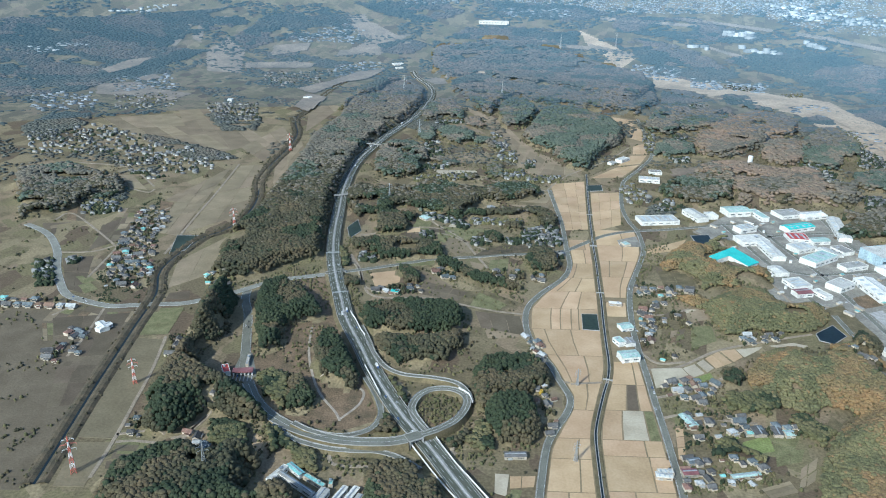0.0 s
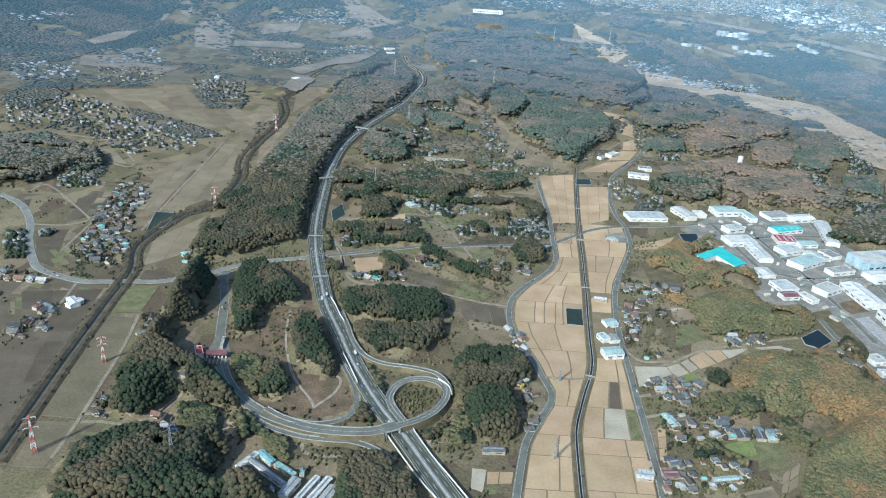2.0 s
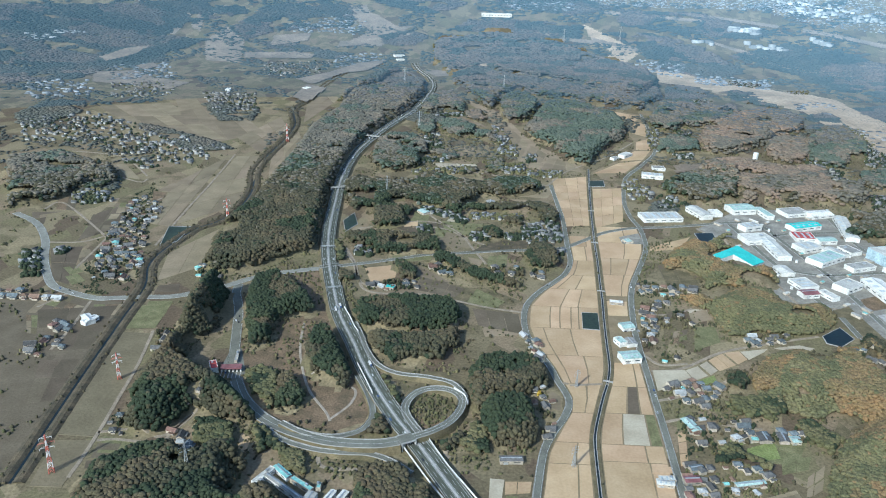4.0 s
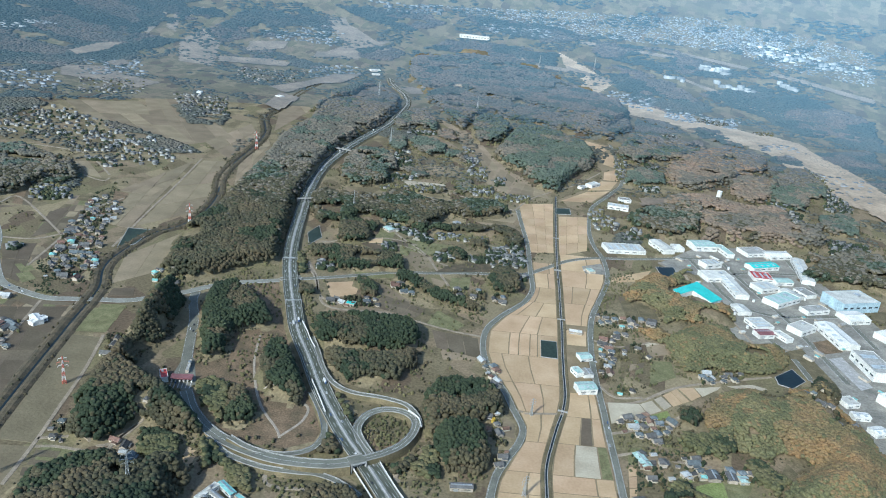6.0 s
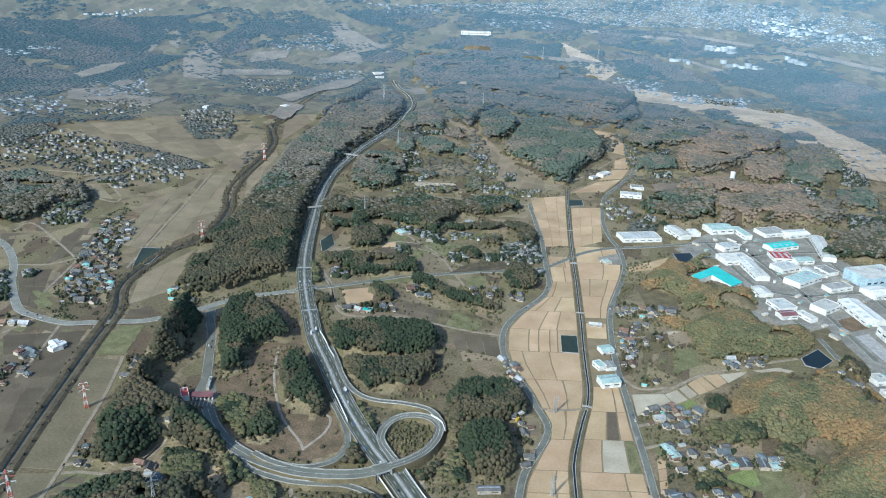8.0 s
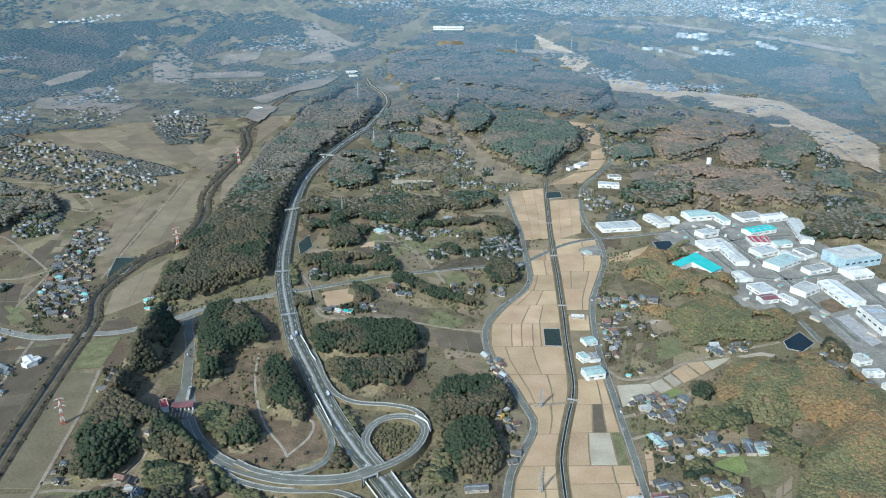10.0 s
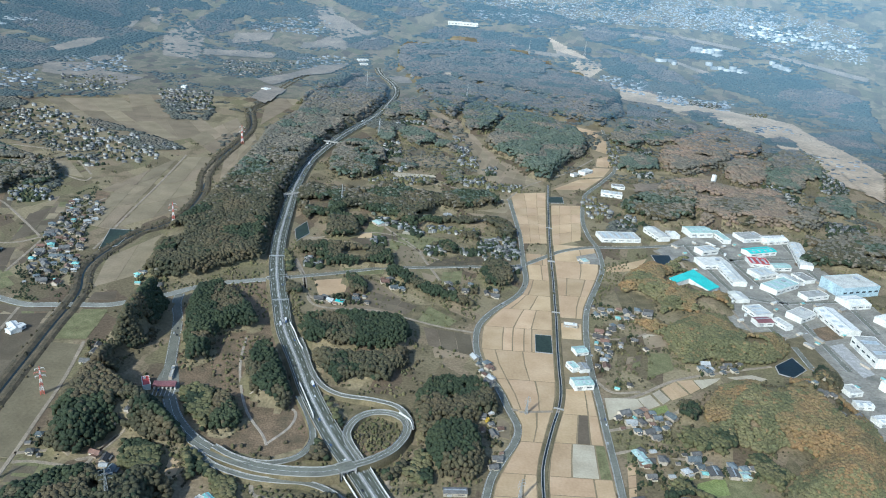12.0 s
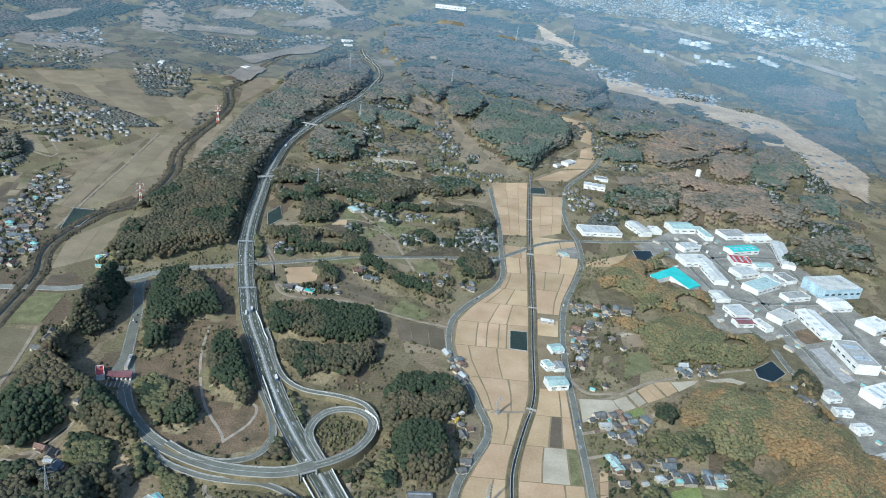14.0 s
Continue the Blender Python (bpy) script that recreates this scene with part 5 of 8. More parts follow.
LAND = [
    ("rough_ground", [(-338, 1044), (-308, 1144), (-235, 1156), (-195, 1066), (-144, 916), (-113, 828), (-101, 760), (-106, 734), (-140, 713), (-193, 721), (-233, 753), (-266, 803), (-281, 827)], M_REDGRASS, "reddish dead grass and bushes inside the interchange", "grassland"),
    ("rough_ground", [(-233, 720), (-190, 680), (-147, 673), (-95, 668), (-59, 657), (-34, 631), (-104, 640), (-141, 646), (-156, 633), (-173, 638), (-213, 677)], M_DRYGRASS, "dry rough grass below the ramp embankment", "grassland"),
    ("rough_ground", [(-23, 707), (5, 724), (24, 807), (14, 866), (31, 891), (40, 772), (40, 681), (17, 671), (-6, 671), (9, 641), (-16, 674)], M_DRYGRASS, "dry rough grass between the loop and a wooded hill", "grassland"),
    ("rough_ground", [(-261, 961), (-217, 985), (-188, 1001), (-172, 952), (-196, 960), (-212, 922), (-209, 878), (-193, 825), (-165, 805), (-135, 794), (-115, 799), (-104, 762), (-108, 734), (-141, 720), (-182, 731), (-213, 747), (-211, 779), (-227, 834), (-242, 845), (-263, 856), (-255, 894)], M_REDGRASS, "reddish dead grass inside the interchange", "grassland"),
    ("rough_ground", [(-51, 723), (-56, 762), (-49, 788), (-34, 801), (-15, 801), (-1, 791), (3, 773), (-7, 750), (-26, 731)], M_REDGRASS, "brown dead grass inside the ramp loop", "grassland"),
    ("rough_ground", [(-124, 934), (-87, 862), (-50, 853), (-13, 852), (10, 824), (5, 763), (-33, 737), (-50, 780), (-83, 825), (-117, 861)], M_DRYGRASS, "dry grass slope beside the slip road", "grassland"),
    ("works_yard", [(470, 1430), (593, 1561), (801, 1591), (787, 1475), (816, 1268), (811, 1098), (634, 799), (587, 843), (591, 943), (596, 1064), (556, 1100), (520, 1124), (538, 1259), (508, 1366)], M_YARD, "grey paved yards of the industrial estate", "yard"),
    ("bare_land", [(-174, 3163), (-37, 3293), (90, 3302), (83, 3186), (-122, 3051)], M_BARE, "pale cleared building land", "bare land"),
    ("bare_land", [(757, 3387), (934, 3292), (1159, 3091), (1304, 2884), (1289, 2608), (1267, 2321), (1314, 2147), (1215, 1963), (1132, 2074), (1141, 2355), (1160, 2628), (1039, 2799), (881, 2994), (736, 3154)], M_BARE, "pale brown valley floor winding between wooded hills", "valley"),
    ("bare_land", [(572, 3984), (669, 3846), (798, 3617), (660, 3398), (563, 3425), (665, 3605), (584, 3824)], M_BARE, "pale open valley between woods", "valley"),
    ("bare_land", [(-1187, 3484), (-1149, 3701), (-1028, 3551), (-956, 3208), (-1095, 3204)], M_FALLOW, "brown open land among far woods", "farmland"),
    ("bare_land", [(-1392, 3529), (-1374, 3816), (-1346, 3814), (-1339, 3522)], M_FALLOW, "pale cleared strip on a wooded hill", "farmland"),
    ("bare_land", [(-1300, 3635), (-1316, 3820), (-1290, 3824), (-1244, 3597)], M_FALLOW, "pale cleared strip on a wooded hill", "farmland"),
    ("bare_land", [(-1299, 3835), (-1220, 3960), (-1198, 3925), (-1258, 3793)], M_FALLOW, "pale cleared strip on a wooded hill", "farmland"),
    ("bare_land", [(-625, 4116), (-465, 4013), (-272, 3795), (-366, 3650), (-490, 3777), (-570, 3946)], M_FALLOW, "brown open valley among far woods", "farmland"),
    ("bare_land", [(-625, 4065), (-539, 4130), (-473, 3947), (-352, 3869), (-255, 3921), (-362, 3782), (-399, 3596), (-602, 3564), (-465, 3811), (-589, 3969)], M_FALLOW, "brown open vale between far villages", "farmland"),
    ("bare_land", [(-1417, 2871), (-1282, 2932), (-1152, 2798), (-1000, 2730), (-1030, 2597), (-1169, 2662), (-1333, 2678)], M_FALLOW, "brown farmland below far hills", "farmland"),
    ("bare_land", [(152, 3782), (233, 3836), (281, 3789), (161, 3713)], M_FALLOW, "bare clearing among far woods", "farmland"),
    ("bare_land", [(590, 3812), (819, 3641), (802, 3599), (594, 3758)], M_FALLOW, "pale strip of far farmland", "farmland"),
    ("bare_land", [(1309, 3464), (1467, 3345), (1627, 3226), (1592, 3179), (1417, 3297), (1311, 3416)], M_FALLOW, "pale strip of far farmland", "farmland"),
    ("bare_land", [(1126, 3750), (1340, 3512), (1309, 3464), (1136, 3714)], M_FALLOW, "pale strip of far farmland", "farmland"),
    ("bare_land", [(1642, 3340), (1742, 3388), (1757, 3310), (1686, 3292)], M_FALLOW, "bare clearing among far woods", "farmland"),
    ("bare_land", [(930, 2277), (964, 2272), (895, 2161), (872, 2155)], M_FALLOW, "pale clearing on a wooded hill", "farmland"),
    ("bare_land", [(534, 1888), (612, 1907), (598, 1852), (523, 1816)], M_FALLOW, "pale clearing on a wooded hill", "farmland"),
    ("bare_land", [(1163, 3008), (1307, 2945), (1372, 2861), (1355, 2613), (1375, 2487), (1363, 2308), (1345, 2174), (1194, 1897), (1183, 1966), (1211, 2129), (1226, 2259), (1249, 2437), (1241, 2597), (1206, 2693), (1167, 2816)], M_FALLOW, "broad pale brown valley floor between hills", "farmland"),
    ("bare_land", [(432, 3822), (614, 3760), (589, 3717), (438, 3769)], M_FALLOW, "pale strip of farmland among far woods", "farmland"),
    ("bare_land", [(335, 3891), (405, 3873), (392, 3826), (333, 3845)], M_FALLOW, "pale strip of farmland among far woods", "farmland"),
    ("bare_land", [(210, 4292), (491, 4218), (660, 4178), (646, 4142), (467, 4176), (209, 4252)], M_FALLOW, "pale strip of farmland among far woods", "farmland"),
    ("bare_land", [(699, 4141), (942, 4070), (1196, 3977), (1188, 3943), (935, 4033), (694, 4103)], M_FALLOW, "pale strip of farmland among far woods", "farmland"),
    ("bare_land", [(-976, 3363), (-768, 3426), (-674, 3410), (-678, 3337), (-954, 3284)], M_FALLOW, "pale strip of farmland among far woods", "farmland"),
    ("bare_land", [(-909, 3637), (-752, 3707), (-742, 3608), (-893, 3492)], M_FALLOW, "pale strip of farmland among far woods", "farmland"),
    ("bare_land", [(-594, 3628), (-521, 3650), (-476, 3604), (-598, 3540)], M_FALLOW, "pale strip of farmland among far woods", "farmland"),
    ("bare_land", [(-645, 2873), (-547, 3053), (-468, 3294), (-355, 3375), (-409, 3112), (-494, 3027), (-564, 2777)], M_FALLOW, "pale strip of farmland among far woods", "farmland"),
    ("bare_land", [(-585, 2541), (-585, 2769), (-502, 2720), (-521, 2462)], M_FALLOW, "pale strip of farmland among far woods", "farmland"),
    ("bare_land", [(1105, 4084), (1310, 3982), (1500, 3865), (1482, 3836), (1302, 3949), (1098, 4050)], M_FALLOW, "pale strip of farmland among far woods", "farmland"),
    ("bare_land", [(1591, 3811), (1730, 3701), (1854, 3580), (1948, 3481), (1930, 3441), (1823, 3546), (1710, 3669), (1579, 3773)], M_FALLOW, "pale strip of farmland among far woods", "farmland"),
    ("bare_land", [(-1510, 3122), (-1460, 3277), (-1383, 3345), (-1398, 3210), (-1458, 3078)], M_FALLOW, "pale strip of farmland among far woods", "farmland"),
    ("bare_land", [(-1319, 3018), (-1281, 3103), (-1229, 3033), (-1256, 2943)], M_FALLOW, "pale strip of farmland among far woods", "farmland"),
    ("sports_ground", [(-248, 691), (-240, 701), (-227, 693), (-220, 675), (-229, 667), (-240, 672)], M_STUBBLE, "small bare orange-brown sports ground", "sports ground"),
    ("grass_bank", [(593, 1088), (625, 1104), (631, 997), (629, 973), (598, 990), (591, 1028), (570, 1028)], M_DRYGRASS, "dry grass bank beside the pond", "grassland"),
    ("bare_lot", [(657, 1133), (701, 1154), (696, 1108), (651, 1090)], M_REDGRASS, "brown unpaved works lot", "lot"),
    ("bare_lot", [(818, 1282), (868, 1298), (866, 1226), (838, 1206), (814, 1226)], M_DRYGRASS, "brown vacant works lot", "lot"),
    ("concrete_apron", [(658, 1077), (684, 1088), (688, 997), (664, 984)], M_CONCRETE, "pale concrete loading apron", "apron"),
    ("parking_pad", [(610, 955), (633, 976), (645, 948), (650, 888), (634, 860), (607, 847), (597, 879), (606, 906), (596, 925)], M_YARD, "grey paved pad at the wood's edge", "car park"),
    ("road_cutting", [(18, 1265), (43, 1301), (79, 1325), (137, 1327), (180, 1342), (176, 1314), (104, 1288)], M_BANK, "dark brown slope above the village road", "slope"),
    ("paved_lot", [(305, 1370), (347, 1395), (347, 1338), (306, 1336)], M_YARD, "grey paved car park beside the crossroads", "car park"),
    ("paddy_floor", [(291, 1805), (243, 1819), (178, 1798), (143, 1855), (131, 1940), (107, 2046), (86, 2212), (61, 2414), (24, 2526), (-38, 2688), (-75, 2830), (-55, 2863), (1, 2707), (62, 2570), (107, 2433), (140, 2305), (174, 2132), (207, 2022), (249, 1964), (284, 1871)], M_TAN, "dull tan dry paddies winding up a side valley", "paddy field"),
    ("paddy_floor", [(316, 1809), (401, 1924), (456, 2023), (482, 2119), (482, 2213), (524, 2368), (481, 2411), (457, 2497), (484, 2550), (577, 2481), (543, 2235), (509, 2012), (460, 1917), (395, 1801), (333, 1759)], M_BUND, "dry earth between paddies curling round a hill", "paddy field"),
    ("terrace_field", [(-214, 1371), (-138, 1360), (-72, 1347), (-81, 1325), (-176, 1321), (-210, 1336)], M_TAN, "tan dry terrace below a small wood", "field"),
    ("terrace_field", [(-151, 1510), (-96, 1496), (-62, 1437), (-84, 1362), (-136, 1361), (-103, 1443)], M_DRYGRASS, "olive dry grass terrace among houses", "field"),
    ("terrace_field", [(-53, 1423), (25, 1372), (18, 1307), (-12, 1267), (-48, 1342)], M_TAN, "tan dry terrace below farmhouses", "field"),
    ("terrace_field", [(-69, 1194), (-13, 1129), (-23, 1061), (-104, 1077), (-138, 1066), (-90, 1113)], M_TAN, "tan dry field below a hedge", "field"),
    ("terrace_field", [(-7, 1113), (43, 1115), (101, 1071), (39, 1036), (-12, 1063)], M_DRYGRASS, "olive-brown garden plots on a slope", "field"),
    ("terrace_field", [(-32, 1723), (98, 1684), (208, 1659), (186, 1590), (96, 1595), (19, 1686)], M_TAN, "tan dry strip beside a wood", "field"),
    ("terrace_field", [(37, 1311), (101, 1355), (155, 1340), (142, 1309), (37, 1290)], M_DRYGRASS, "dry grass beside the village road", "field"),
    ("terrace_field", [(31, 1010), (95, 1014), (97, 963), (40, 953)], M_TAN, "tan plots beside the winding road", "field"),
    ("fallow_land", [(-700, 1010), (-500, 1010), (-470, 700), (-462, 590), (-640, 590), (-740, 860)], M_FALLOW, "grey-brown fallow land beside the river", "field"),
]
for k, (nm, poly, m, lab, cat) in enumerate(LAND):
    # far land takes the field colours that have haze glow painted in
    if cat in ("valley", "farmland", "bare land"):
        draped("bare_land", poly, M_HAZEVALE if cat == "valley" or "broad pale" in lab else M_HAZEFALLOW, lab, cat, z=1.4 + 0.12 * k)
    else:
        patch(nm, poly, m, 0.12 + 0.0015 * k if cat in ("field", "paddy field") else 0.10 + 0.01 * k, None, lab, cat)

for nm, poly, m, lab, cat in LAND:
    if cat in ("yard", "car park", "valley"):
        q_ = np.array(poly, float)
        gx, gy = np.meshgrid(np.arange(q_[:, 0].min(), q_[:, 0].max(), 4.5), np.arange(q_[:, 1].min(), q_[:, 1].max(), 4.5))
        in_ = inside_depth(gx, gy, poly) > 0
        claim(gx[in_], gy[in_])
# roads of the industrial estate
for pts in ([(547, 1478), (560, 1326), (573, 1218), (587, 1085)], [(613, 1481), (629, 1338), (645, 1222), (649, 1103), (651, 998)], [(775, 1544), (766, 1403), (767, 1248), (764, 1130)], [(566, 1251), (626, 1226), (702, 1238), (805, 1261)], [(568, 1383), (651, 1426), (763, 1446)], [(596, 1064), (595, 951), (596, 861), (596, 806)]):
    road("estate_road", pts, 9, M_ROAD, "grey asphalt works road between halls", "road", 0.62, True)

VILLAGES = [   # outline, number of houses, yard trees, main direction
    ([(-627, 1167), (-681, 1430), (-661, 1492), (-603, 1419), (-597, 1312), (-537, 1163), (-540, 1090), (-594, 1081)], 95, 18, 20), ([(117, 1413), (195, 1428), (189, 1327), (122, 1309)], 22, 8, 5), ([(268, 844), (305, 856), (345, 843), (313, 798), (272, 803)], 22, 10, 20),
    ([(271, 768), (347, 776), (364, 748), (415, 762), (411, 732), (346, 729), (275, 706)], 20, 12, 10), ([(251, 679), (282, 687), (347, 668), (333, 642), (244, 628)], 24, 5, 10), ([(375, 1720), (407, 1749), (441, 1653), (416, 1594), (366, 1599)], 15, 4, 0),
    ([(75, 2253), (109, 2241), (141, 1923), (108, 1905)], 14, 3, 30), ([(92, 960), (111, 947), (123, 891), (111, 890)], 9, 2, 40), ([(107, 825), (121, 814), (118, 729), (105, 717)], 8, 2, 20),
    ([(95, 815), (117, 817), (118, 787), (97, 779)], 6, 2, 10), ([(-1269, 2101), (-1106, 2226), (-867, 2049), (-608, 1876), (-620, 1742), (-759, 1683), (-961, 1888), (-1152, 1893)], 120, 20, 0), ([(-902, 2574), (-718, 2591), (-649, 2337), (-763, 2267)], 60, 6, 0),
    ([(-1275, 2669), (-1057, 2723), (-982, 2513), (-1148, 2432)], 32, 6, 0), ([(-871, 3243), (-577, 3335), (-568, 3026), (-754, 2883)], 42, 4, 0), ([(435, 1640), (485, 1631), (492, 1558), (421, 1544)], 9, 4, 0),
    ([(545, 930), (586, 950), (589, 847), (555, 837)], 10, 2, 30), ([(-835, 1499), (-768, 1534), (-718, 1451), (-782, 1419)], 14, 8, 0), ([(-87, 1496), (-24, 1471), (-15, 1431), (-65, 1457)], 7, 8, 19),
    ([(-85, 1384), (-57, 1389), (-55, 1346), (-81, 1341)], 3, 4, -14), ([(-37, 1475), (10, 1436), (6, 1401), (-23, 1430)], 5, 6, 3), ([(18, 1467), (127, 1471), (121, 1440), (18, 1438)], 12, 12, 20),
    ([(15, 1354), (54, 1356), (54, 1325), (16, 1318)], 4, 4, -13), ([(82, 1356), (121, 1363), (119, 1332), (85, 1326)], 4, 5, 4), ([(123, 1396), (155, 1402), (152, 1364), (125, 1359)], 5, 5, 21),
    ([(160, 1365), (197, 1377), (193, 1340), (162, 1334)], 6, 3, -12), ([(-193, 1266), (-155, 1258), (-154, 1222), (-187, 1225)], 4, 3, 5), ([(-57, 1212), (-13, 1176), (-15, 1144), (-55, 1186)], 6, 5, 22),
    ([(-157, 1121), (-107, 1121), (-107, 1091), (-149, 1092)], 5, 4, -11), ([(-101, 1122), (-69, 1135), (-66, 1101), (-98, 1093)], 5, 4, 6), ([(49, 1195), (78, 1204), (77, 1175), (49, 1170)], 3, 4, 23),
    ([(88, 1201), (109, 1201), (107, 1163), (87, 1168)], 3, 4, -10), ([(126, 1191), (147, 1194), (141, 1161), (121, 1162)], 4, 3, 7), ([(166, 1291), (188, 1290), (186, 1267), (164, 1267)], 5, 2, 24),
    ([(-118, 2113), (-73, 2126), (-54, 1956), (-107, 1942)], 8, 8, -9), ([(-92, 2399), (-2, 2413), (-1, 2361), (-90, 2350)], 8, 5, 8), ([(67, 2130), (107, 2107), (100, 2038), (83, 2055)], 6, 4, 25),
    ([(93, 1994), (144, 2028), (139, 1926), (92, 1933)], 10, 6, -8), ([(164, 1932), (189, 1948), (184, 1871), (160, 1865)], 5, 3, 9), ([(94, 1840), (152, 1854), (147, 1767), (102, 1756)], 10, 12, 26),
    ([(153, 1793), (239, 1796), (234, 1746), (155, 1744)], 14, 12, -7), ([(-125, 1770), (23, 1806), (24, 1755), (-116, 1722)], 14, 16, 10), ([(-118, 1871), (-40, 1881), (-39, 1844), (-114, 1825)], 7, 6, 27),
    ([(895, 1984), (941, 1942), (967, 1886), (917, 1799), (887, 1868)], 22, 12, -6), ([(1164, 2204), (1163, 2059), (1143, 1967), (1077, 1911), (1065, 1991)], 26, 14, 11), ([(904, 1797), (969, 1811), (935, 1750), (889, 1749)], 10, 5, 28),
    ([(941, 1700), (1037, 1687), (992, 1601), (903, 1599)], 26, 16, -5), ([(809, 2761), (888, 2767), (855, 2678), (796, 2679)], 8, 4, 12), ([(642, 2284), (673, 2235), (650, 2175), (624, 2208)], 4, 4, 29),
    ([(564, 2016), (623, 2020), (601, 1958), (557, 1958)], 7, 5, -4), ([(545, 2271), (580, 2266), (526, 2019), (514, 2088)], 12, 6, 13), ([(1189, 2405), (1235, 2388), (1190, 2185), (1153, 2151), (1157, 2282)], 14, 10, -20),
    ([(1239, 3011), (1346, 3044), (1296, 2941), (1222, 2938)], 16, 8, -3), ([(1065, 3181), (1185, 3126), (1160, 3053), (1044, 3108)], 24, 10, 14), ([(-329, 770), (-305, 769), (-299, 743), (-315, 740)], 3, 5, -19),
    ([(-324, 704), (-291, 681), (-288, 666), (-313, 678)], 9, 7, -2), ([(-400, 714), (-392, 728), (-374, 689), (-390, 686)], 5, 3, 15), ([(-584, 939), (-551, 938), (-536, 909), (-568, 909)], 7, 5, -18),
    ([(-578, 895), (-541, 895), (-532, 867), (-566, 873)], 6, 6, -1), ([(-581, 870), (-566, 873), (-551, 846), (-566, 844)], 4, 5, 16), ([(-448, 1165), (-390, 1116), (-380, 1084), (-414, 1077)], 9, 5, -17),
    ([(-423, 924), (-409, 933), (-394, 886), (-408, 872)], 5, 5, 0), ([(-715, 1199), (-686, 1207), (-685, 1177), (-701, 1173)], 5, 3, 17), ([(-766, 1187), (-734, 1195), (-671, 1079), (-705, 1080)], 9, 12, -16),
    ([(300, 1163), (324, 1159), (389, 1146), (381, 1130), (336, 1109), (291, 1116)], 14, 12, 1), ([(313, 1095), (335, 1098), (329, 1076), (309, 1073)], 4, 4, 18), ([(287, 1066), (308, 1069), (287, 955), (264, 941)], 16, 12, -15),
    ([(303, 1029), (325, 1032), (319, 1006), (300, 1004)], 3, 4, 2), ([(339, 1025), (360, 1024), (352, 1005), (333, 1002)], 2, 4, 19), ([(335, 1060), (347, 1058), (340, 1031), (328, 1033)], 2, 3, -14),
    ([(424, 990), (444, 987), (434, 957), (412, 954)], 5, 5, 3), ([(454, 991), (490, 999), (483, 981), (447, 962)], 6, 6, 20), ([(286, 922), (311, 922), (307, 907), (282, 903)], 3, 4, -13),
    ([(-811, 1482), (-752, 1509), (-728, 1448), (-774, 1425)], 7, 10, 4), ([(-811, 1732), (-781, 1740), (-774, 1724), (-808, 1724)], 5, 4, 21),
]

# ---- woods ----


def big_mesh(name, verts, tris, material, smooth=False):
    me = bpy.data.meshes.new(name)
    me.vertices.add(len(verts))
    me.vertices.foreach_set("co", np.ascontiguousarray(verts, np.float32).ravel())
    me.loops.add(tris.size)
    me.loops.foreach_set("vertex_index", np.ascontiguousarray(tris, np.int32).ravel())
    me.polygons.add(len(tris))
    me.polygons.foreach_set("loop_start", np.arange(len(tris), dtype=np.int32) * 3)
    if smooth:
        me.polygons.foreach_set("use_smooth", np.ones(len(tris), bool))
    me.update()
    me.validate()
    me.materials.append(material)
    return me


def crown_shape(rings, n, wobble, seed):
    """A unit crown: rings of (radius, height) closed by a tip, made uneven."""
    r = np.random.RandomState(seed)
    verts, tris = [], []
    for k, (rad, h) in enumerate(rings):
        for i in range(n):
            a = 2 * math.pi * (i + 0.5 * (k % 2) + r.uniform(-0.25, 0.25)) / n
            q = rad * (1 + r.uniform(-wobble, wobble))
            verts.append((q * math.cos(a), q * math.sin(a), h + r.uniform(-wobble, wobble) * 0.22))
    tip = len(verts)
    verts.append((r.uniform(-0.15, 0.15), r.uniform(-0.15, 0.15), 1.0))
    for k in range(len(rings) - 1):
        for i in range(n):
            a, b, c, d = k * n + i, k * n + (i + 1) % n, (k + 1) * n + (i + 1) % n, (k + 1) * n + i
            tris += [(a, b, c), (a, c, d)]
    k = (len(rings) - 1) * n
    tris += [(k + i, k + (i + 1) % n, tip) for i in range(n)]
    return np.array(verts), np.array(tris)


CONES = [crown_shape([(0.8, -0.9), (1.0, 0.05), (0.62, 0.68)], 6, 0.3, s) for s in range(10)]
DOMES = [crown_shape([(0.8, -0.85), (1.0, 0.15), (0.66, 0.74)], 6, 0.34, 20 + s) for s in range(12)]
FAR_SHAPES = [crown_shape([(1.0, -0.2), (0.72, 0.6)], 5, 0.3, 60 + s) for s in range(6)]
LUMPS = [crown_shape([(1.0, 0.0), (0.85, 0.5), (0.4, 0.85)], 6, 0.35, 40 + s) for s in range(4)]


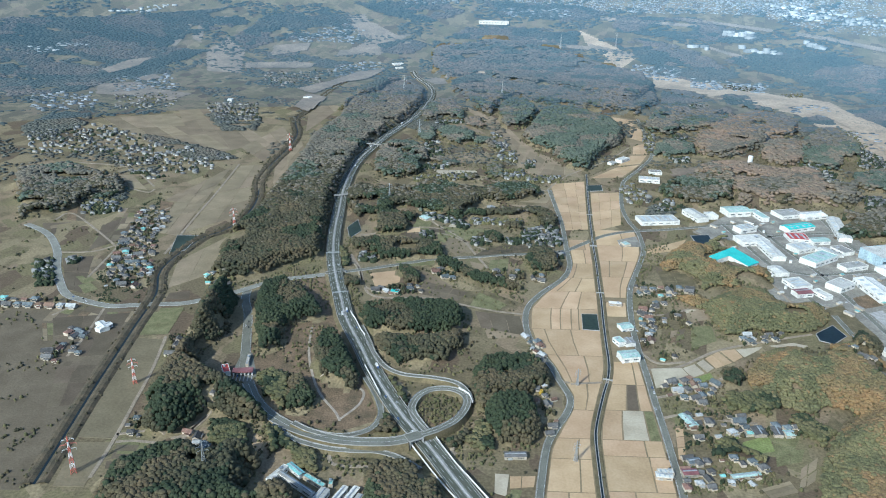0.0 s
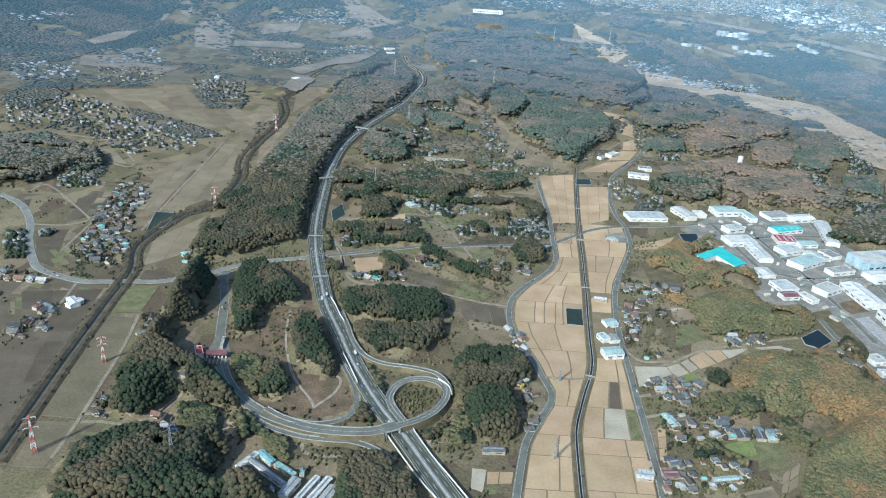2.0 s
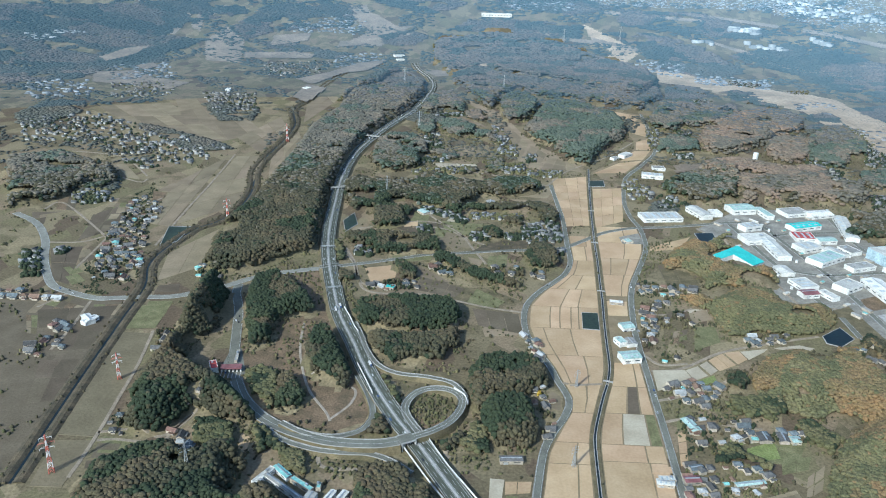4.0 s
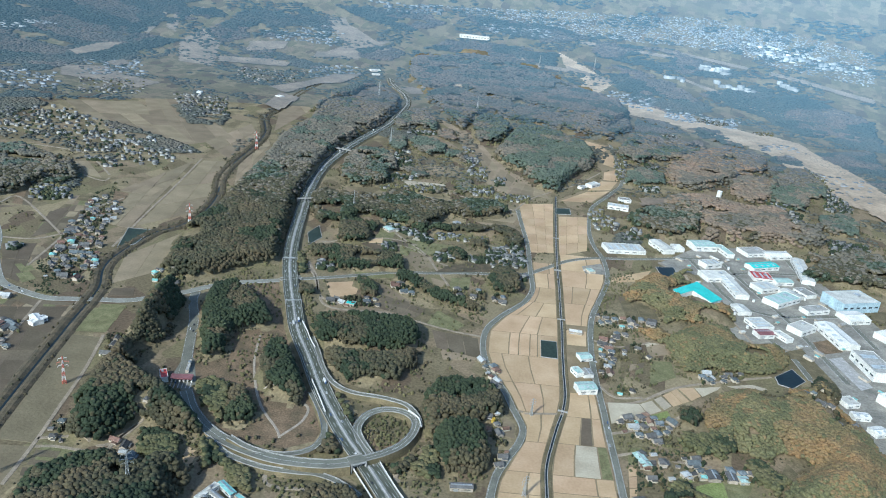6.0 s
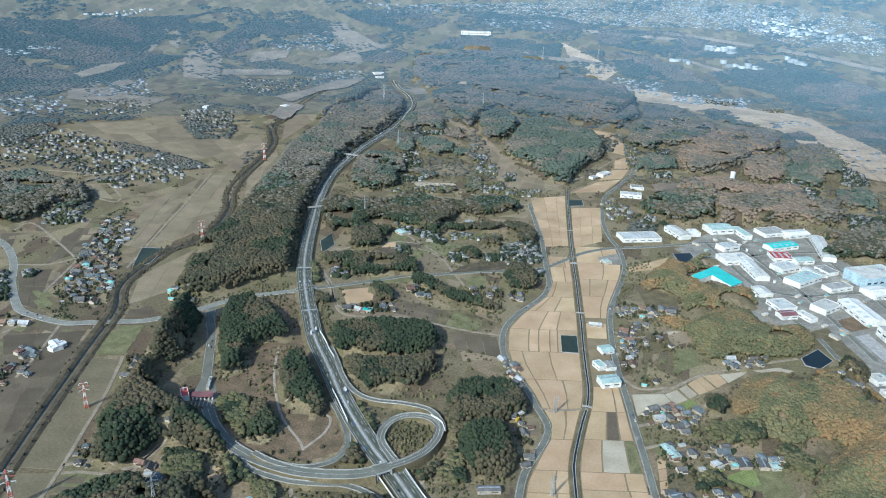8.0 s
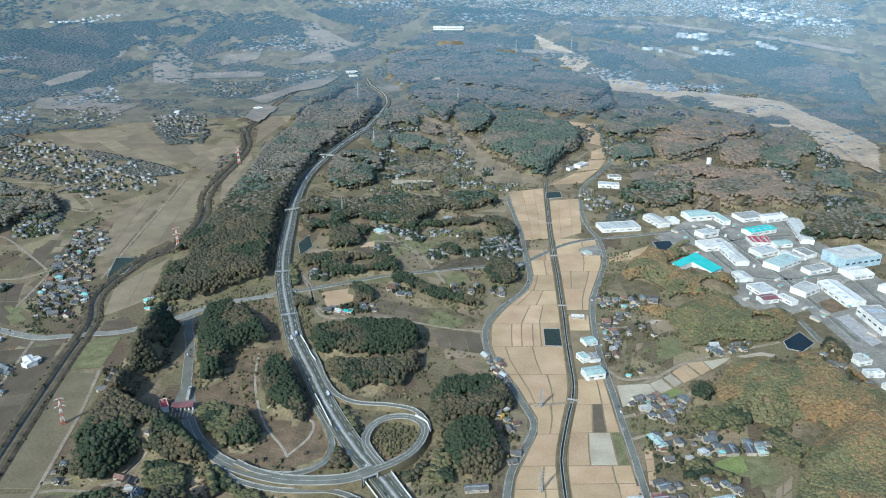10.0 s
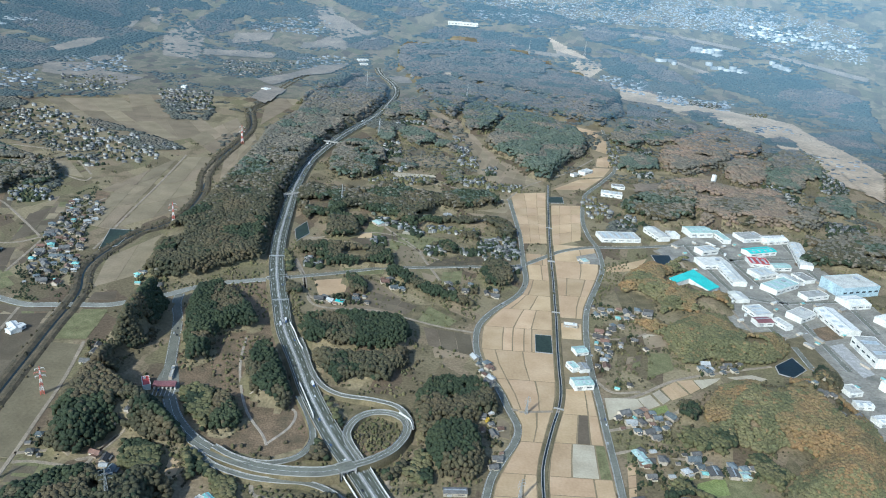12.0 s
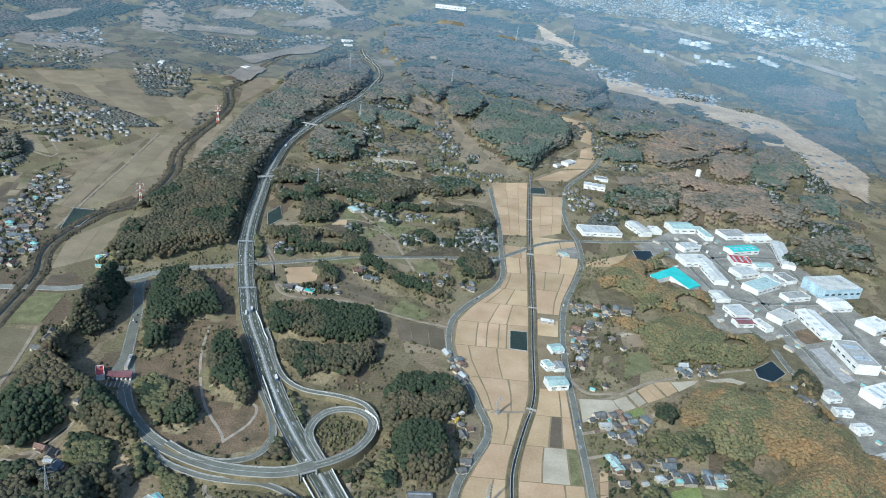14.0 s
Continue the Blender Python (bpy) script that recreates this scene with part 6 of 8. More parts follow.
def grow(name, places, widths, heights, shapes, material, label, category, seed, smooth=False):
    """One object of many crowns standing at the given places."""
    r = np.random.RandomState(seed)
    vs, ts, base = [], [], 0
    which, turn = r.randint(0, len(shapes), len(places)), r.uniform(0, 6.28, len(places))
    for s, (v, t) in enumerate(shapes):
        m = which == s
        if not m.any():
            continue
        c, q = np.cos(turn[m])[:, None], np.sin(turn[m])[:, None]
        sx = widths[m][:, None] * r.uniform(0.8, 1.2, (m.sum(), 1))
        x = (v[None, :, 0] * c - v[None, :, 1] * q) * sx + places[m][:, 0:1]
        y = (v[None, :, 0] * q + v[None, :, 1] * c) * widths[m][:, None] + places[m][:, 1:2]
        z = v[None, :, 2] * heights[m][:, None] + places[m][:, 2:3]
        vs.append(np.stack([x, y, z], -1).reshape(-1, 3))
        ts.append((t[None] + (np.arange(m.sum()) * len(v))[:, None, None] + base).reshape(-1, 3))
        base += m.sum() * len(v)
    if not vs:
        return None
    ob = new(name, big_mesh(name, np.concatenate(vs), np.concatenate(ts), material, smooth))
    return tagged(ob, label, category, kind="stuff")


KEEP_CLEAR = [(exp_line, 15)] + [(spline(p, 8), 7) for p in (TRUNK, LOOP)] + [(canal_line, 6)]


HALL_CLEARING = [(442, 1262), (468, 1226), (512, 1212), (562, 1245), (525, 1340), (452, 1300)]
SPORTS_GROUND = [(-252, 693), (-242, 705), (-225, 695), (-216, 673), (-228, 663), (-242, 669)]


def scatter(poly, step, seed):
    p = np.array(poly)
    (x0, y0), (x1, y1) = p.min(0), p.max(0)
    gx, gy = np.meshgrid(np.arange(x0, x1, step), np.arange(y0, y1, step))
    r = np.random.RandomState(seed)
    gx = (gx + r.uniform(-0.42, 0.42, gx.shape) * step).ravel()
    gy = (gy + r.uniform(-0.42, 0.42, gy.shape) * step).ravel()
    depth = inside_depth(gx, gy, poly)
    m = depth > 0
    gx, gy, depth = gx[m], gy[m], depth[m]
    m = np.array([k > step * (0.25 + 2.4 * noise.noise((a / 32, b / 32, 2.2))) for a, b, k in zip(gx, gy, depth)], bool)
    gx, gy = gx[m], gy[m]
    for village, houses, _, _ in VILLAGES:
        if len(gx) and houses < 30:
            m = inside_depth(gx, gy, village) < 1
            gx, gy = gx[m], gy[m]
    for clearing in (SPORTS_GROUND, HALL_CLEARING):
        if len(gx):
            m = inside_depth(gx, gy, clearing) <= 0
            gx, gy = gx[m], gy[m]
    for line, clear in KEEP_CLEAR:
        if len(gx) == 0:
            break
        d = np.min(np.hypot(gx[:, None] - line[None, ::2, 0], gy[:, None] - line[None, ::2, 1]), 1)
        gx, gy = gx[d > clear], gy[d > clear]
    return gx, gy


KINDS = {   # crowns, material, step, height, label, the other crowns mixed in, their share
    "cedar": (CONES, M_CEDAR, 3.5, 14.0, "dense dark green cedar plantation on a low rise", "bare", 0.30),
    "bare": (DOMES, M_BARETREE, 3.8, 11.5, "brown-grey leafless winter woodland on a hillside", "cedar", 0.16),
    "autumn": (DOMES, M_AUTUMN, 3.3, 8.0, "orange-brown autumn woodland covering a hill", "olive", 0.42),
    "mixed": (DOMES, M_BARETREE, 3.7, 12.5, "mixed brown and dark green woodland on a hillside", "cedar", 0.40),
    "olive": (DOMES, M_OLIVE, 3.3, 8.0, "olive-green and brown woodland on a low hill", "autumn", 0.3),
    "scrub": (DOMES, M_SCRUB, 4.0, 8.0, "olive and dry-brown scrub woodland", "cedar", 0.25),
    "russet": (DOMES, M_RUSSET, 4.3, 9.0, "reddish-brown leafless winter woodland on a hill", "bare", 0.35),
}
EYE_HEIGHT = 540.0


def woods():
    for i, (poly, kind, rise) in enumerate(WOODS):
        p = np.array(poly)
        near, far = float(np.hypot(p[:, 0], p[:, 1]).min()), float(np.hypot(*p.mean(0)))
        r = np.random.RandomState(i)
        tall = KINDS[kind][3]
        if len(p) < 7 or rise < 5:
            tall *= 0.7
        step = KINDS[kind][2] * max(1.0, near / 1150)
        gx, gy = scatter(poly, step, 100 + i)
        d = np.hypot(gx, gy)
        # the far rim of a tall wood stands back by what its crowns hide of the ground behind
        back = 1 + (0.55 * tall + 0.7 * rise * (steeper(poly) - 1)) / EYE_HEIGHT
        keep = inside_depth(gx * back, gy * back, poly) > 0
        # crowns grow wider and fewer with the distance
        grown = np.clip(d / max(near, 1150), 1.0, 2.4)
        keep &= r.uniform(0, 1, len(gx)) < grown ** -1.7
        if kind != "cedar":      # clearings
            gap = np.array([noise.noise((x / 75, y / 60, 8.3)) + 0.3 * noise.noise((x / 20, y / 20, 5.5)) for x, y in zip(gx, gy)])
            keep &= gap > -0.42
        gx, gy, d, grown = gx[keep], gy[keep], d[keep], grown[keep]
        if not len(gx):
            continue
        gz = terrain(gx, gy)
        mix = np.array([noise.noise((x / 85, y / 85, 3.7)) + 0.3 * noise.noise((x / 22, y / 22, 9.1)) for x, y in zip(gx, gy)])
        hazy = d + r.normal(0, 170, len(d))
        swell = np.array([noise.noise((x / 48, y / 48, 6.6)) + 0.5 * noise.noise((x / 17, y / 17, 1.9)) for x, y in zip(gx, gy)])
        other, share = KINDS[kind][5], KINDS[kind][6] + (0.16 if near > 1700 and kind == "bare" else 0)
        odd = (mix > np.quantile(mix, 1 - share)) ^ (r.uniform(0, 1, len(mix)) < 0.05)
        for m, k in ((~odd, kind), (odd, other)):
            for zone in range(3):          # near; middle, crown colours paled for haze; far, haze glow painted in
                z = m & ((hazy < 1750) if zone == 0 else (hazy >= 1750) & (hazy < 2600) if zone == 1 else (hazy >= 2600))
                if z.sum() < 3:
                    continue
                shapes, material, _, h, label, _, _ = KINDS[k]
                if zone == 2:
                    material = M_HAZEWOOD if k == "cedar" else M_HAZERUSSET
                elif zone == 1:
                    material = M_HAZECEDAR if k == "cedar" else M_HAZEBARE if k in ("bare", "mixed", "scrub") else material
                n = z.sum()
                h = min(h, tall) * (1 + 0.22 * swell[z]) * r.uniform(0.88, 1.12, n)
                soft_leaved = k in ("autumn", "olive")
                half = np.minimum(h * 0.34, 2.1 if soft_leaved else 2.3 if k == "scrub" else 3.0) * r.uniform(0.7, 1.4, n)
                ww = step * grown[z] * r.uniform(0.6, 1.05, n) * (1.15 if soft_leaved else 1.1)
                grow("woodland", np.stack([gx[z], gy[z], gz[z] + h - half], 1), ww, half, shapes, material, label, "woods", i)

        # bushes straggling out from the wood's edge
        q = np.roll(p, -1, axis=0)
        n = np.maximum(1, (np.hypot(*(q - p).T) / 3.2).astype(int))
        e = np.concatenate([a + (c - a) * r.uniform(0, 1, (k, 1)) for a, c, k in zip(p, q, n)])
        e = e + r.normal(0, 5.0, e.shape)
        ok = np.array([(int(a // 5), int(c // 5)) not in BUSY and noise.noise((a / 30, c / 30, 4.7)) > -0.05 for a, c in e], bool)
        e = e[ok]
        if len(e) > 3:
            w = r.uniform(1.0, 3.0, len(e)) * max(1.0, far / 1400)
            grow("wood_edge_bushes", np.column_stack([e, terrain(e[:, 0], e[:, 1])]), w, w * r.uniform(0.8, 1.6, len(e)), FAR_SHAPES, (M_SCRUB, M_BARETREE)[i % 2], "brown and olive bushes along the edge of a wood", "bushes", 900 + i)


woods()

# distant woods, in larger clumps
FAR_WOODS = [
    [(-2193, 3550), (-1694, 3803), (-1228, 4068), (-1071, 3910), (-1330, 3684), (-1371, 3507), (-1171, 3516), (-1227, 3382), (-1408, 3113), (-1406, 2735), (-1605, 2591)],
    [(-1122, 3697), (-1042, 4018), (-724, 4174), (-584, 4039), (-580, 3828), (-768, 3799), (-951, 3654), (-1026, 3543)],
    [(-1027, 3458), (-859, 3599), (-603, 3482), (-499, 3471), (-580, 3355), (-781, 3372), (-927, 3364)],
    [(-431, 3746), (-278, 3856), (-174, 3772), (-258, 3629), (-389, 3619)], [(-110, 3864), (-3, 4027), (287, 4035), (573, 3991), (555, 3814), (439, 3733), (141, 3873)],
    [(675, 3890), (894, 3863), (1078, 3695), (1154, 3479), (1177, 3297), (965, 3224), (838, 3415), (795, 3601)],
    [(1172, 3545), (1467, 3669), (1673, 3525), (1844, 3252), (1710, 2838), (1559, 2968), (1425, 3072), (1382, 3264), (1259, 3408)],
    [(767, 4162), (1163, 4088), (1457, 3811), (1351, 3724), (1053, 3830), (741, 3965)], [(-620, 4277), (-137, 4364), (-8, 4215), (-180, 4074), (-452, 4149)],
    [(1309, 2699), (1663, 2878), (1410, 2230), (1321, 2321), (1276, 2494)], [(49, 4381), (602, 4309), (768, 4176), (524, 4094), (172, 4200)],
    [(-847, 2401), (-814, 2440), (-654, 2353), (-629, 2201), (-720, 2172)], [(-1335, 2188), (-1316, 2370), (-1210, 2372), (-1152, 2218), (-1182, 2056), (-1261, 2059)],
    [(-945, 2123), (-825, 2062), (-663, 1948), (-584, 1883), (-688, 1849), (-845, 1958)], [(-1512, 3247), (-1367, 3361), (-1253, 3186), (-1307, 2980), (-1446, 3044)],
    [(577, 1890), (679, 1992), (767, 1935), (724, 1852), (587, 1821)], [(-882, 1569), (-822, 1649), (-744, 1560), (-758, 1486), (-835, 1499)],
    [(744, 2980), (866, 3023), (932, 2863), (804, 2781), (679, 2779)], [(980, 2952), (1100, 2982), (1086, 2814), (969, 2776)],
    [(-264, 2347), (-183, 2440), (-91, 2435), (-48, 2267), (-152, 2273)], [(275, 2924), (443, 2873), (547, 2735), (435, 2660), (301, 2721)],
    [(1134, 2563), (1273, 2662), (1202, 2371), (1089, 2274), (1041, 2328)],
    [(-1949, 3365), (-2088, 3275), (-1724, 2659), (-1597, 2715)], [(410, 1578), (471, 1628), (496, 1577), (449, 1533), (398, 1523)],
]
fx, fy, fw = [], [], []
for i, poly in enumerate(FAR_WOODS):
    far = float(np.hypot(*np.array(poly).mean(0)))
    step = max(6.5, far / 330)
    gx, gy = scatter(poly, step, 300 + i)
    fx.append(gx), fy.append(gy), fw.append(np.full(len(gx), step))
fx, fy, fw = np.concatenate(fx), np.concatenate(fy), np.concatenate(fw)
near_ = np.hypot(fx, fy) < 4800
near_ &= np.array([noise.noise((a / 170, c / 110, 12.4)) + 0.5 * noise.noise((a / 45, c / 40, 3.1)) > -0.42 for a, c in zip(fx, fy)], bool)
fx, fy, fw = fx[near_], fy[near_], fw[near_]
r_ = np.random.RandomState(5)
tone_ = np.array([noise.noise((a / 260, c / 180, 7.7)) + 0.4 * noise.noise((a / 50, c / 50, 1.7)) for a, c in zip(fx, fy)]) > 0.08
# nearer clumps carry haze in their base colour, farther ones as glow
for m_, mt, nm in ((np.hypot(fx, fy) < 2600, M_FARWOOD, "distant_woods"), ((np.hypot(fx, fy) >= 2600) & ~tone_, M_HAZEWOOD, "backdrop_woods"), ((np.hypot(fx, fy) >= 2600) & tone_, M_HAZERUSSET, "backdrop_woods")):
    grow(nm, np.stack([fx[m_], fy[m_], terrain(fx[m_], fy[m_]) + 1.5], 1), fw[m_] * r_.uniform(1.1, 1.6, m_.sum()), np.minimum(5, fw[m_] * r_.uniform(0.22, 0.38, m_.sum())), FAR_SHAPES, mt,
         "winter woods on the distant hills, greyed with painted haze", "woods", 5, True)


def far_cover():
    """Hedges, copses and belts of trees all over the outlying country."""
    r = np.random.RandomState(8)
    n = 60000
    a, d = r.uniform(-0.78, 0.78, n), 1500 + 3300 * r.uniform(0, 1, n) ** 0.8
    x, y = d * np.sin(a), d * np.cos(a)
    m = np.array([noise.noise((p / 240, q / 150, 1.3)) + 0.5 * noise.noise((p / 70, q / 50, 4.4)) for p, q in zip(x, y)])
    keep = (m > 0.13) & (d > 1900)
    for poly in CLEARINGS:
        keep &= inside_depth(x, y, poly) <= 0
    x, y, d = x[keep], y[keep], d[keep]
    w = np.maximum(4.0, d / 430) * r.uniform(0.6, 1.25, len(x))
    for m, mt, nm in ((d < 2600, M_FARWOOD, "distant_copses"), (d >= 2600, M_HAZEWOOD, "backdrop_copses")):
        grow(nm, np.stack([x[m], y[m], terrain(x[m], y[m]) + 1], 1), w[m] * 1.5, np.minimum(4.5, w[m] * r.uniform(0.3, 0.5, m.sum())), FAR_SHAPES, mt, "scattered copses and hedges on far farmland, greyed with painted haze", "woods", 9, True)


CLEARINGS = [[(94, 2557), (149, 2487), (269, 1945), (306, 1827), (429, 2029), (560, 2410), (530, 2010), (434, 1833), (333, 1429), (183, 1401), (199, 1733), (156, 1927)], [(-1095, 2743), (-1016, 2838), (-546, 2071), (-456, 1453), (-543, 1293), (-624, 1337), (-709, 1654)],
             [(-1154, 2328), (-957, 2417), (-643, 1979), (-823, 1940)], [(-411, 1499), (-498, 1706), (-505, 1910), (-522, 2441), (-489, 2832), (-391, 2734), (-458, 2180)], [(732, 3533), (938, 3310), (1166, 3114), (1313, 2907), (1298, 2627), (1275, 2336), (1333, 2151), (1226, 1956), (1126, 2062), (1135, 2339), (1152, 2609), (1032, 2777), (875, 2970), (705, 3118)],
             [(461, 1437), (599, 1580), (814, 1608), (803, 1484), (830, 1270), (811, 1098), (634, 799), (587, 843), (576, 1102), (508, 1366)], [(-164, 2429), (-142, 2667), (-121, 2834), (-142, 3005), (-223, 3199), (-273, 3503), (-188, 3776), (-143, 3707), (-213, 3564), (-203, 3321), (-106, 2957), (-98, 2788), (-131, 2483), (-231, 2076), (-272, 1586), (-296, 1581), (-285, 1912)]]
far_cover()


def brush():
    """Bushes along the river and on the banks."""
    r = np.random.RandomState(11)
    pts = []
    for x, y in river_line:
        for _ in range(4 if y > 1060 else 1):
            o = r.choice([-1, 1]) * r.uniform(4, 16)
            pts.append((x + o + r.uniform(-4, 4), y + r.uniform(-5, 5)))
    p = np.array(pts)
    grow("river_brush", np.column_stack([p, np.full(len(p), 0.6)]), r.uniform(1.2, 2.8, len(p)), r.uniform(1.5, 4, len(p)), LUMPS, M_BARETREE, "brown brush along the river banks", "bushes", 12)
    pts = []
    for poly, n in BRUSHY:
        gx, gy = scatter(poly, n, 60 + int(n))
        keep = np.array([noise.noise((a / 25, b / 25, 0)) > -0.28 for a, b in zip(gx, gy)], bool)
        pts.append(np.column_stack([gx, gy])[keep])
    p = np.concatenate(pts)
    grow("bank_bushes", np.column_stack([p, terrain(p[:, 0], p[:, 1])]), r.uniform(1.0, 2.9, len(p)), r.uniform(1, 4.5, len(p)), LUMPS, M_SCRUB, "olive and brown bushes on rough banks", "bushes", 13)


def hedges():
    """Bushes, hedges and small trees over the open ground between plots, houses and roads."""
    r = np.random.RandomState(71)
    n = 56000
    x, y = r.uniform(-900, 1100, n), r.uniform(520, 2150, n)
    free = np.array([(int(a // 5), int(b // 5)) not in BUSY for a, b in zip(x, y)], bool)
    x, y = x[free], y[free]
    m = np.array([noise.noise((p / 60, q / 45, 6.1)) + 0.6 * noise.noise((p / 17, q / 17, 2.9)) for p, q in zip(x, y)])
    thick = m > np.where(x < -400, 0.32, 0.12)
    for keep, mats, lab in ((thick & (r.uniform(0, 1, len(x)) < 0.72), (M_SCRUB, M_BARETREE), "olive and brown hedges and bushes between plots"),):
        for k, mt in enumerate(mats):
            mm = keep & (np.arange(len(x)) % 2 == k)
            w = r.uniform(1.0, 3.2, mm.sum())
            grow("hedge_bushes", np.stack([x[mm], y[mm], terrain(x[mm], y[mm]) - 0.1], 1), w, w * r.uniform(0.9, 1.9, mm.sum()), FAR_SHAPES, mt, lab, "bushes", 72 + k)


hedges()
BRUSHY = [([(-51, 723), (-56, 762), (-49, 788), (-34, 801), (-15, 801), (-1, 791), (3, 773), (-7, 750), (-26, 731)], 5), ([(-120, 935), (-87, 862), (-50, 853), (2, 846), (9, 863), (-14, 874), (-52, 878)], 7), ([(-261, 961), (-217, 985), (-188, 1001), (-172, 952), (-196, 960), (-212, 922), (-209, 878), (-208, 810), (-213, 747), (-211, 779), (-227, 834)], 9),
          ([(12, 775), (22, 743), (33, 693), (57, 649), (9, 645), (-31, 706), (-14, 739)], 7), ([(-427, 1113), (-361, 1135), (-254, 1225), (-243, 1171), (-339, 1123), (-410, 1063)], 7), ([(-305, 1133), (-246, 1161), (-212, 1063), (-198, 991), (-221, 1043), (-268, 1096)], 8), ([(-296, 799), (-280, 811), (-254, 766), (-228, 731), (-201, 703), (-227, 685), (-254, 713)], 6),
          ([(-220, 706), (-190, 687), (-149, 667), (-88, 662), (-62, 646), (-83, 627), (-145, 647), (-198, 669)], 7), ([(299, 1044), (378, 1113), (365, 968), (288, 912)], 11), ([(264, 804), (359, 840), (369, 781), (293, 730), (253, 726)], 9), ([(-149, 1384), (50, 1471), (183, 1401), (112, 1302), (-74, 1269)], 14),
          ([(-232, 1353), (-166, 1341), (-208, 1272), (-208, 1195), (-229, 1268)], 6), ([(-204, 1172), (-183, 1153), (-157, 1072), (-160, 1014), (-182, 1068)], 5), ([(-70, 1219), (102, 1112), (90, 1032), (-60, 1087)], 15), ([(-243, 1923), (72, 2341), (170, 1920), (-30, 1748), (-223, 1773)], 16), ([(351, 1344), (402, 1382), (394, 1298), (334, 1214), (301, 1142), (304, 1186)], 7)]
brush()

# ---- single trees ----


def make_tree(name, h, w, material, shapes, label):
    root = thing(name, label, "tree", "yard trees")
    bm = bmesh.new()
    bmesh.ops.create_cone(bm, segments=6, radius1=w * 0.09, radius2=w * 0.04, depth=h * 0.55, cap_ends=True, matrix=Matrix.Translation((0, 0, h * 0.27)))
    for k in range(4):
        a = k * 1.7
        beam(bm, (0, 0, h * 0.35), (w * 0.35 * math.cos(a), w * 0.35 * math.sin(a), h * 0.62), w * 0.05)
    part("trunk", bm, M_TRUNK, root)
    r = np.random.RandomState(int(h * 10))
    vs, ts, base = [], [], 0
    for k in range(14):
        v, t = shapes[k % len(shapes)]
        a, q, up = k * 2.4, w * 0.36 * math.sqrt(r.uniform(0.05, 1)), r.uniform(0.22, 0.72)
        s = w * r.uniform(0.16, 0.27)
        vs.append(v * (s, s, s * 1.25) + (q * math.cos(a), q * math.sin(a), h * up))
        ts.append(t + base)
        base += len(v)
    part("crown", big_mesh("crown", np.concatenate(vs), np.concatenate(ts), material), material, root)
    return root


TREES = [make_tree("broadleaf_tree", 8, 7, M_BARETREE, DOMES, "brown leafless broadleaf tree beside houses"), make_tree("evergreen_tree", 9, 6, M_CEDAR, DOMES, "dark evergreen tree in a farmyard"),
         make_tree("garden_tree", 6, 5, M_SCRUB, DOMES, "olive-green rounded garden tree")]
M_GINKGO = mat("yellow_ginkgo_leaves", (0.40, 0.275, 0.045), size=3, fine=0.8, per="island", spread=0.25)
gk = make_tree("ginkgo_tree", 11, 7.5, M_GINKGO, DOMES, "bright yellow ginkgo tree at the wood's edge")
gk.matrix_world = Matrix.Translation((*(105, 807), 0))

# ---- houses ----


def gable(bm, cx, cy, z, lx, ly, rise, over=0.6, thick=0.28):
    """A pitched roof slab pair over a lx by ly plan, ridge along x."""
    hx, hy = lx / 2 + over, ly / 2 + over
    drop = rise * over / (ly / 2)
    prof = [(-hy, z - drop), (0, z + rise), (hy, z - drop), (hy, z - drop - thick), (0, z + rise - thick), (-hy, z - drop - thick)]
    ring = [[bm.verts.new((cx + s * hx, cy + y, h)) for y, h in prof] for s in (-1, 1)]
    for i in range(6):
        j = (i + 1) % 6
        bm.faces.new((ring[0][i], ring[0][j], ring[1][j], ring[1][i]))
    bm.faces.new(ring[0][::-1]), bm.faces.new(ring[1])
    bmesh.ops.recalc_face_normals(bm, faces=bm.faces)


def hipped(bm, cx, cy, z, lx, ly, rise, over=0.7):
    hx, hy, rx = lx / 2 + over, ly / 2 + over, max(0.4, lx / 2 - ly / 2)
    b = [bm.verts.new((cx + sx * hx, cy + sy * hy, z - 0.15)) for sx, sy in ((-1, -1), (1, -1), (1, 1), (-1, 1))]
    u = [bm.verts.new((cx + sx * hx, cy + sy * hy, z - 0.4)) for sx, sy in ((-1, -1), (1, -1), (1, 1), (-1, 1))]
    r0, r1 = bm.verts.new((cx - rx, cy, z + rise)), bm.verts.new((cx + rx, cy, z + rise))
    for f in ((b[0], b[1], r1, r0), (b[1], b[2], r1), (b[2], b[3], r0, r1), (b[3], b[0], r0), tuple(u[::-1])):
        bm.faces.new(f)
    for i in range(4):
        bm.faces.new((u[i], u[(i + 1) % 4], b[(i + 1) % 4], b[i]))


def walls_with_gable(bm, lx, ly, h, rise):
    prof = [(-ly / 2, 0), (ly / 2, 0), (ly / 2, h), (0, h + rise - 0.3), (-ly / 2, h)]
    ring = [[bm.verts.new((s * lx / 2, y, z)) for y, z in prof] for s in (-1, 1)]
    for i in range(5):
        j = (i + 1) % 5
        bm.faces.new((ring[0][i], ring[0][j], ring[1][j], ring[1][i]))
    bm.faces.new(ring[0][::-1]), bm.faces.new(ring[1])
    bmesh.ops.recalc_face_normals(bm, faces=bm.faces)


HOUSE_WORDS = {"slate": "grey-tiled", "blue": "blue-grey-tiled", "brown": "brown-tiled", "silver": "pale sheet-roofed", "teal": "teal-roofed", "red": "red-roofed"}


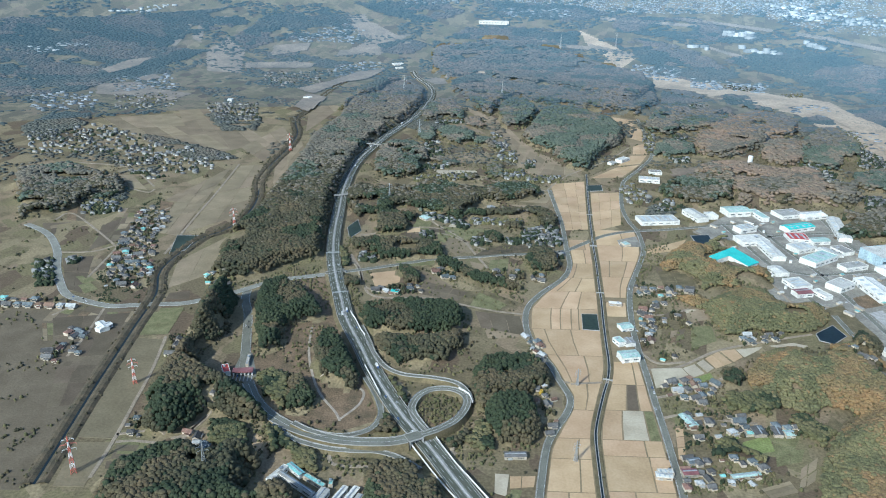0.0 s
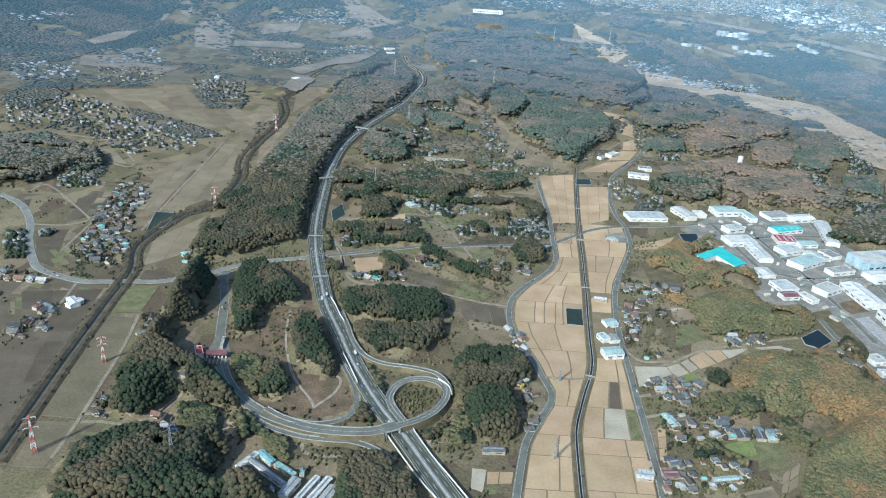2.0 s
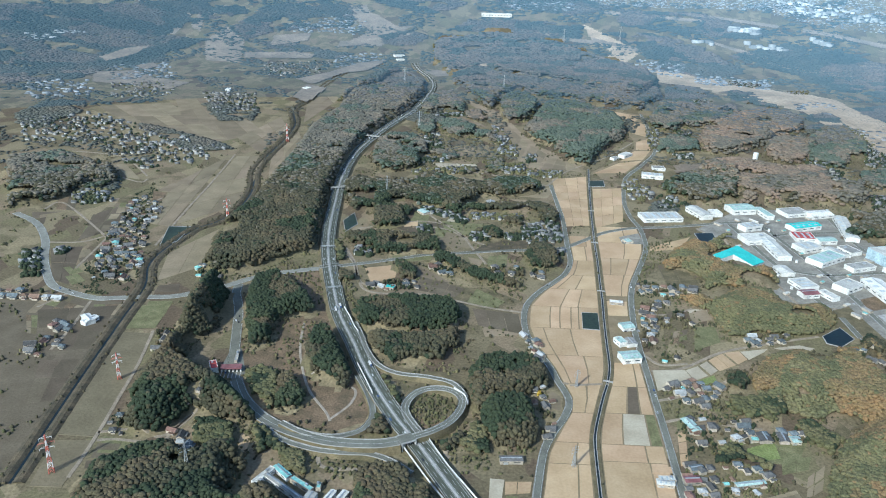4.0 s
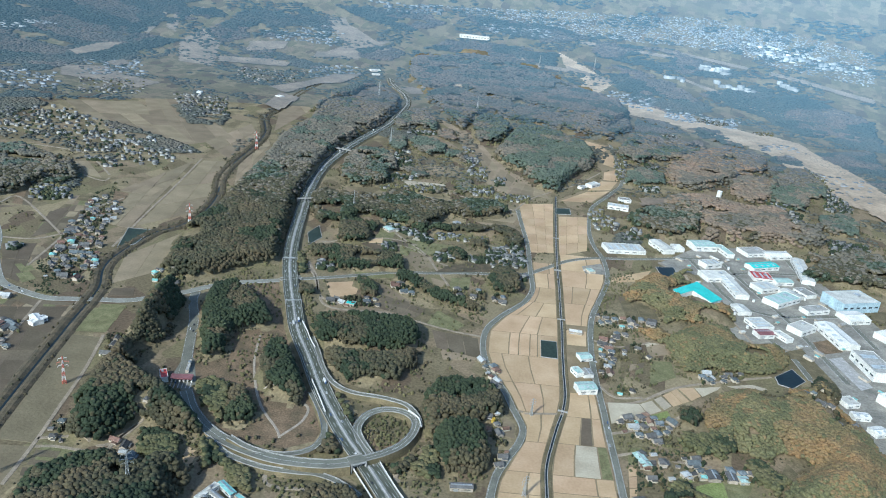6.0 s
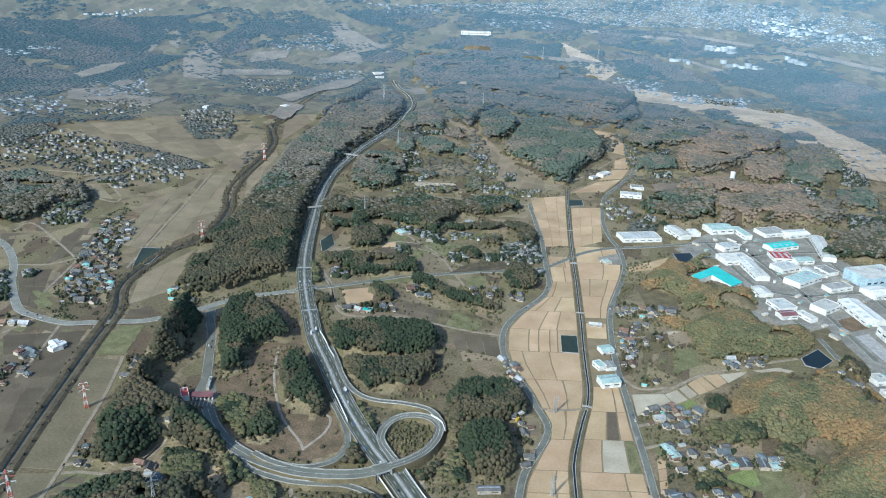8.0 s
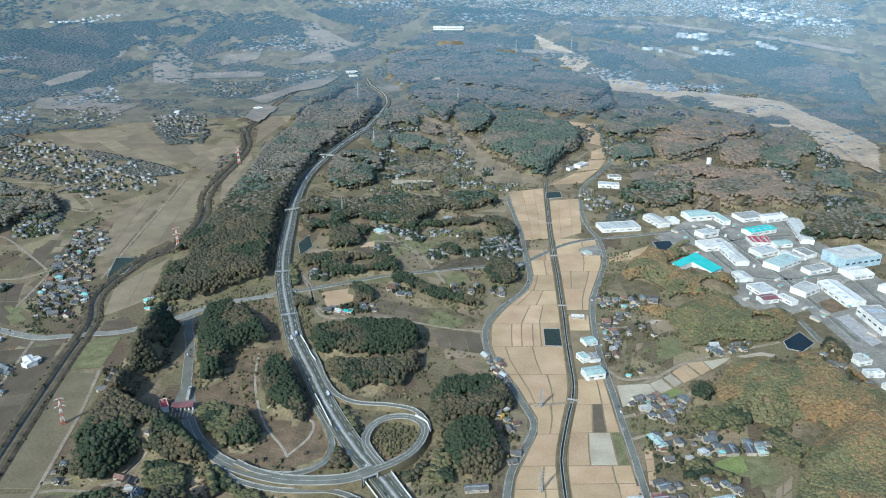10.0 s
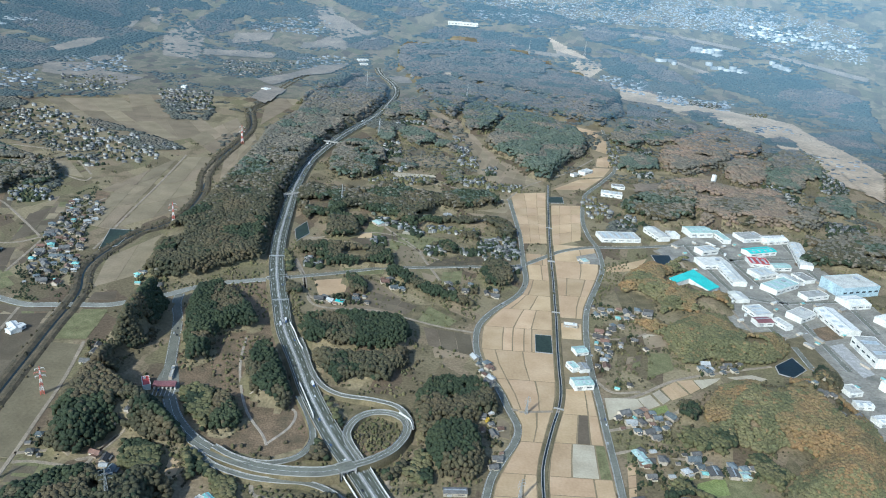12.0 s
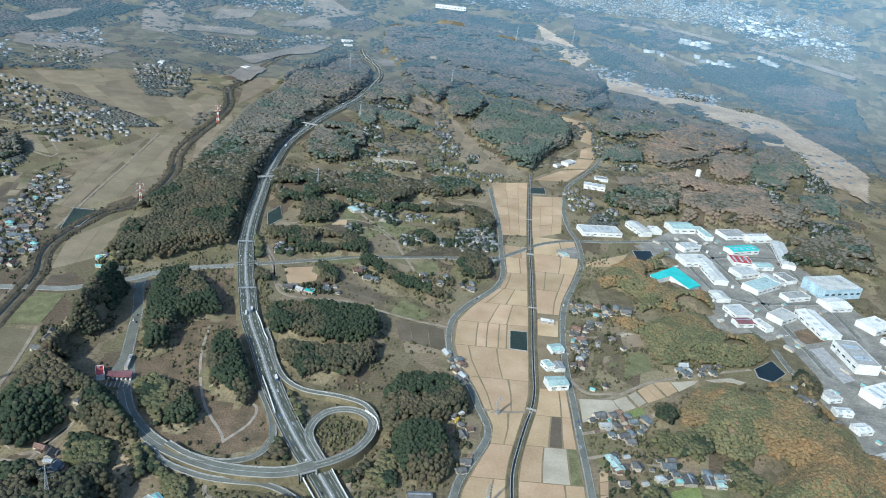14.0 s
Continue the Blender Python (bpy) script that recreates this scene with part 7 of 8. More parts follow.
def make_house(tile, shape):
    root = thing("house", "%s %s with plaster walls" % (HOUSE_WORDS[tile], ("two-storey house", "farmhouse with a side wing", "low shed")[shape]), "house", "village houses")
    lx, ly, h, rise = ((11, 8.5, 5.6, 2.3), (15, 9, 4.6, 3.0), (8, 6, 3.2, 1.3))[shape]
    bm = bmesh.new()
    if shape == 1:
        walls_with_gable(bm, lx, ly, h, rise)
    else:
        box(bm, 0, 0, 0, lx, ly, h)
    wl = part("wall", bm, M_WALL, root)
    bm = bmesh.new()
    (hipped if shape == 0 else gable)(bm, 0, 0, h, lx, ly, rise)
    rf = part("roof", bm, M_TILES[tile], root)
    bm = bmesh.new()
    box(bm, 0, 0, h + rise - 0.12, (lx - ly if shape == 0 else lx) + 0.8, 0.5, 0.4)
    part("ridge", bm, M_TILES[tile], rf)
    if shape < 2:
        bm = bmesh.new()
        box(bm, lx * 0.18, -ly / 2 - 1.6, 0, lx * 0.55, 3.4, 2.8)
        an = part("annex", bm, M_WALL, root)
        bm = bmesh.new()
        box(bm, lx * 0.18, -ly / 2 - 1.7, 2.85, lx * 0.55 + 0.9, 4.2, 0.3)
        part("annex_roof", bm, M_TILES[tile], an)
        for k in (-0.3, 0.25):
            bm = bmesh.new()
            box(bm, lx * k, -ly / 2 - 0.02, h * 0.62, lx * 0.2, 0.12, 1.3)
            part("window", bm, M_DARKGLASS, wl)
    return root


HOUSES = [make_house(t, s) for t in ("slate", "slate", "blue", "brown", "silver") for s in (0, 1)] + [make_house("silver", 2), make_house("teal", 2), make_house("teal", 0), make_house("slate", 2), make_house("brown", 2), make_house("blue", 0)]
WEIGHTS = [9, 9, 7, 7, 7, 6, 4, 4, 2, 1, 3, 2, 1, 7, 4, 4]


M_FARTILE = mat("village_roof_tiles", (0.145, 0.145, 0.142), size=300, fine=12, per="island", spread=0.7, rough=0.6, bump=0)
M_FARWALL = mat("village_walls", (0.30, 0.29, 0.265), size=300, fine=12, per="island", spread=0.4, bump=0)
HOUSE_V = np.array([(sx, sy, sz) for sz in (0, 1) for sx, sy in ((-.5, -.5), (.5, -.5), (.5, .5), (-.5, .5))] + [(-.54, -.58, 0.95), (.54, -.58, 0.95), (.54, .58, 0.95), (-.54, .58, 0.95), (-.54, 0, 1.5), (.54, 0, 1.5)])
WALL_T = np.array([(0, 1, 5), (0, 5, 4), (1, 2, 6), (1, 6, 5), (2, 3, 7), (2, 7, 6), (3, 0, 4), (3, 4, 7)])
ROOF_T = np.array([(0, 1, 5), (0, 5, 4), (2, 3, 4), (2, 4, 5), (0, 4, 3), (1, 2, 5), (3, 2, 1), (3, 1, 0)])


def far_village(p, n, n_tree, ang):
    """The houses of a village too far off to tell apart."""
    r = np.random.RandomState(int(abs(p[0][0])) + n)
    (x0, y0), (x1, y1) = p.min(0), p.max(0)
    k = n * 4 + n_tree * 20
    x, y = r.uniform(x0, x1, k), r.uniform(y0, y1, k)
    m = inside_depth(x, y, p) > 0
    x, y = x[m], y[m]
    n_tree = n_tree * 8
    tx, ty = x[n:n + n_tree], y[n:n + n_tree]
    x, y = x[:n], y[:n]
    a = np.radians(ang + r.choice([0, 90, 0], len(x)) + r.normal(0, 10, len(x)))
    sx, sy, sz, z = r.uniform(6, 12, len(x)), r.uniform(4.5, 7.5, len(x)), r.uniform(3, 5.5, len(x)), terrain(x, y) - 0.1
    v = HOUSE_V[None] * np.stack([sx, sy, sz], 1)[:, None]
    q = np.stack([v[..., 0] * np.cos(a)[:, None] - v[..., 1] * np.sin(a)[:, None] + x[:, None], v[..., 0] * np.sin(a)[:, None] + v[..., 1] * np.cos(a)[:, None] + y[:, None], v[..., 2] + z[:, None]], -1)
    for lo, hi, t, m_, nm, lab in ((0, 8, WALL_T, M_FARWALL, "village_walls", "plaster walls of a distant village"), (8, 14, ROOF_T, M_FARTILE, "village_roofs", "grey tiled roofs of a distant village")):
        k = hi - lo
        tagged(new(nm, big_mesh(nm, q[:, lo:hi].reshape(-1, 3), (t[None] + (np.arange(len(x)) * k)[:, None, None]).reshape(-1, 3), m_)), lab, "village", kind="stuff")
    if len(tx):
        grow("village_trees", np.stack([tx, ty, terrain(tx, ty)], 1), r.uniform(3, 5.5, len(tx)), r.uniform(4, 8, len(tx)), DOMES, M_SCRUB if n % 2 else M_CEDAR, "dark trees among distant village houses", "trees", n)


def scatter_in(poly, step, seed):
    """Uneven clusters of places inside an outline, off roads and canals."""
    r = np.random.RandomState(seed)
    (x0, y0), (x1, y1) = poly.min(0), poly.max(0)
    gx, gy = np.meshgrid(np.arange(x0, x1, step), np.arange(y0, y1, step))
    gx, gy = (gx + r.uniform(-2, 2, gx.shape)).ravel(), (gy + r.uniform(-2, 2, gy.shape)).ravel()
    m = inside_depth(gx, gy, poly) > 0
    gx, gy = gx[m], gy[m]
    m = np.array([noise.noise((a / 14, c / 14, 3.3)) > 0.02 and (int(a // 5), int(c // 5)) not in BUSY for a, c in zip(gx, gy)], bool)
    return gx[m], gy[m]


def settle():
    r = random.Random(4)
    taken = {}

    def free(x, y, gap):
        k = (int(x // 20), int(y // 20))
        for i in (-1, 0, 1):
            for j in (-1, 0, 1):
                for (a, b, g) in taken.get((k[0] + i, k[1] + j), ()):
                    if math.hypot(a - x, b - y) < max(gap, g):
                        return False
        taken.setdefault(k, []).append((x, y, gap))
        return True

    for poly, n_house, n_tree, ang in VILLAGES:
        p = np.array(poly)
        if np.hypot(*p.mean(0)) > 1190 and not 90 <= n_house < 110:
            far_village(p, int(n_house * 2.1), n_tree, ang)
            continue
        (x0, y0), (x1, y1) = p.min(0), p.max(0)
        q = p.mean(0) + (p - p.mean(0)) * 1.3          # garden bushes and hedges round the houses
        hx, hy = scatter_in(q, 4.2, len(poly) + n_house)
        if len(hx) > 3:
            rr = np.random.RandomState(n_house)
            w = rr.uniform(0.9, 2.4, len(hx))
            grow("garden_bushes", np.stack([hx, hy, terrain(hx, hy)], 1), w, w * rr.uniform(0.9, 1.7, len(hx)), FAR_SHAPES, (M_SCRUB, M_BARETREE, M_CEDAR)[n_house % 3], "bushes and clipped hedges in village gardens", "bushes", n_house)
        for protos, n, gap in ((HOUSES, int(n_house * 0.95), 11), (TREES, int(n_tree * 2.6), 4.5)):
            done = tries = 0
            while done < n and tries < n * 40:
                tries += 1
                x, y = r.uniform(x0, x1), r.uniform(y0, y1)
                if inside_depth(np.array([x]), np.array([y]), poly)[0] <= 0 or not free(x, y, gap):
                    continue
                if min(np.hypot(line[:, 0] - x, line[:, 1] - y).min() - c for line, c in KEEP_CLEAR) < 6:
                    continue
                src = r.choices(protos, WEIGHTS)[0] if protos is HOUSES else r.choice(protos)
                z = float(terrain(np.array([x]), np.array([y]))[0])
                turn = radians(ang + r.choice([0, 90, 0]) + r.gauss(0, 9)) if protos is HOUSES else r.uniform(0, 6)
                s = r.uniform(0.62, 1.05)
                copy_thing(src, Matrix.Translation((x, y, z - 0.05)) @ Matrix.Rotation(turn, 4, "Z") @ Matrix.Scale(s, 4))
                done += 1


settle()
for proto in HOUSES + TREES:       # the first of each kind stand in the big village too
    k = (HOUSES + TREES).index(proto)
    x, y = (-613, 1199)
    proto.matrix_world = Matrix.Translation((x - 150 + 17 * (k % 10), y - 190 + 20 * (k // 10), 0))

# ---- works and large buildings ----


M_SKYLIGHT = mat("grey_skylight", (0.36, 0.40, 0.41), size=5, fine=1, rough=0.3, bump=0, spec=0.4)


def works(name, spec, roof, label, kind="flat", wall=None, lights=0, category="factory"):
    """A hall on a rectangular plan: flat with parapet, pitched, or pitched with roof vents."""
    cx, cy, L, W, h, ang = spec
    wall = wall or M_WHITE
    z0 = float(terrain(np.array([cx]), np.array([cy]))[0])
    root = thing(name, label, category, at=Matrix.Translation((cx, cy, z0)) @ Matrix.Rotation(radians(ang), 4, "Z"))
    if W > L * 1.05:
        L, W = W, L
        root.matrix_world = root.matrix_world @ Matrix.Rotation(math.pi / 2, 4, "Z")
    bm = bmesh.new()
    rise = min(3.0, W * 0.09)
    if kind == "flat":
        box(bm, 0, 0, -0.3, L, W, h + 0.1)
    else:
        walls_with_gable(bm, L, W, h - 0.1, rise)
    wl = part("wall", bm, wall, root)
    bm = bmesh.new()
    if kind == "flat":
        box(bm, 0, 0, h - 0.15, L - 0.9, W - 0.9, 0.3)
        rf = part("roof", bm, roof, root)
        for s in (-1, 1):
            bm = bmesh.new()
            box(bm, 0, s * (W / 2 - 0.2), h - 0.3, L + 0.1, 0.45, 1.0)
            part("parapet", bm, wall, root)
            bm = bmesh.new()
            box(bm, s * (L / 2 - 0.2), 0, h - 0.3, 0.45, W - 0.5, 1.0)
            part("parapet", bm, wall, root)
        bm = bmesh.new()
        box(bm, L * 0.22, W * 0.12, h + 0.1, max(2.5, L * 0.1), max(2.5, W * 0.2), 2.2)
        part("roof_plant", bm, M_STEEL, rf)
    else:
        gable(bm, 0, 0, h, L, W, rise, 0.5, 0.3)
        rf = part("roof", bm, roof, root)
        bm = bmesh.new()
        box(bm, 0, 0, h + rise - 0.1, L * 0.92, 1.4, 0.7)
        part("ridge_vent", bm, M_STEEL, rf)
    for k in range(lights):
        bm = bmesh.new()
        x = L * ((k + 0.5) / lights - 0.5) * 0.9
        if kind == "flat":
            box(bm, x, 0, h + 0.12, L / lights * 0.3, W * 0.7, 0.35)
        else:
            box(bm, x, -W * 0.24, h + rise * 0.46, L / lights * 0.3, W * 0.34, 0.5)
        part("skylight", bm, M_SKYLIGHT, rf)
    n = max(2, int(L / 14))
    for s in (-1, 1):
        for k in range(n):
            bm = bmesh.new()
            box(bm, L * ((k + 0.5) / n - 0.5), s * W / 2, h * 0.45, L / n * 0.55, 0.3, h * 0.16)
            part("window_band", bm, M_DARKGLASS, wl)
    bm = bmesh.new()
    box(bm, -L * 0.25, -W / 2, 0, 5, 0.35, min(4.5, h * 0.6))
    part("loading_door", bm, M_STEEL, wl)
    return root


WORKS = [
    ((595, 1551, 53, 38, 12.0, 13), M_PTROOF, "pitched", 4), ((639, 1534, 17, 57, 9.0, 11), M_PTROOF, "flat", 0), ((534, 1524, 21, 27, 8.0, 11), M_WHITE, "flat", 0),
    ((499, 1519, 28, 59, 10.0, 18), M_LROOF, "pitched", 0), ((410, 1485, 83, 40, 8.0, 9), M_LROOF, "flat", 5), ((580, 1445, 41, 25, 10.0, 24), M_LROOF, "flat", 3),
    ((571, 1380, 57, 39, 9.0, 13), M_LROOF, "flat", 0), ((589, 1333, 93, 26, 9.0, -87), M_LROOF, "pitched", 6), ((694, 1462, 67, 28, 9.0, 21), M_TROOF, "pitched", 4),
    ((671, 1405, 40, 38, 7.0, -2), M_TILES["red"], "flat", 3), ((707, 1388, 37, 22, 8.0, 10), M_PTROOF, "pitched", 0), ((656, 1347, 45, 33, 9.0, 24), M_LROOF, "flat", 2),
    ((666, 1291, 72, 33, 10.0, 35), M_PTROOF, "flat", 3), ((698, 1325, 26, 38, 8.0, 27), M_LROOF, "pitched", 0), ((732, 1341, 26, 35, 7.0, 22), M_GROOF, "flat", 0),
    ((715, 1261, 50, 23, 8.0, 20), M_GROOF, "flat", 0), ((778, 1243, 44, 38, 9.0, 15), M_WHITE, "pitched", 0), ((706, 1157, 83, 35, 10.0, -85), M_WHITE, "pitched", 4),
    ((653, 1173, 44, 29, 10.0, 35), M_LROOF, "flat", 0), ((568, 1230, 25, 32, 7.0, 9), M_LROOF, "pitched", 0), ((581, 1177, 34, 37, 7.0, 16), M_LROOF, "flat", 3),
    ((574, 1138, 29, 20, 8.0, 13), M_BROOF, "pitched", 0), ((606, 1136, 15, 32, 7.0, 24), M_LROOF, "flat", 0), ((778, 1459, 131, 25, 9.0, -103), M_LROOF, "pitched", 5),
    ((707, 1549, 56, 39, 8.0, 18), M_GROOF, "flat", 0), ((757, 1542, 55, 31, 8.0, 18), M_WHITE, "pitched", 0), ((714, 1052, 73, 36, 16.0, -89), M_GROOF, "flat", 2), ((621, 939, 22, 22, 7.0, 16), M_LROOF, "flat", 0), ((620, 903, 24, 14, 7.0, 1), M_WHITE, "pitched", 2), ((627, 867, 22, 18, 7.0, 14), M_WHITE, "pitched", 2),
    ((701, 952, 51, 34, 12.0, 25), M_WHITE, "flat", 3),
    ((627, 806, 23, 17, 8.0, 24), M_LROOF, "pitched", 0), ((813, 1174, 51, 38, 10.0, 27), M_WHITE, "flat", 0), ((825, 1125, 53, 26, 8.0, 26), M_GROOF, "flat", 0),
    ((250, 997, 19, 18, 6.0, 18), M_PTROOF, "pitched", 0), ((232, 949, 12, 18, 7.0, 23), M_PTROOF, "flat", 0), ((246, 949, 15, 17, 6.0, 14), M_GROOF, "pitched", 0),
    ((237, 905, 27, 20, 9.0, 14), M_PTROOF, "pitched", 3), ((249, 1078, 21, 10, 4.0, -7), M_WHITE, "flat", 0), ((317, 1346, 14, 18, 4.0, 22), M_PTROOF, "flat", 0),
    ((457, 1779, 50, 24, 9.0, -10), M_LROOF, "flat", 4), ((488, 1850, 30, 22, 7.0, 1), M_GROOF, "flat", 0), ((425, 1961, 40, 20, 8.0, 48), M_LROOF, "flat", 0), ((392, 1930, 22, 13, 6.0, 43), M_GROOF, "flat", 0),
    ((139, 4071, 153, 36, 16.0, 3), M_WHITE, "flat", 0), ((396, 3285, 129, 47, 5.0, -3), M_PTROOF, "pitched", 6), ((-569, 2697, 22, 26, 7.0, 57), M_WHITE, "flat", 0), ((-829, 2624, 16, 26, 7.0, 4), M_WHITE, "flat", 0),
    ((-308, 3460, 46, 24, 7.0, 27), M_WHITE, "flat", 3), ((-296, 3392, 34, 20, 7.0, 18), M_LROOF, "flat", 0), ((-532, 945, 12, 24, 7.0, 44), M_WHITE, "pitched", 0), ((-349, 655, 8, 15, 5.0, 33), M_PTROOF, "pitched", 0),
    ((-315, 834, 9, 21, 7.0, 25), M_TILES["red"], "flat", 0), ((-293, 864, 4, 28, 4.0, 8), M_GROOF, "flat", 0), ((-173, 610, 55, 5, 7.0, -38), M_GROOF, "pitched", 0), ((-180, 600, 52, 5, 7.0, -42), M_GROOF, "pitched", 0), ((-197, 626, 29, 7, 6.0, 61), M_LROOF, "flat", 0),
    ((-145, 589, 28, 10, 7.0, 70), M_GROOF, "pitched", 0), ((-127, 589, 38, 6, 7.0, 68), M_LROOF, "pitched", 0), ((-115, 588, 40, 7, 7.0, 68), M_LROOF, "pitched", 0), ((-105, 581, 28, 10, 7.0, 71), M_GROOF, "pitched", 0),
    ((-179, 634, 24, 7, 6.0, -43), M_TILES["teal"], "pitched", 0), ((-155, 617, 30, 6, 5.0, -36), M_TILES["teal"], "flat", 0), ((-137, 615, 9, 5, 5.0, 92), M_TILES["teal"], "flat", 0),
    ((64, 674, 25, 9, 5.0, 4), M_TILES["slate"], "pitched", 0), ((226, 647, 18, 9, 5.0, -4), M_LROOF, "pitched", 3), ((317, 652, 34, 6, 5.0, 13), M_PTROOF, "pitched", 0), ((256, 654, 17, 10, 5.0, 7), M_BROOF, "pitched", 0),
    ((266, 674, 15, 9, 5.0, 14), M_TILES["blue"], "pitched", 0), ((281, 754, 12, 26, 5.0, 18), M_PTROOF, "pitched", 0), ((361, 736, 15, 16, 5.0, 3), M_TILES["slate"], "pitched", 0), ((383, 737, 11, 17, 5.0, -2), M_TILES["slate"], "pitched", 0), ((396, 734, 11, 11, 5.0, 8), M_PTROOF, "pitched", 0), 
    ((-349, 652, 7, 25, 5.0, 2), M_PTROOF, "pitched", 0), ((-529, 943, 11, 23, 6.0, -26), M_WHITE, "pitched", 0), ((-111, 1099, 15, 13, 4.0, -14), M_TROOF, "flat", 0), ((-78, 1461, 18, 23, 5.0, 39), M_PTROOF, "pitched", 0), ((60, 1534, 17, 24, 5.0, -1), M_GROOF, "pitched", 0),
    ((229, 653, 18, 8, 5.0, 1), M_LROOF, "flat", 3),
]
ROOF_WORDS = {"white_cladding": "white", "pale_works_roof": "pale grey", "grey_works_roof": "grey", "turquoise_works_roof": "turquoise", "pale_turquoise_roof": "pale turquoise", "maroon_works_roof": "maroon", "red_sheet_roof": "red", "teal_sheet_roof": "teal", "grey_roof_tiles": "grey-tiled", "blue_roof_tiles": "blue-tiled", "blue_grey_roof_tiles": "blue-grey"}
for spec, roof, kind, lights in WORKS:
    works("factory_hall", spec, roof, "white-walled %s works hall with %s %s roof" % ("long" if spec[2] > 1.8 * spec[3] else "broad", kind, ROOF_WORDS.get(roof.name, "dark")), kind, M_WALL if spec[4] < 6 else None, lights)
M_BLUEWALL = mat("blue_grey_cladding", (0.34, 0.43, 0.47), size=20, fine=3, rough=0.5, bump=0.05)
works("warehouse", (801, 1305, 85, 55, 20.0, 17), M_LROOF, "tall blue-grey clad warehouse with pale roof", "flat", M_BLUEWALL, 0, "warehouse")


def l_hall(plan, h):
    """The turquoise hall: two wings meeting at an angle, under one colour of roof."""
    root = tagged(new("l_shaped_hall"), "low white hall with bright turquoise L-shaped roof", "factory")
    p = np.array(plan, float)
    z0 = float(terrain(p[:, 0], p[:, 1]).min())
    out = p.mean(0) + (p - p.mean(0)) * 1.03
    for nm, q, m, lo, hi in (("wall", p, M_WHITE, z0 - 0.5, z0 + h), ("roof", out, M_TROOF, z0 + h, z0 + h + 0.9)):
        bm = bmesh.new()
        low, top = [bm.verts.new((x, y, lo)) for x, y in q], [bm.verts.new((x, y, hi)) for x, y in q]
        n = len(q)
        bm.faces.new(low), bm.faces.new(top)
        for i in range(n):
            bm.faces.new((low[i], low[(i + 1) % n], top[(i + 1) % n], top[i]))
        bmesh.ops.recalc_face_normals(bm, faces=bm.faces)
        part(nm, bm, m, root)


l_hall([(459, 1278), (517, 1327), (541, 1256), (516, 1237), (497, 1284), (465, 1259)], 9.0)


def toll_gate(spec):
    cx, cy, L, W, h, ang = spec
    root = thing("toll_gate", "toll gate with long maroon canopy over lane booths", "toll gate", at=Matrix.Translation((cx, cy, 0.4)) @ Matrix.Rotation(radians(ang), 4, "Z"))
    bm = bmesh.new()
    box(bm, 0, 0, h - 1.4, L, W, 1.6)
    part("canopy", bm, M_BROOF, root, "maroon flat canopy")
    for k in range(6):
        x = L * (k / 5 - 0.5) * 0.9
        bm = bmesh.new()
        box(bm, x, 0, 0, 0.6, 0.6, h - 1.4)
        part("column", bm, M_STEEL, root)
        bm = bmesh.new()
        box(bm, x, -1, 0, 1.8, 4.5, 2.7)
        part("booth", bm, M_WHITE, root)
        bm = bmesh.new()
        box(bm, x, -W * 0.4 - 5, 0, 1.1, 15, 0.3)
        part("lane_island", bm, M_CONCRETE, root)


toll_gate((-291, 831, 27, 11, 7.0, 7))
patch("toll_plaza", [(-307, 834), (-308, 887), (-294, 889), (-274, 834), (-267, 813), (-286, 811)], M_ROAD, 0.42, None, "grey paved toll plaza", "plaza")


def water_tower(at):
    z0 = float(terrain(np.array([at[0]]), np.array([at[1]]))[0])
    root = thing("water_tower", "tall white cylindrical water tower on a wooded hill", "water tower", at=Matrix.Translation((*at, z0)))
    bm = bmesh.new()
    bmesh.ops.create_cone(bm, segments=28, radius1=6.2, radius2=6.2, depth=32, cap_ends=True, matrix=Matrix.Translation((0, 0, 16)))
    part("tank", bm, M_WHITE, root)
    bm = bmesh.new()
    bmesh.ops.create_uvsphere(bm, u_segments=24, v_segments=10, radius=6.4, matrix=Matrix.Translation((0, 0, 31.5)) @ Matrix.Diagonal((1, 1, 0.25, 1)))
    part("dome", bm, M_WHITE, root)
    bm = bmesh.new()
    beam(bm, (6.5, -1, 0), (6.5, -1, 32), 0.5)
    part("ladder", bm, M_STEEL, root)


water_tower((754, 1932))

# ---- small things of the industrial estate ----


def make_shed(L, W, h, roof, label):
    root = thing("works_shed", label, "shed", "works sheds")
    bm = bmesh.new()
    walls_with_gable(bm, L, W, h, 1.0)
    part("wall", bm, M_WALL, root)
    bm = bmesh.new()
    gable(bm, 0, 0, h, L, W, 1.0, 0.4, 0.2)
    part("roof", bm, roof, root)
    return root


def make_tank(r, h):
    root = thing("storage_tank", "small pale cylindrical storage tank in a works yard", "tank", "works tanks")
    bm = bmesh.new()
    bmesh.ops.create_cone(bm, segments=16, radius1=r, radius2=r, depth=h, cap_ends=True, matrix=Matrix.Translation((0, 0, h / 2)))
    part("shell", bm, M_WHITEPAINT, root)
    bm = bmesh.new()
    bmesh.ops.create_cone(bm, segments=16, radius1=r, radius2=0.3, depth=0.9, cap_ends=True, matrix=Matrix.Translation((0, 0, h + 0.45)))
    part("cap", bm, M_STEEL, root)
    return root


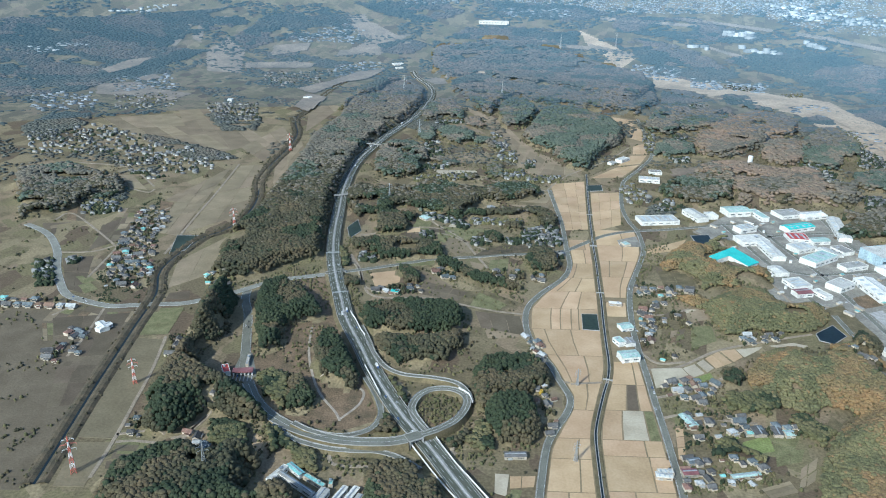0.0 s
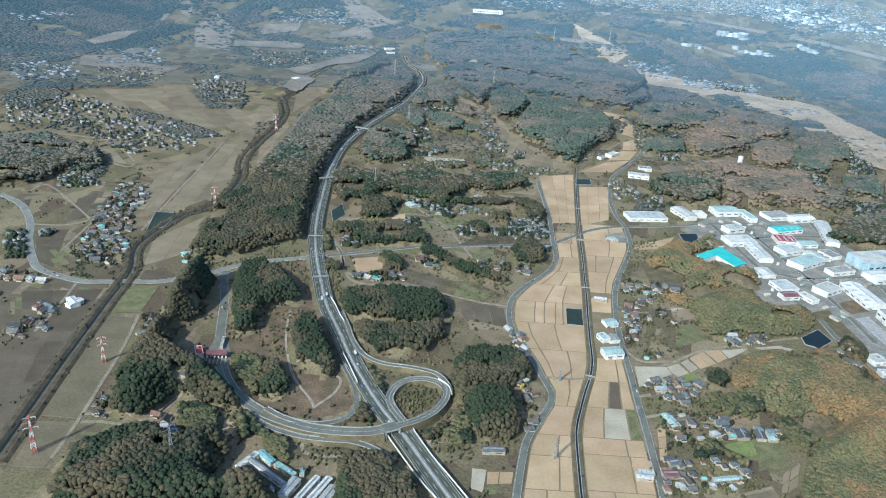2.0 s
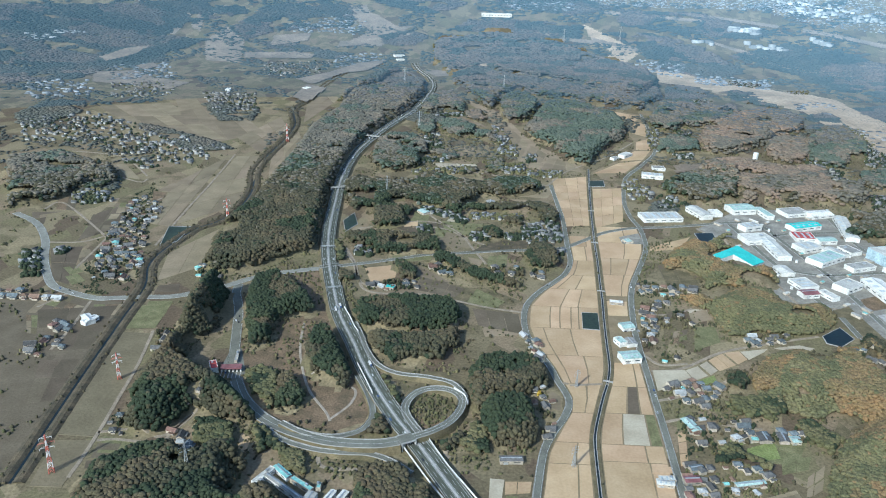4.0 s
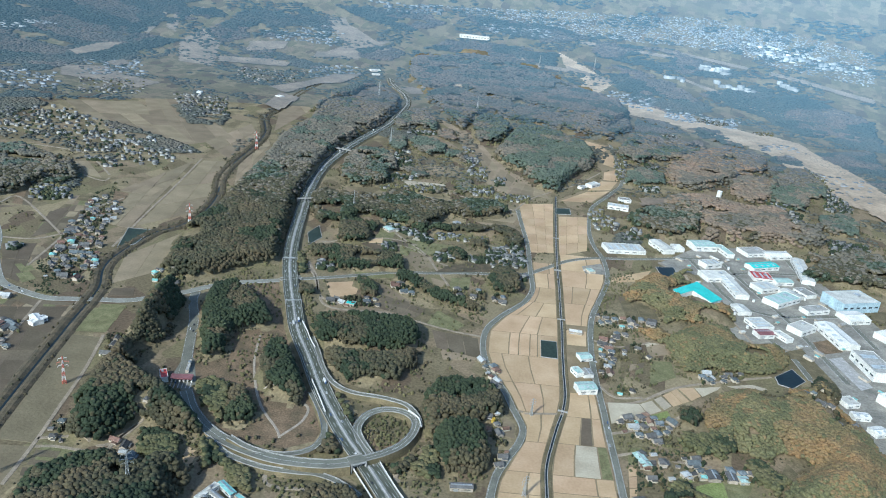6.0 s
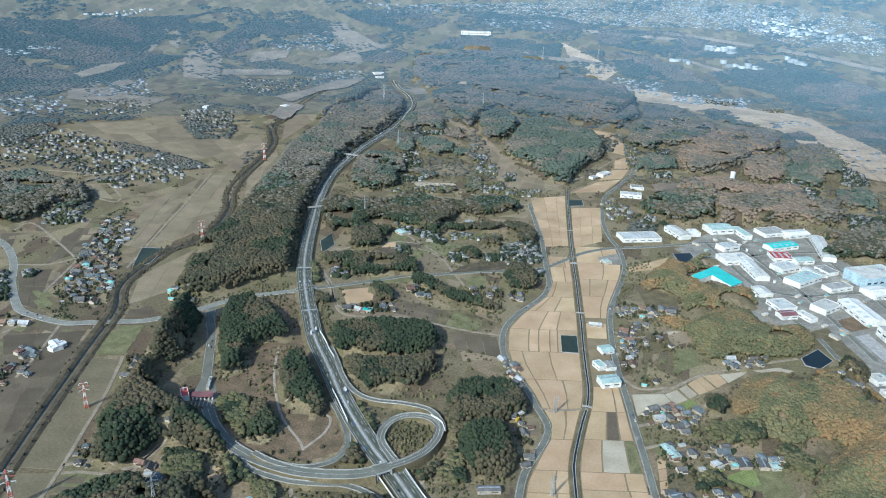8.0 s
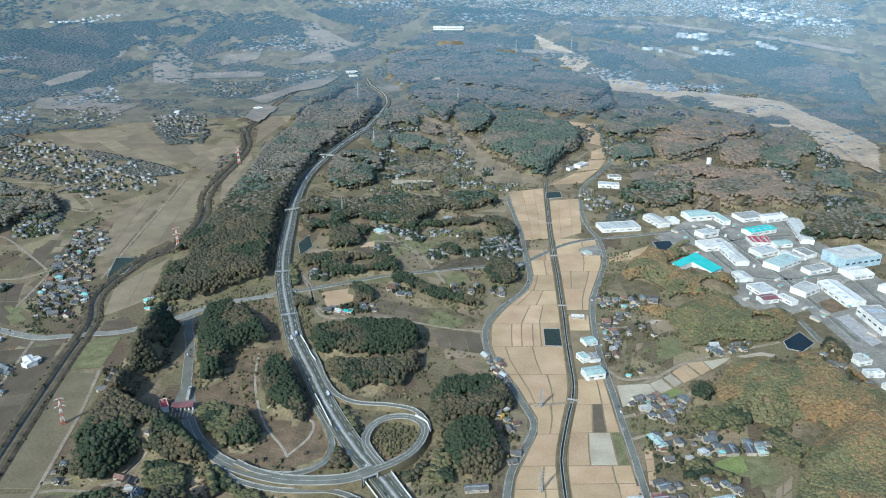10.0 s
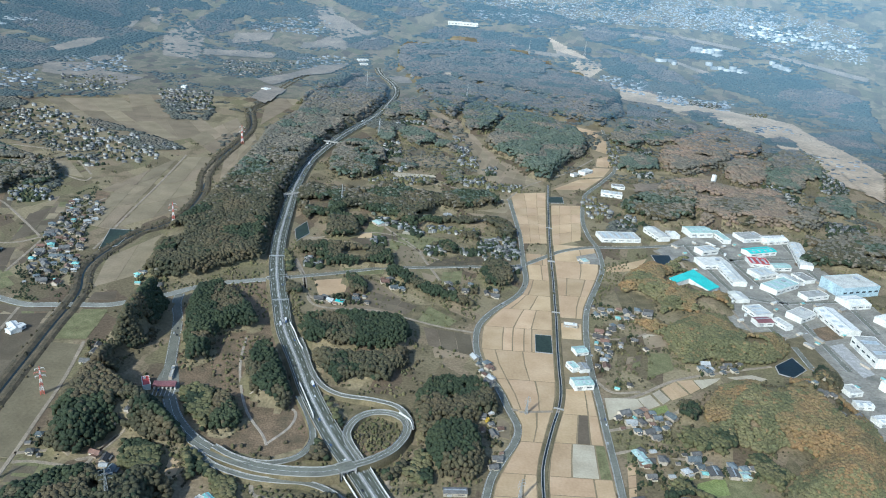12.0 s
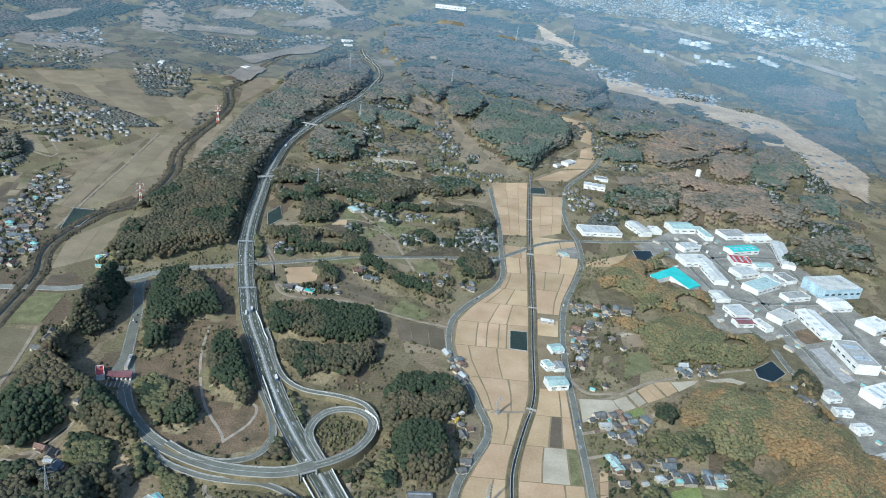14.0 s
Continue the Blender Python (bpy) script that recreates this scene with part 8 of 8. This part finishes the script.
def clutter():
    r = random.Random(12)
    protos = [make_shed(10, 6, 3.2, M_LROOF, "small pale-roofed shed in a works yard"), make_shed(16, 7, 4, M_GROOF, "grey-roofed storage shed in a works yard"), make_shed(7, 5, 2.8, M_TILES["teal"], "small teal-roofed shed in a works yard"),
              make_tank(2.4, 5), make_shed(22, 5, 3, M_WHITE, "long white open shed in a works yard")]
    halls = [(w[0][0], w[0][1], max(w[0][2], w[0][3]) * 0.55 + 3) for w in WORKS] + [(502, 1296, 45), (522, 1292, 40)]
    used, n = set(), 0
    p = np.array(YARD)
    (x0, y0), (x1, y1) = p.min(0), p.max(0)
    for _ in range(4000):
        if n >= 45:
            break
        x, y = r.uniform(x0, x1), r.uniform(y0, y1)
        if inside_depth(np.array([x]), np.array([y]), YARD)[0] < 6 or any(math.hypot(a - x, b - y) < c * 0.72 + 6 for a, b, c in halls):
            continue
        halls.append((x, y, 10))
        k = r.choices(range(5), (4, 3, 3, 2, 2))[0]
        m = Matrix.Translation((x, y, 0.4)) @ Matrix.Rotation(radians(r.choice([32, -58]) + r.gauss(0, 3)), 4, "Z")
        if k in used:
            copy_thing(protos[k], m)
        else:
            used.add(k)
            protos[k].matrix_world = m
        n += 1


YARD = LAND[6][1]
clutter()

# ---- pylons ----


def pylon(at, h, painted, label):
    z0 = float(terrain(np.array([at[0]]), np.array([at[1]]))[0])
    root = thing("pylon", label, "pylon", "power pylons", at=Matrix.Translation((*at, z0)) @ Matrix.Rotation(0.5, 4, "Z"))
    n, wide = 7, h * 0.085
    prof = [(wide * (1 - 0.88 * min(1, (k / n) * 1.15)), h * k / n) for k in range(n + 1)]
    th = 0.55 if painted else 0.34
    for k in range(n):
        (r0, z_0), (r1, z_1) = prof[k], prof[k + 1]
        bm = bmesh.new()
        for i in range(4):
            c0 = [(r0 * math.cos(math.pi / 4 + math.pi / 2 * (i + j)), r0 * math.sin(math.pi / 4 + math.pi / 2 * (i + j)), z_0) for j in (0, 1)]
            c1 = [(r1 * math.cos(math.pi / 4 + math.pi / 2 * (i + j)), r1 * math.sin(math.pi / 4 + math.pi / 2 * (i + j)), z_1) for j in (0, 1)]
            beam(bm, c0[0], c1[0], th)
            beam(bm, c0[0], c1[1], th * 0.6)
            beam(bm, c0[1], c1[0], th * 0.6)
            beam(bm, c1[0], c1[1], th * 0.6)
        m = (M_REDPAINT if k % 2 == 0 else M_WHITEPAINT) if painted else M_STEEL
        part("lattice_section", bm, m, root, ("red" if k % 2 == 0 else "white") + " painted section" if painted else "")
    for k, (zz, arm) in enumerate(((0.66, 0.15), (0.79, 0.17), (0.92, 0.13))):
        bm = bmesh.new()
        for s in (-1, 1):
            beam(bm, (0, 0, h * zz), (s * h * arm, 0, h * zz), th * 0.55)
            beam(bm, (0, 0, h * (zz + 0.05)), (s * h * arm, 0, h * zz), th * 0.4)
            beam(bm, (s * h * arm, 0, h * zz), (s * h * arm, 0, h * zz - 2.5), 0.25)
        part("cross_arm", bm, (M_REDPAINT if k % 2 else M_WHITEPAINT) if painted else M_STEEL, root)
    return root


for base, h in (((-419, 621), 47), ((-425, 801), 38), ((-456, 1370), 46), ((-476, 1977), 50)):
    pylon(base, h, True, "red and white striped lattice power pylon in fields")
for base, h in (((155, 831), 26), ((132, 671), 28), ((-163, 1548), 42), ((-134, 2177), 50), ((-229, 2816), 60), ((-268, 605), 40), ((134, 2764), 55), ((452, 3735), 70), ((721, 3761), 70)):
    pylon(base, h, False, "grey steel lattice power pylon")

# ---- vehicles ----


def wheels(root, xs, half, r):
    for x in xs:
        for s in (-1, 1):
            bm = bmesh.new()
            bmesh.ops.create_cone(bm, segments=12, radius1=r, radius2=r, depth=0.28, cap_ends=True, matrix=Matrix.Translation((x, s * half, r)) @ Matrix.Rotation(math.pi / 2, 4, "X"))
            part("wheel", bm, M_TYRE, root)


def tapered(bm, L, W, z0, z1, top_l, top_w, shift=0.0):
    b = [bm.verts.new((sx * L / 2 + shift, sy * W / 2, z0)) for sx, sy in ((-1, -1), (1, -1), (1, 1), (-1, 1))]
    t = [bm.verts.new((sx * top_l / 2 + shift, sy * top_w / 2, z1)) for sx, sy in ((-1, -1), (1, -1), (1, 1), (-1, 1))]
    bm.faces.new(b[::-1]), bm.faces.new(t)
    for i in range(4):
        bm.faces.new((b[i], b[(i + 1) % 4], t[(i + 1) % 4], t[i]))
    bmesh.ops.bevel(bm, geom=bm.edges[:], offset=0.12, segments=1, affect="EDGES")


def make_car(paint, word):
    root = thing("car", "%s passenger car on the road" % word, "car", "traffic")
    bm = bmesh.new()
    tapered(bm, 4.5, 1.75, 0.3, 0.95, 4.3, 1.65)
    body = part("body", bm, paint, root)
    bm = bmesh.new()
    tapered(bm, 2.9, 1.6, 0.9, 1.35, 2.2, 1.4, -0.25)
    part("window_glass", bm, M_DARKGLASS, body)
    bm = bmesh.new()
    tapered(bm, 2.1, 1.38, 1.33, 1.48, 1.8, 1.25, -0.25)
    part("roof_panel", bm, paint, body)
    wheels(root, (-1.4, 1.4), 0.78, 0.33)
    return root


def make_truck(paint, word):
    root = thing("truck", "%s box truck driving on the road" % word, "truck", "traffic")
    bm = bmesh.new()
    box(bm, -1.3, 0, 1.0, 8.2, 2.45, 2.7)
    part("cargo_box", bm, M_WHITEPAINT, root)
    bm = bmesh.new()
    tapered(bm, 2.2, 2.35, 0.6, 3.0, 1.9, 2.2, 4.1)
    cab = part("cab", bm, paint, root)
    bm = bmesh.new()
    box(bm, 5.1, 0, 1.7, 0.2, 2.0, 0.9)
    part("windscreen", bm, M_DARKGLASS, cab)
    bm = bmesh.new()
    box(bm, 0, 0, 0.6, 10.2, 1.0, 0.4)
    part("chassis", bm, M_TYRE, root)
    wheels(root, (-4.2, -3.0, 4.0), 1.05, 0.48)
    return root


FLEET = [make_car(m, w) for m, w in zip(M_CARS, ("white", "silver", "black", "blue"))] + [make_truck(M_CARS[0], "white"), make_truck(M_CARS[3], "blue and white")]


def drive():
    r = random.Random(21)
    used = set()

    def put(x, y, z, a):
        k = r.choices(range(6), (5, 6, 7, 3, 1, 1))[0]
        m = Matrix.Translation((x, y, z)) @ Matrix.Rotation(a, 4, "Z")
        if k in used:
            copy_thing(FLEET[k], m)
        else:
            used.add(k)
            FLEET[k].matrix_world = m

    nn = normals(exp_line)
    for lane, step0 in ((-8.0, 75), (-4.2, 110), (4.2, 95), (8.0, 65)):
        at = r.uniform(5, 30)
        s = np.concatenate([[0], np.cumsum(np.linalg.norm(np.diff(exp_line, axis=0), axis=1))])
        while at < 1900:
            i = int(np.searchsorted(s, at))
            if i >= len(exp_line) - 1:
                break
            t = exp_line[i + 1] - exp_line[i]
            a = math.atan2(t[1], t[0]) + (math.pi if lane > 0 else 0)
            put(exp_line[i][0] + nn[i][0] * lane, exp_line[i][1] + nn[i][1] * lane, EXP_Z, a)
            at += step0 * r.uniform(0.7, 2.6)
    for pts, z in (([(194, 1306), (195, 1234), (175, 1175), (132, 1112)], 0.45), ([(352, 1358), (324, 1248), (288, 1147), (267, 1036)], 0.45), ([(256, 905), (251, 807), (247, 719)], 0.45), ([(-640, 1055), (-555, 1019), (-443, 1036), (-372, 1083)], 0.45), ([(-315, 937), (-331, 1004)], 0.45)):
        line = spline(pts, 6)
        for k in range(3):
            i = r.randrange(2, len(line) - 2)
            t, side = line[i + 1] - line[i], r.choice([-1, 1])
            q = normals(line)[i] * 2.0 * side
            put(line[i][0] + q[0], line[i][1] + q[1], z, math.atan2(t[1], t[0]) + (math.pi if side < 0 else 0))
    for k in range(20):       # parked cars
        x, y = r.choice([(321, 1358), (611, 1474), (626, 1226), (644, 1112), (245, 985), (-294, 825), (566, 1251)])
        put(x + r.uniform(-28, 28), y + r.uniform(-9, 9), 0.45, r.choice([0.2, 1.7]))


drive()

# ---- the far towns ----


def far_town():
    """Thousands of small roofs and works scattered over the distant plain."""
    r = np.random.RandomState(33)
    unit = np.array([(sx, sy, sz) for sz in (0, 1) for sx, sy in ((-.5, -.5), (.5, -.5), (.5, .5), (-.5, .5))])
    tri = np.array([(4, 5, 6), (4, 6, 7), (0, 1, 5), (0, 5, 4), (1, 2, 6), (1, 6, 5), (2, 3, 7), (2, 7, 6), (3, 0, 4), (3, 4, 7)])
    for poly, n, size, tone, lab in FAR_TOWNS:
        p = np.array(poly)
        (x0, y0), (x1, y1) = p.min(0), p.max(0)
        x, y = r.uniform(x0, x1, n * 3), r.uniform(y0, y1, n * 3)
        m = inside_depth(x, y, poly) > 0
        x, y = x[m][:n], y[m][:n]
        k = len(x)
        sx, sy, sz = size * r.uniform(0.5, 1.6, k), size * r.uniform(0.4, 1.0, k), np.minimum(size * r.uniform(0.3, 0.6, k), 16)
        a = r.normal(0.2, 0.3, k)
        z = terrain(x, y) - 0.5
        vx = unit[None, :, 0] * sx[:, None]
        vy = unit[None, :, 1] * sy[:, None]
        px_ = vx * np.cos(a)[:, None] - vy * np.sin(a)[:, None] + x[:, None]
        py_ = vx * np.sin(a)[:, None] + vy * np.cos(a)[:, None] + y[:, None]
        pz_ = unit[None, :, 2] * sz[:, None] + z[:, None]
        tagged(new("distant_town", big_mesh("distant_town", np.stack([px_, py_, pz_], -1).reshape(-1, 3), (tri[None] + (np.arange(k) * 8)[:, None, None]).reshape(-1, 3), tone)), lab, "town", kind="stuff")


FAR_TOWNS = [
    ([(-79, 4445), (618, 4503), (1393, 4456), (1838, 4227), (1700, 3979), (1312, 4105), (772, 4204), (295, 4286)], 4200, 8, M_HAZEROOF, "hazy grey town on the distant plain"),
    ([(1223, 4380), (1838, 4227), (2154, 3962), (2008, 3618), (1745, 3790), (1552, 3948)], 2000, 8, M_HAZEROOF, "hazy grey suburb on the distant plain"),
    ([(1556, 4158), (1804, 4040), (2027, 3835), (2043, 3749), (1771, 3864), (1571, 4011)], 90, 20, M_HAZEWHITE, "cluster of distant white works"),
    ([(1229, 3901), (1385, 3844), (1394, 3782), (1343, 3793), (1226, 3867)], 18, 32, M_HAZEWHITE, "distant white works among woods"), ([(1044, 3759), (1149, 3716), (1131, 3674), (1042, 3716)], 8, 26, M_HAZEWHITE, "distant white sheds"),
    ([(1295, 3692), (1448, 3609), (1435, 3569), (1289, 3644)], 12, 26, M_HAZEWHITE, "distant white sheds"), ([(1576, 3700), (1609, 3703), (1645, 3600), (1618, 3583)], 8, 32, M_HAZEWHITE, "long distant white works"),
    ([(-901, 3783), (-601, 3960), (-542, 3761), (-856, 3705)], 130, 12, M_HAZEROOF, "distant village roofs"), ([(755, 3520), (967, 3437), (894, 3229), (733, 3320)], 150, 12, M_HAZEROOF, "distant village roofs"), ([(959, 3296), (1265, 3201), (1184, 3032), (920, 3100)], 170, 12, M_HAZEROOF, "distant village roofs"),
    ([(-537, 3723), (-510, 3925), (-636, 4001), (-738, 3932)], 60, 12, M_HAZEROOF, "distant village roofs"), ([(-1424, 2996), (-1236, 3141), (-1052, 2822), (-1281, 2727)], 110, 12, M_HAZEROOF, "distant village roofs"), ([(-1569, 2665), (-1341, 2726), (-1238, 2468), (-1398, 2359)], 110, 12, M_HAZEROOF, "distant village roofs"),
    ([(-1918, 3306), (-1782, 3419), (-1685, 3410), (-1772, 3298), (-1874, 3223)], 40, 14, M_HAZEWHITE, "pale distant workings on a hillside"), ([(-1757, 3826), (-1572, 3986), (-1471, 4022), (-1609, 3863)], 40, 15, M_HAZEWHITE, "pale distant sheds on a hill"),
    ([(-450, 4381), (-78, 4431), (-12, 4329), (-316, 4284)], 90, 16, M_HAZEROOF, "distant town roofs"), ([(1193, 2819), (1341, 2772), (1244, 2595), (1156, 2670)], 60, 11, M_HAZEROOF, "distant village roofs"), ([(1243, 2382), (1386, 2352), (1223, 2042), (1147, 2106)], 60, 11, M_HAZEROOF, "distant village roofs"),
    ([(-589, 3403), (-402, 3510), (-361, 3379), (-549, 3174)], 70, 12, M_HAZEROOF, "distant village roofs"), ([(173, 4285), (597, 4253), (587, 4141), (232, 4150)], 110, 14, M_HAZEROOF, "distant town roofs"),
]
far_town()
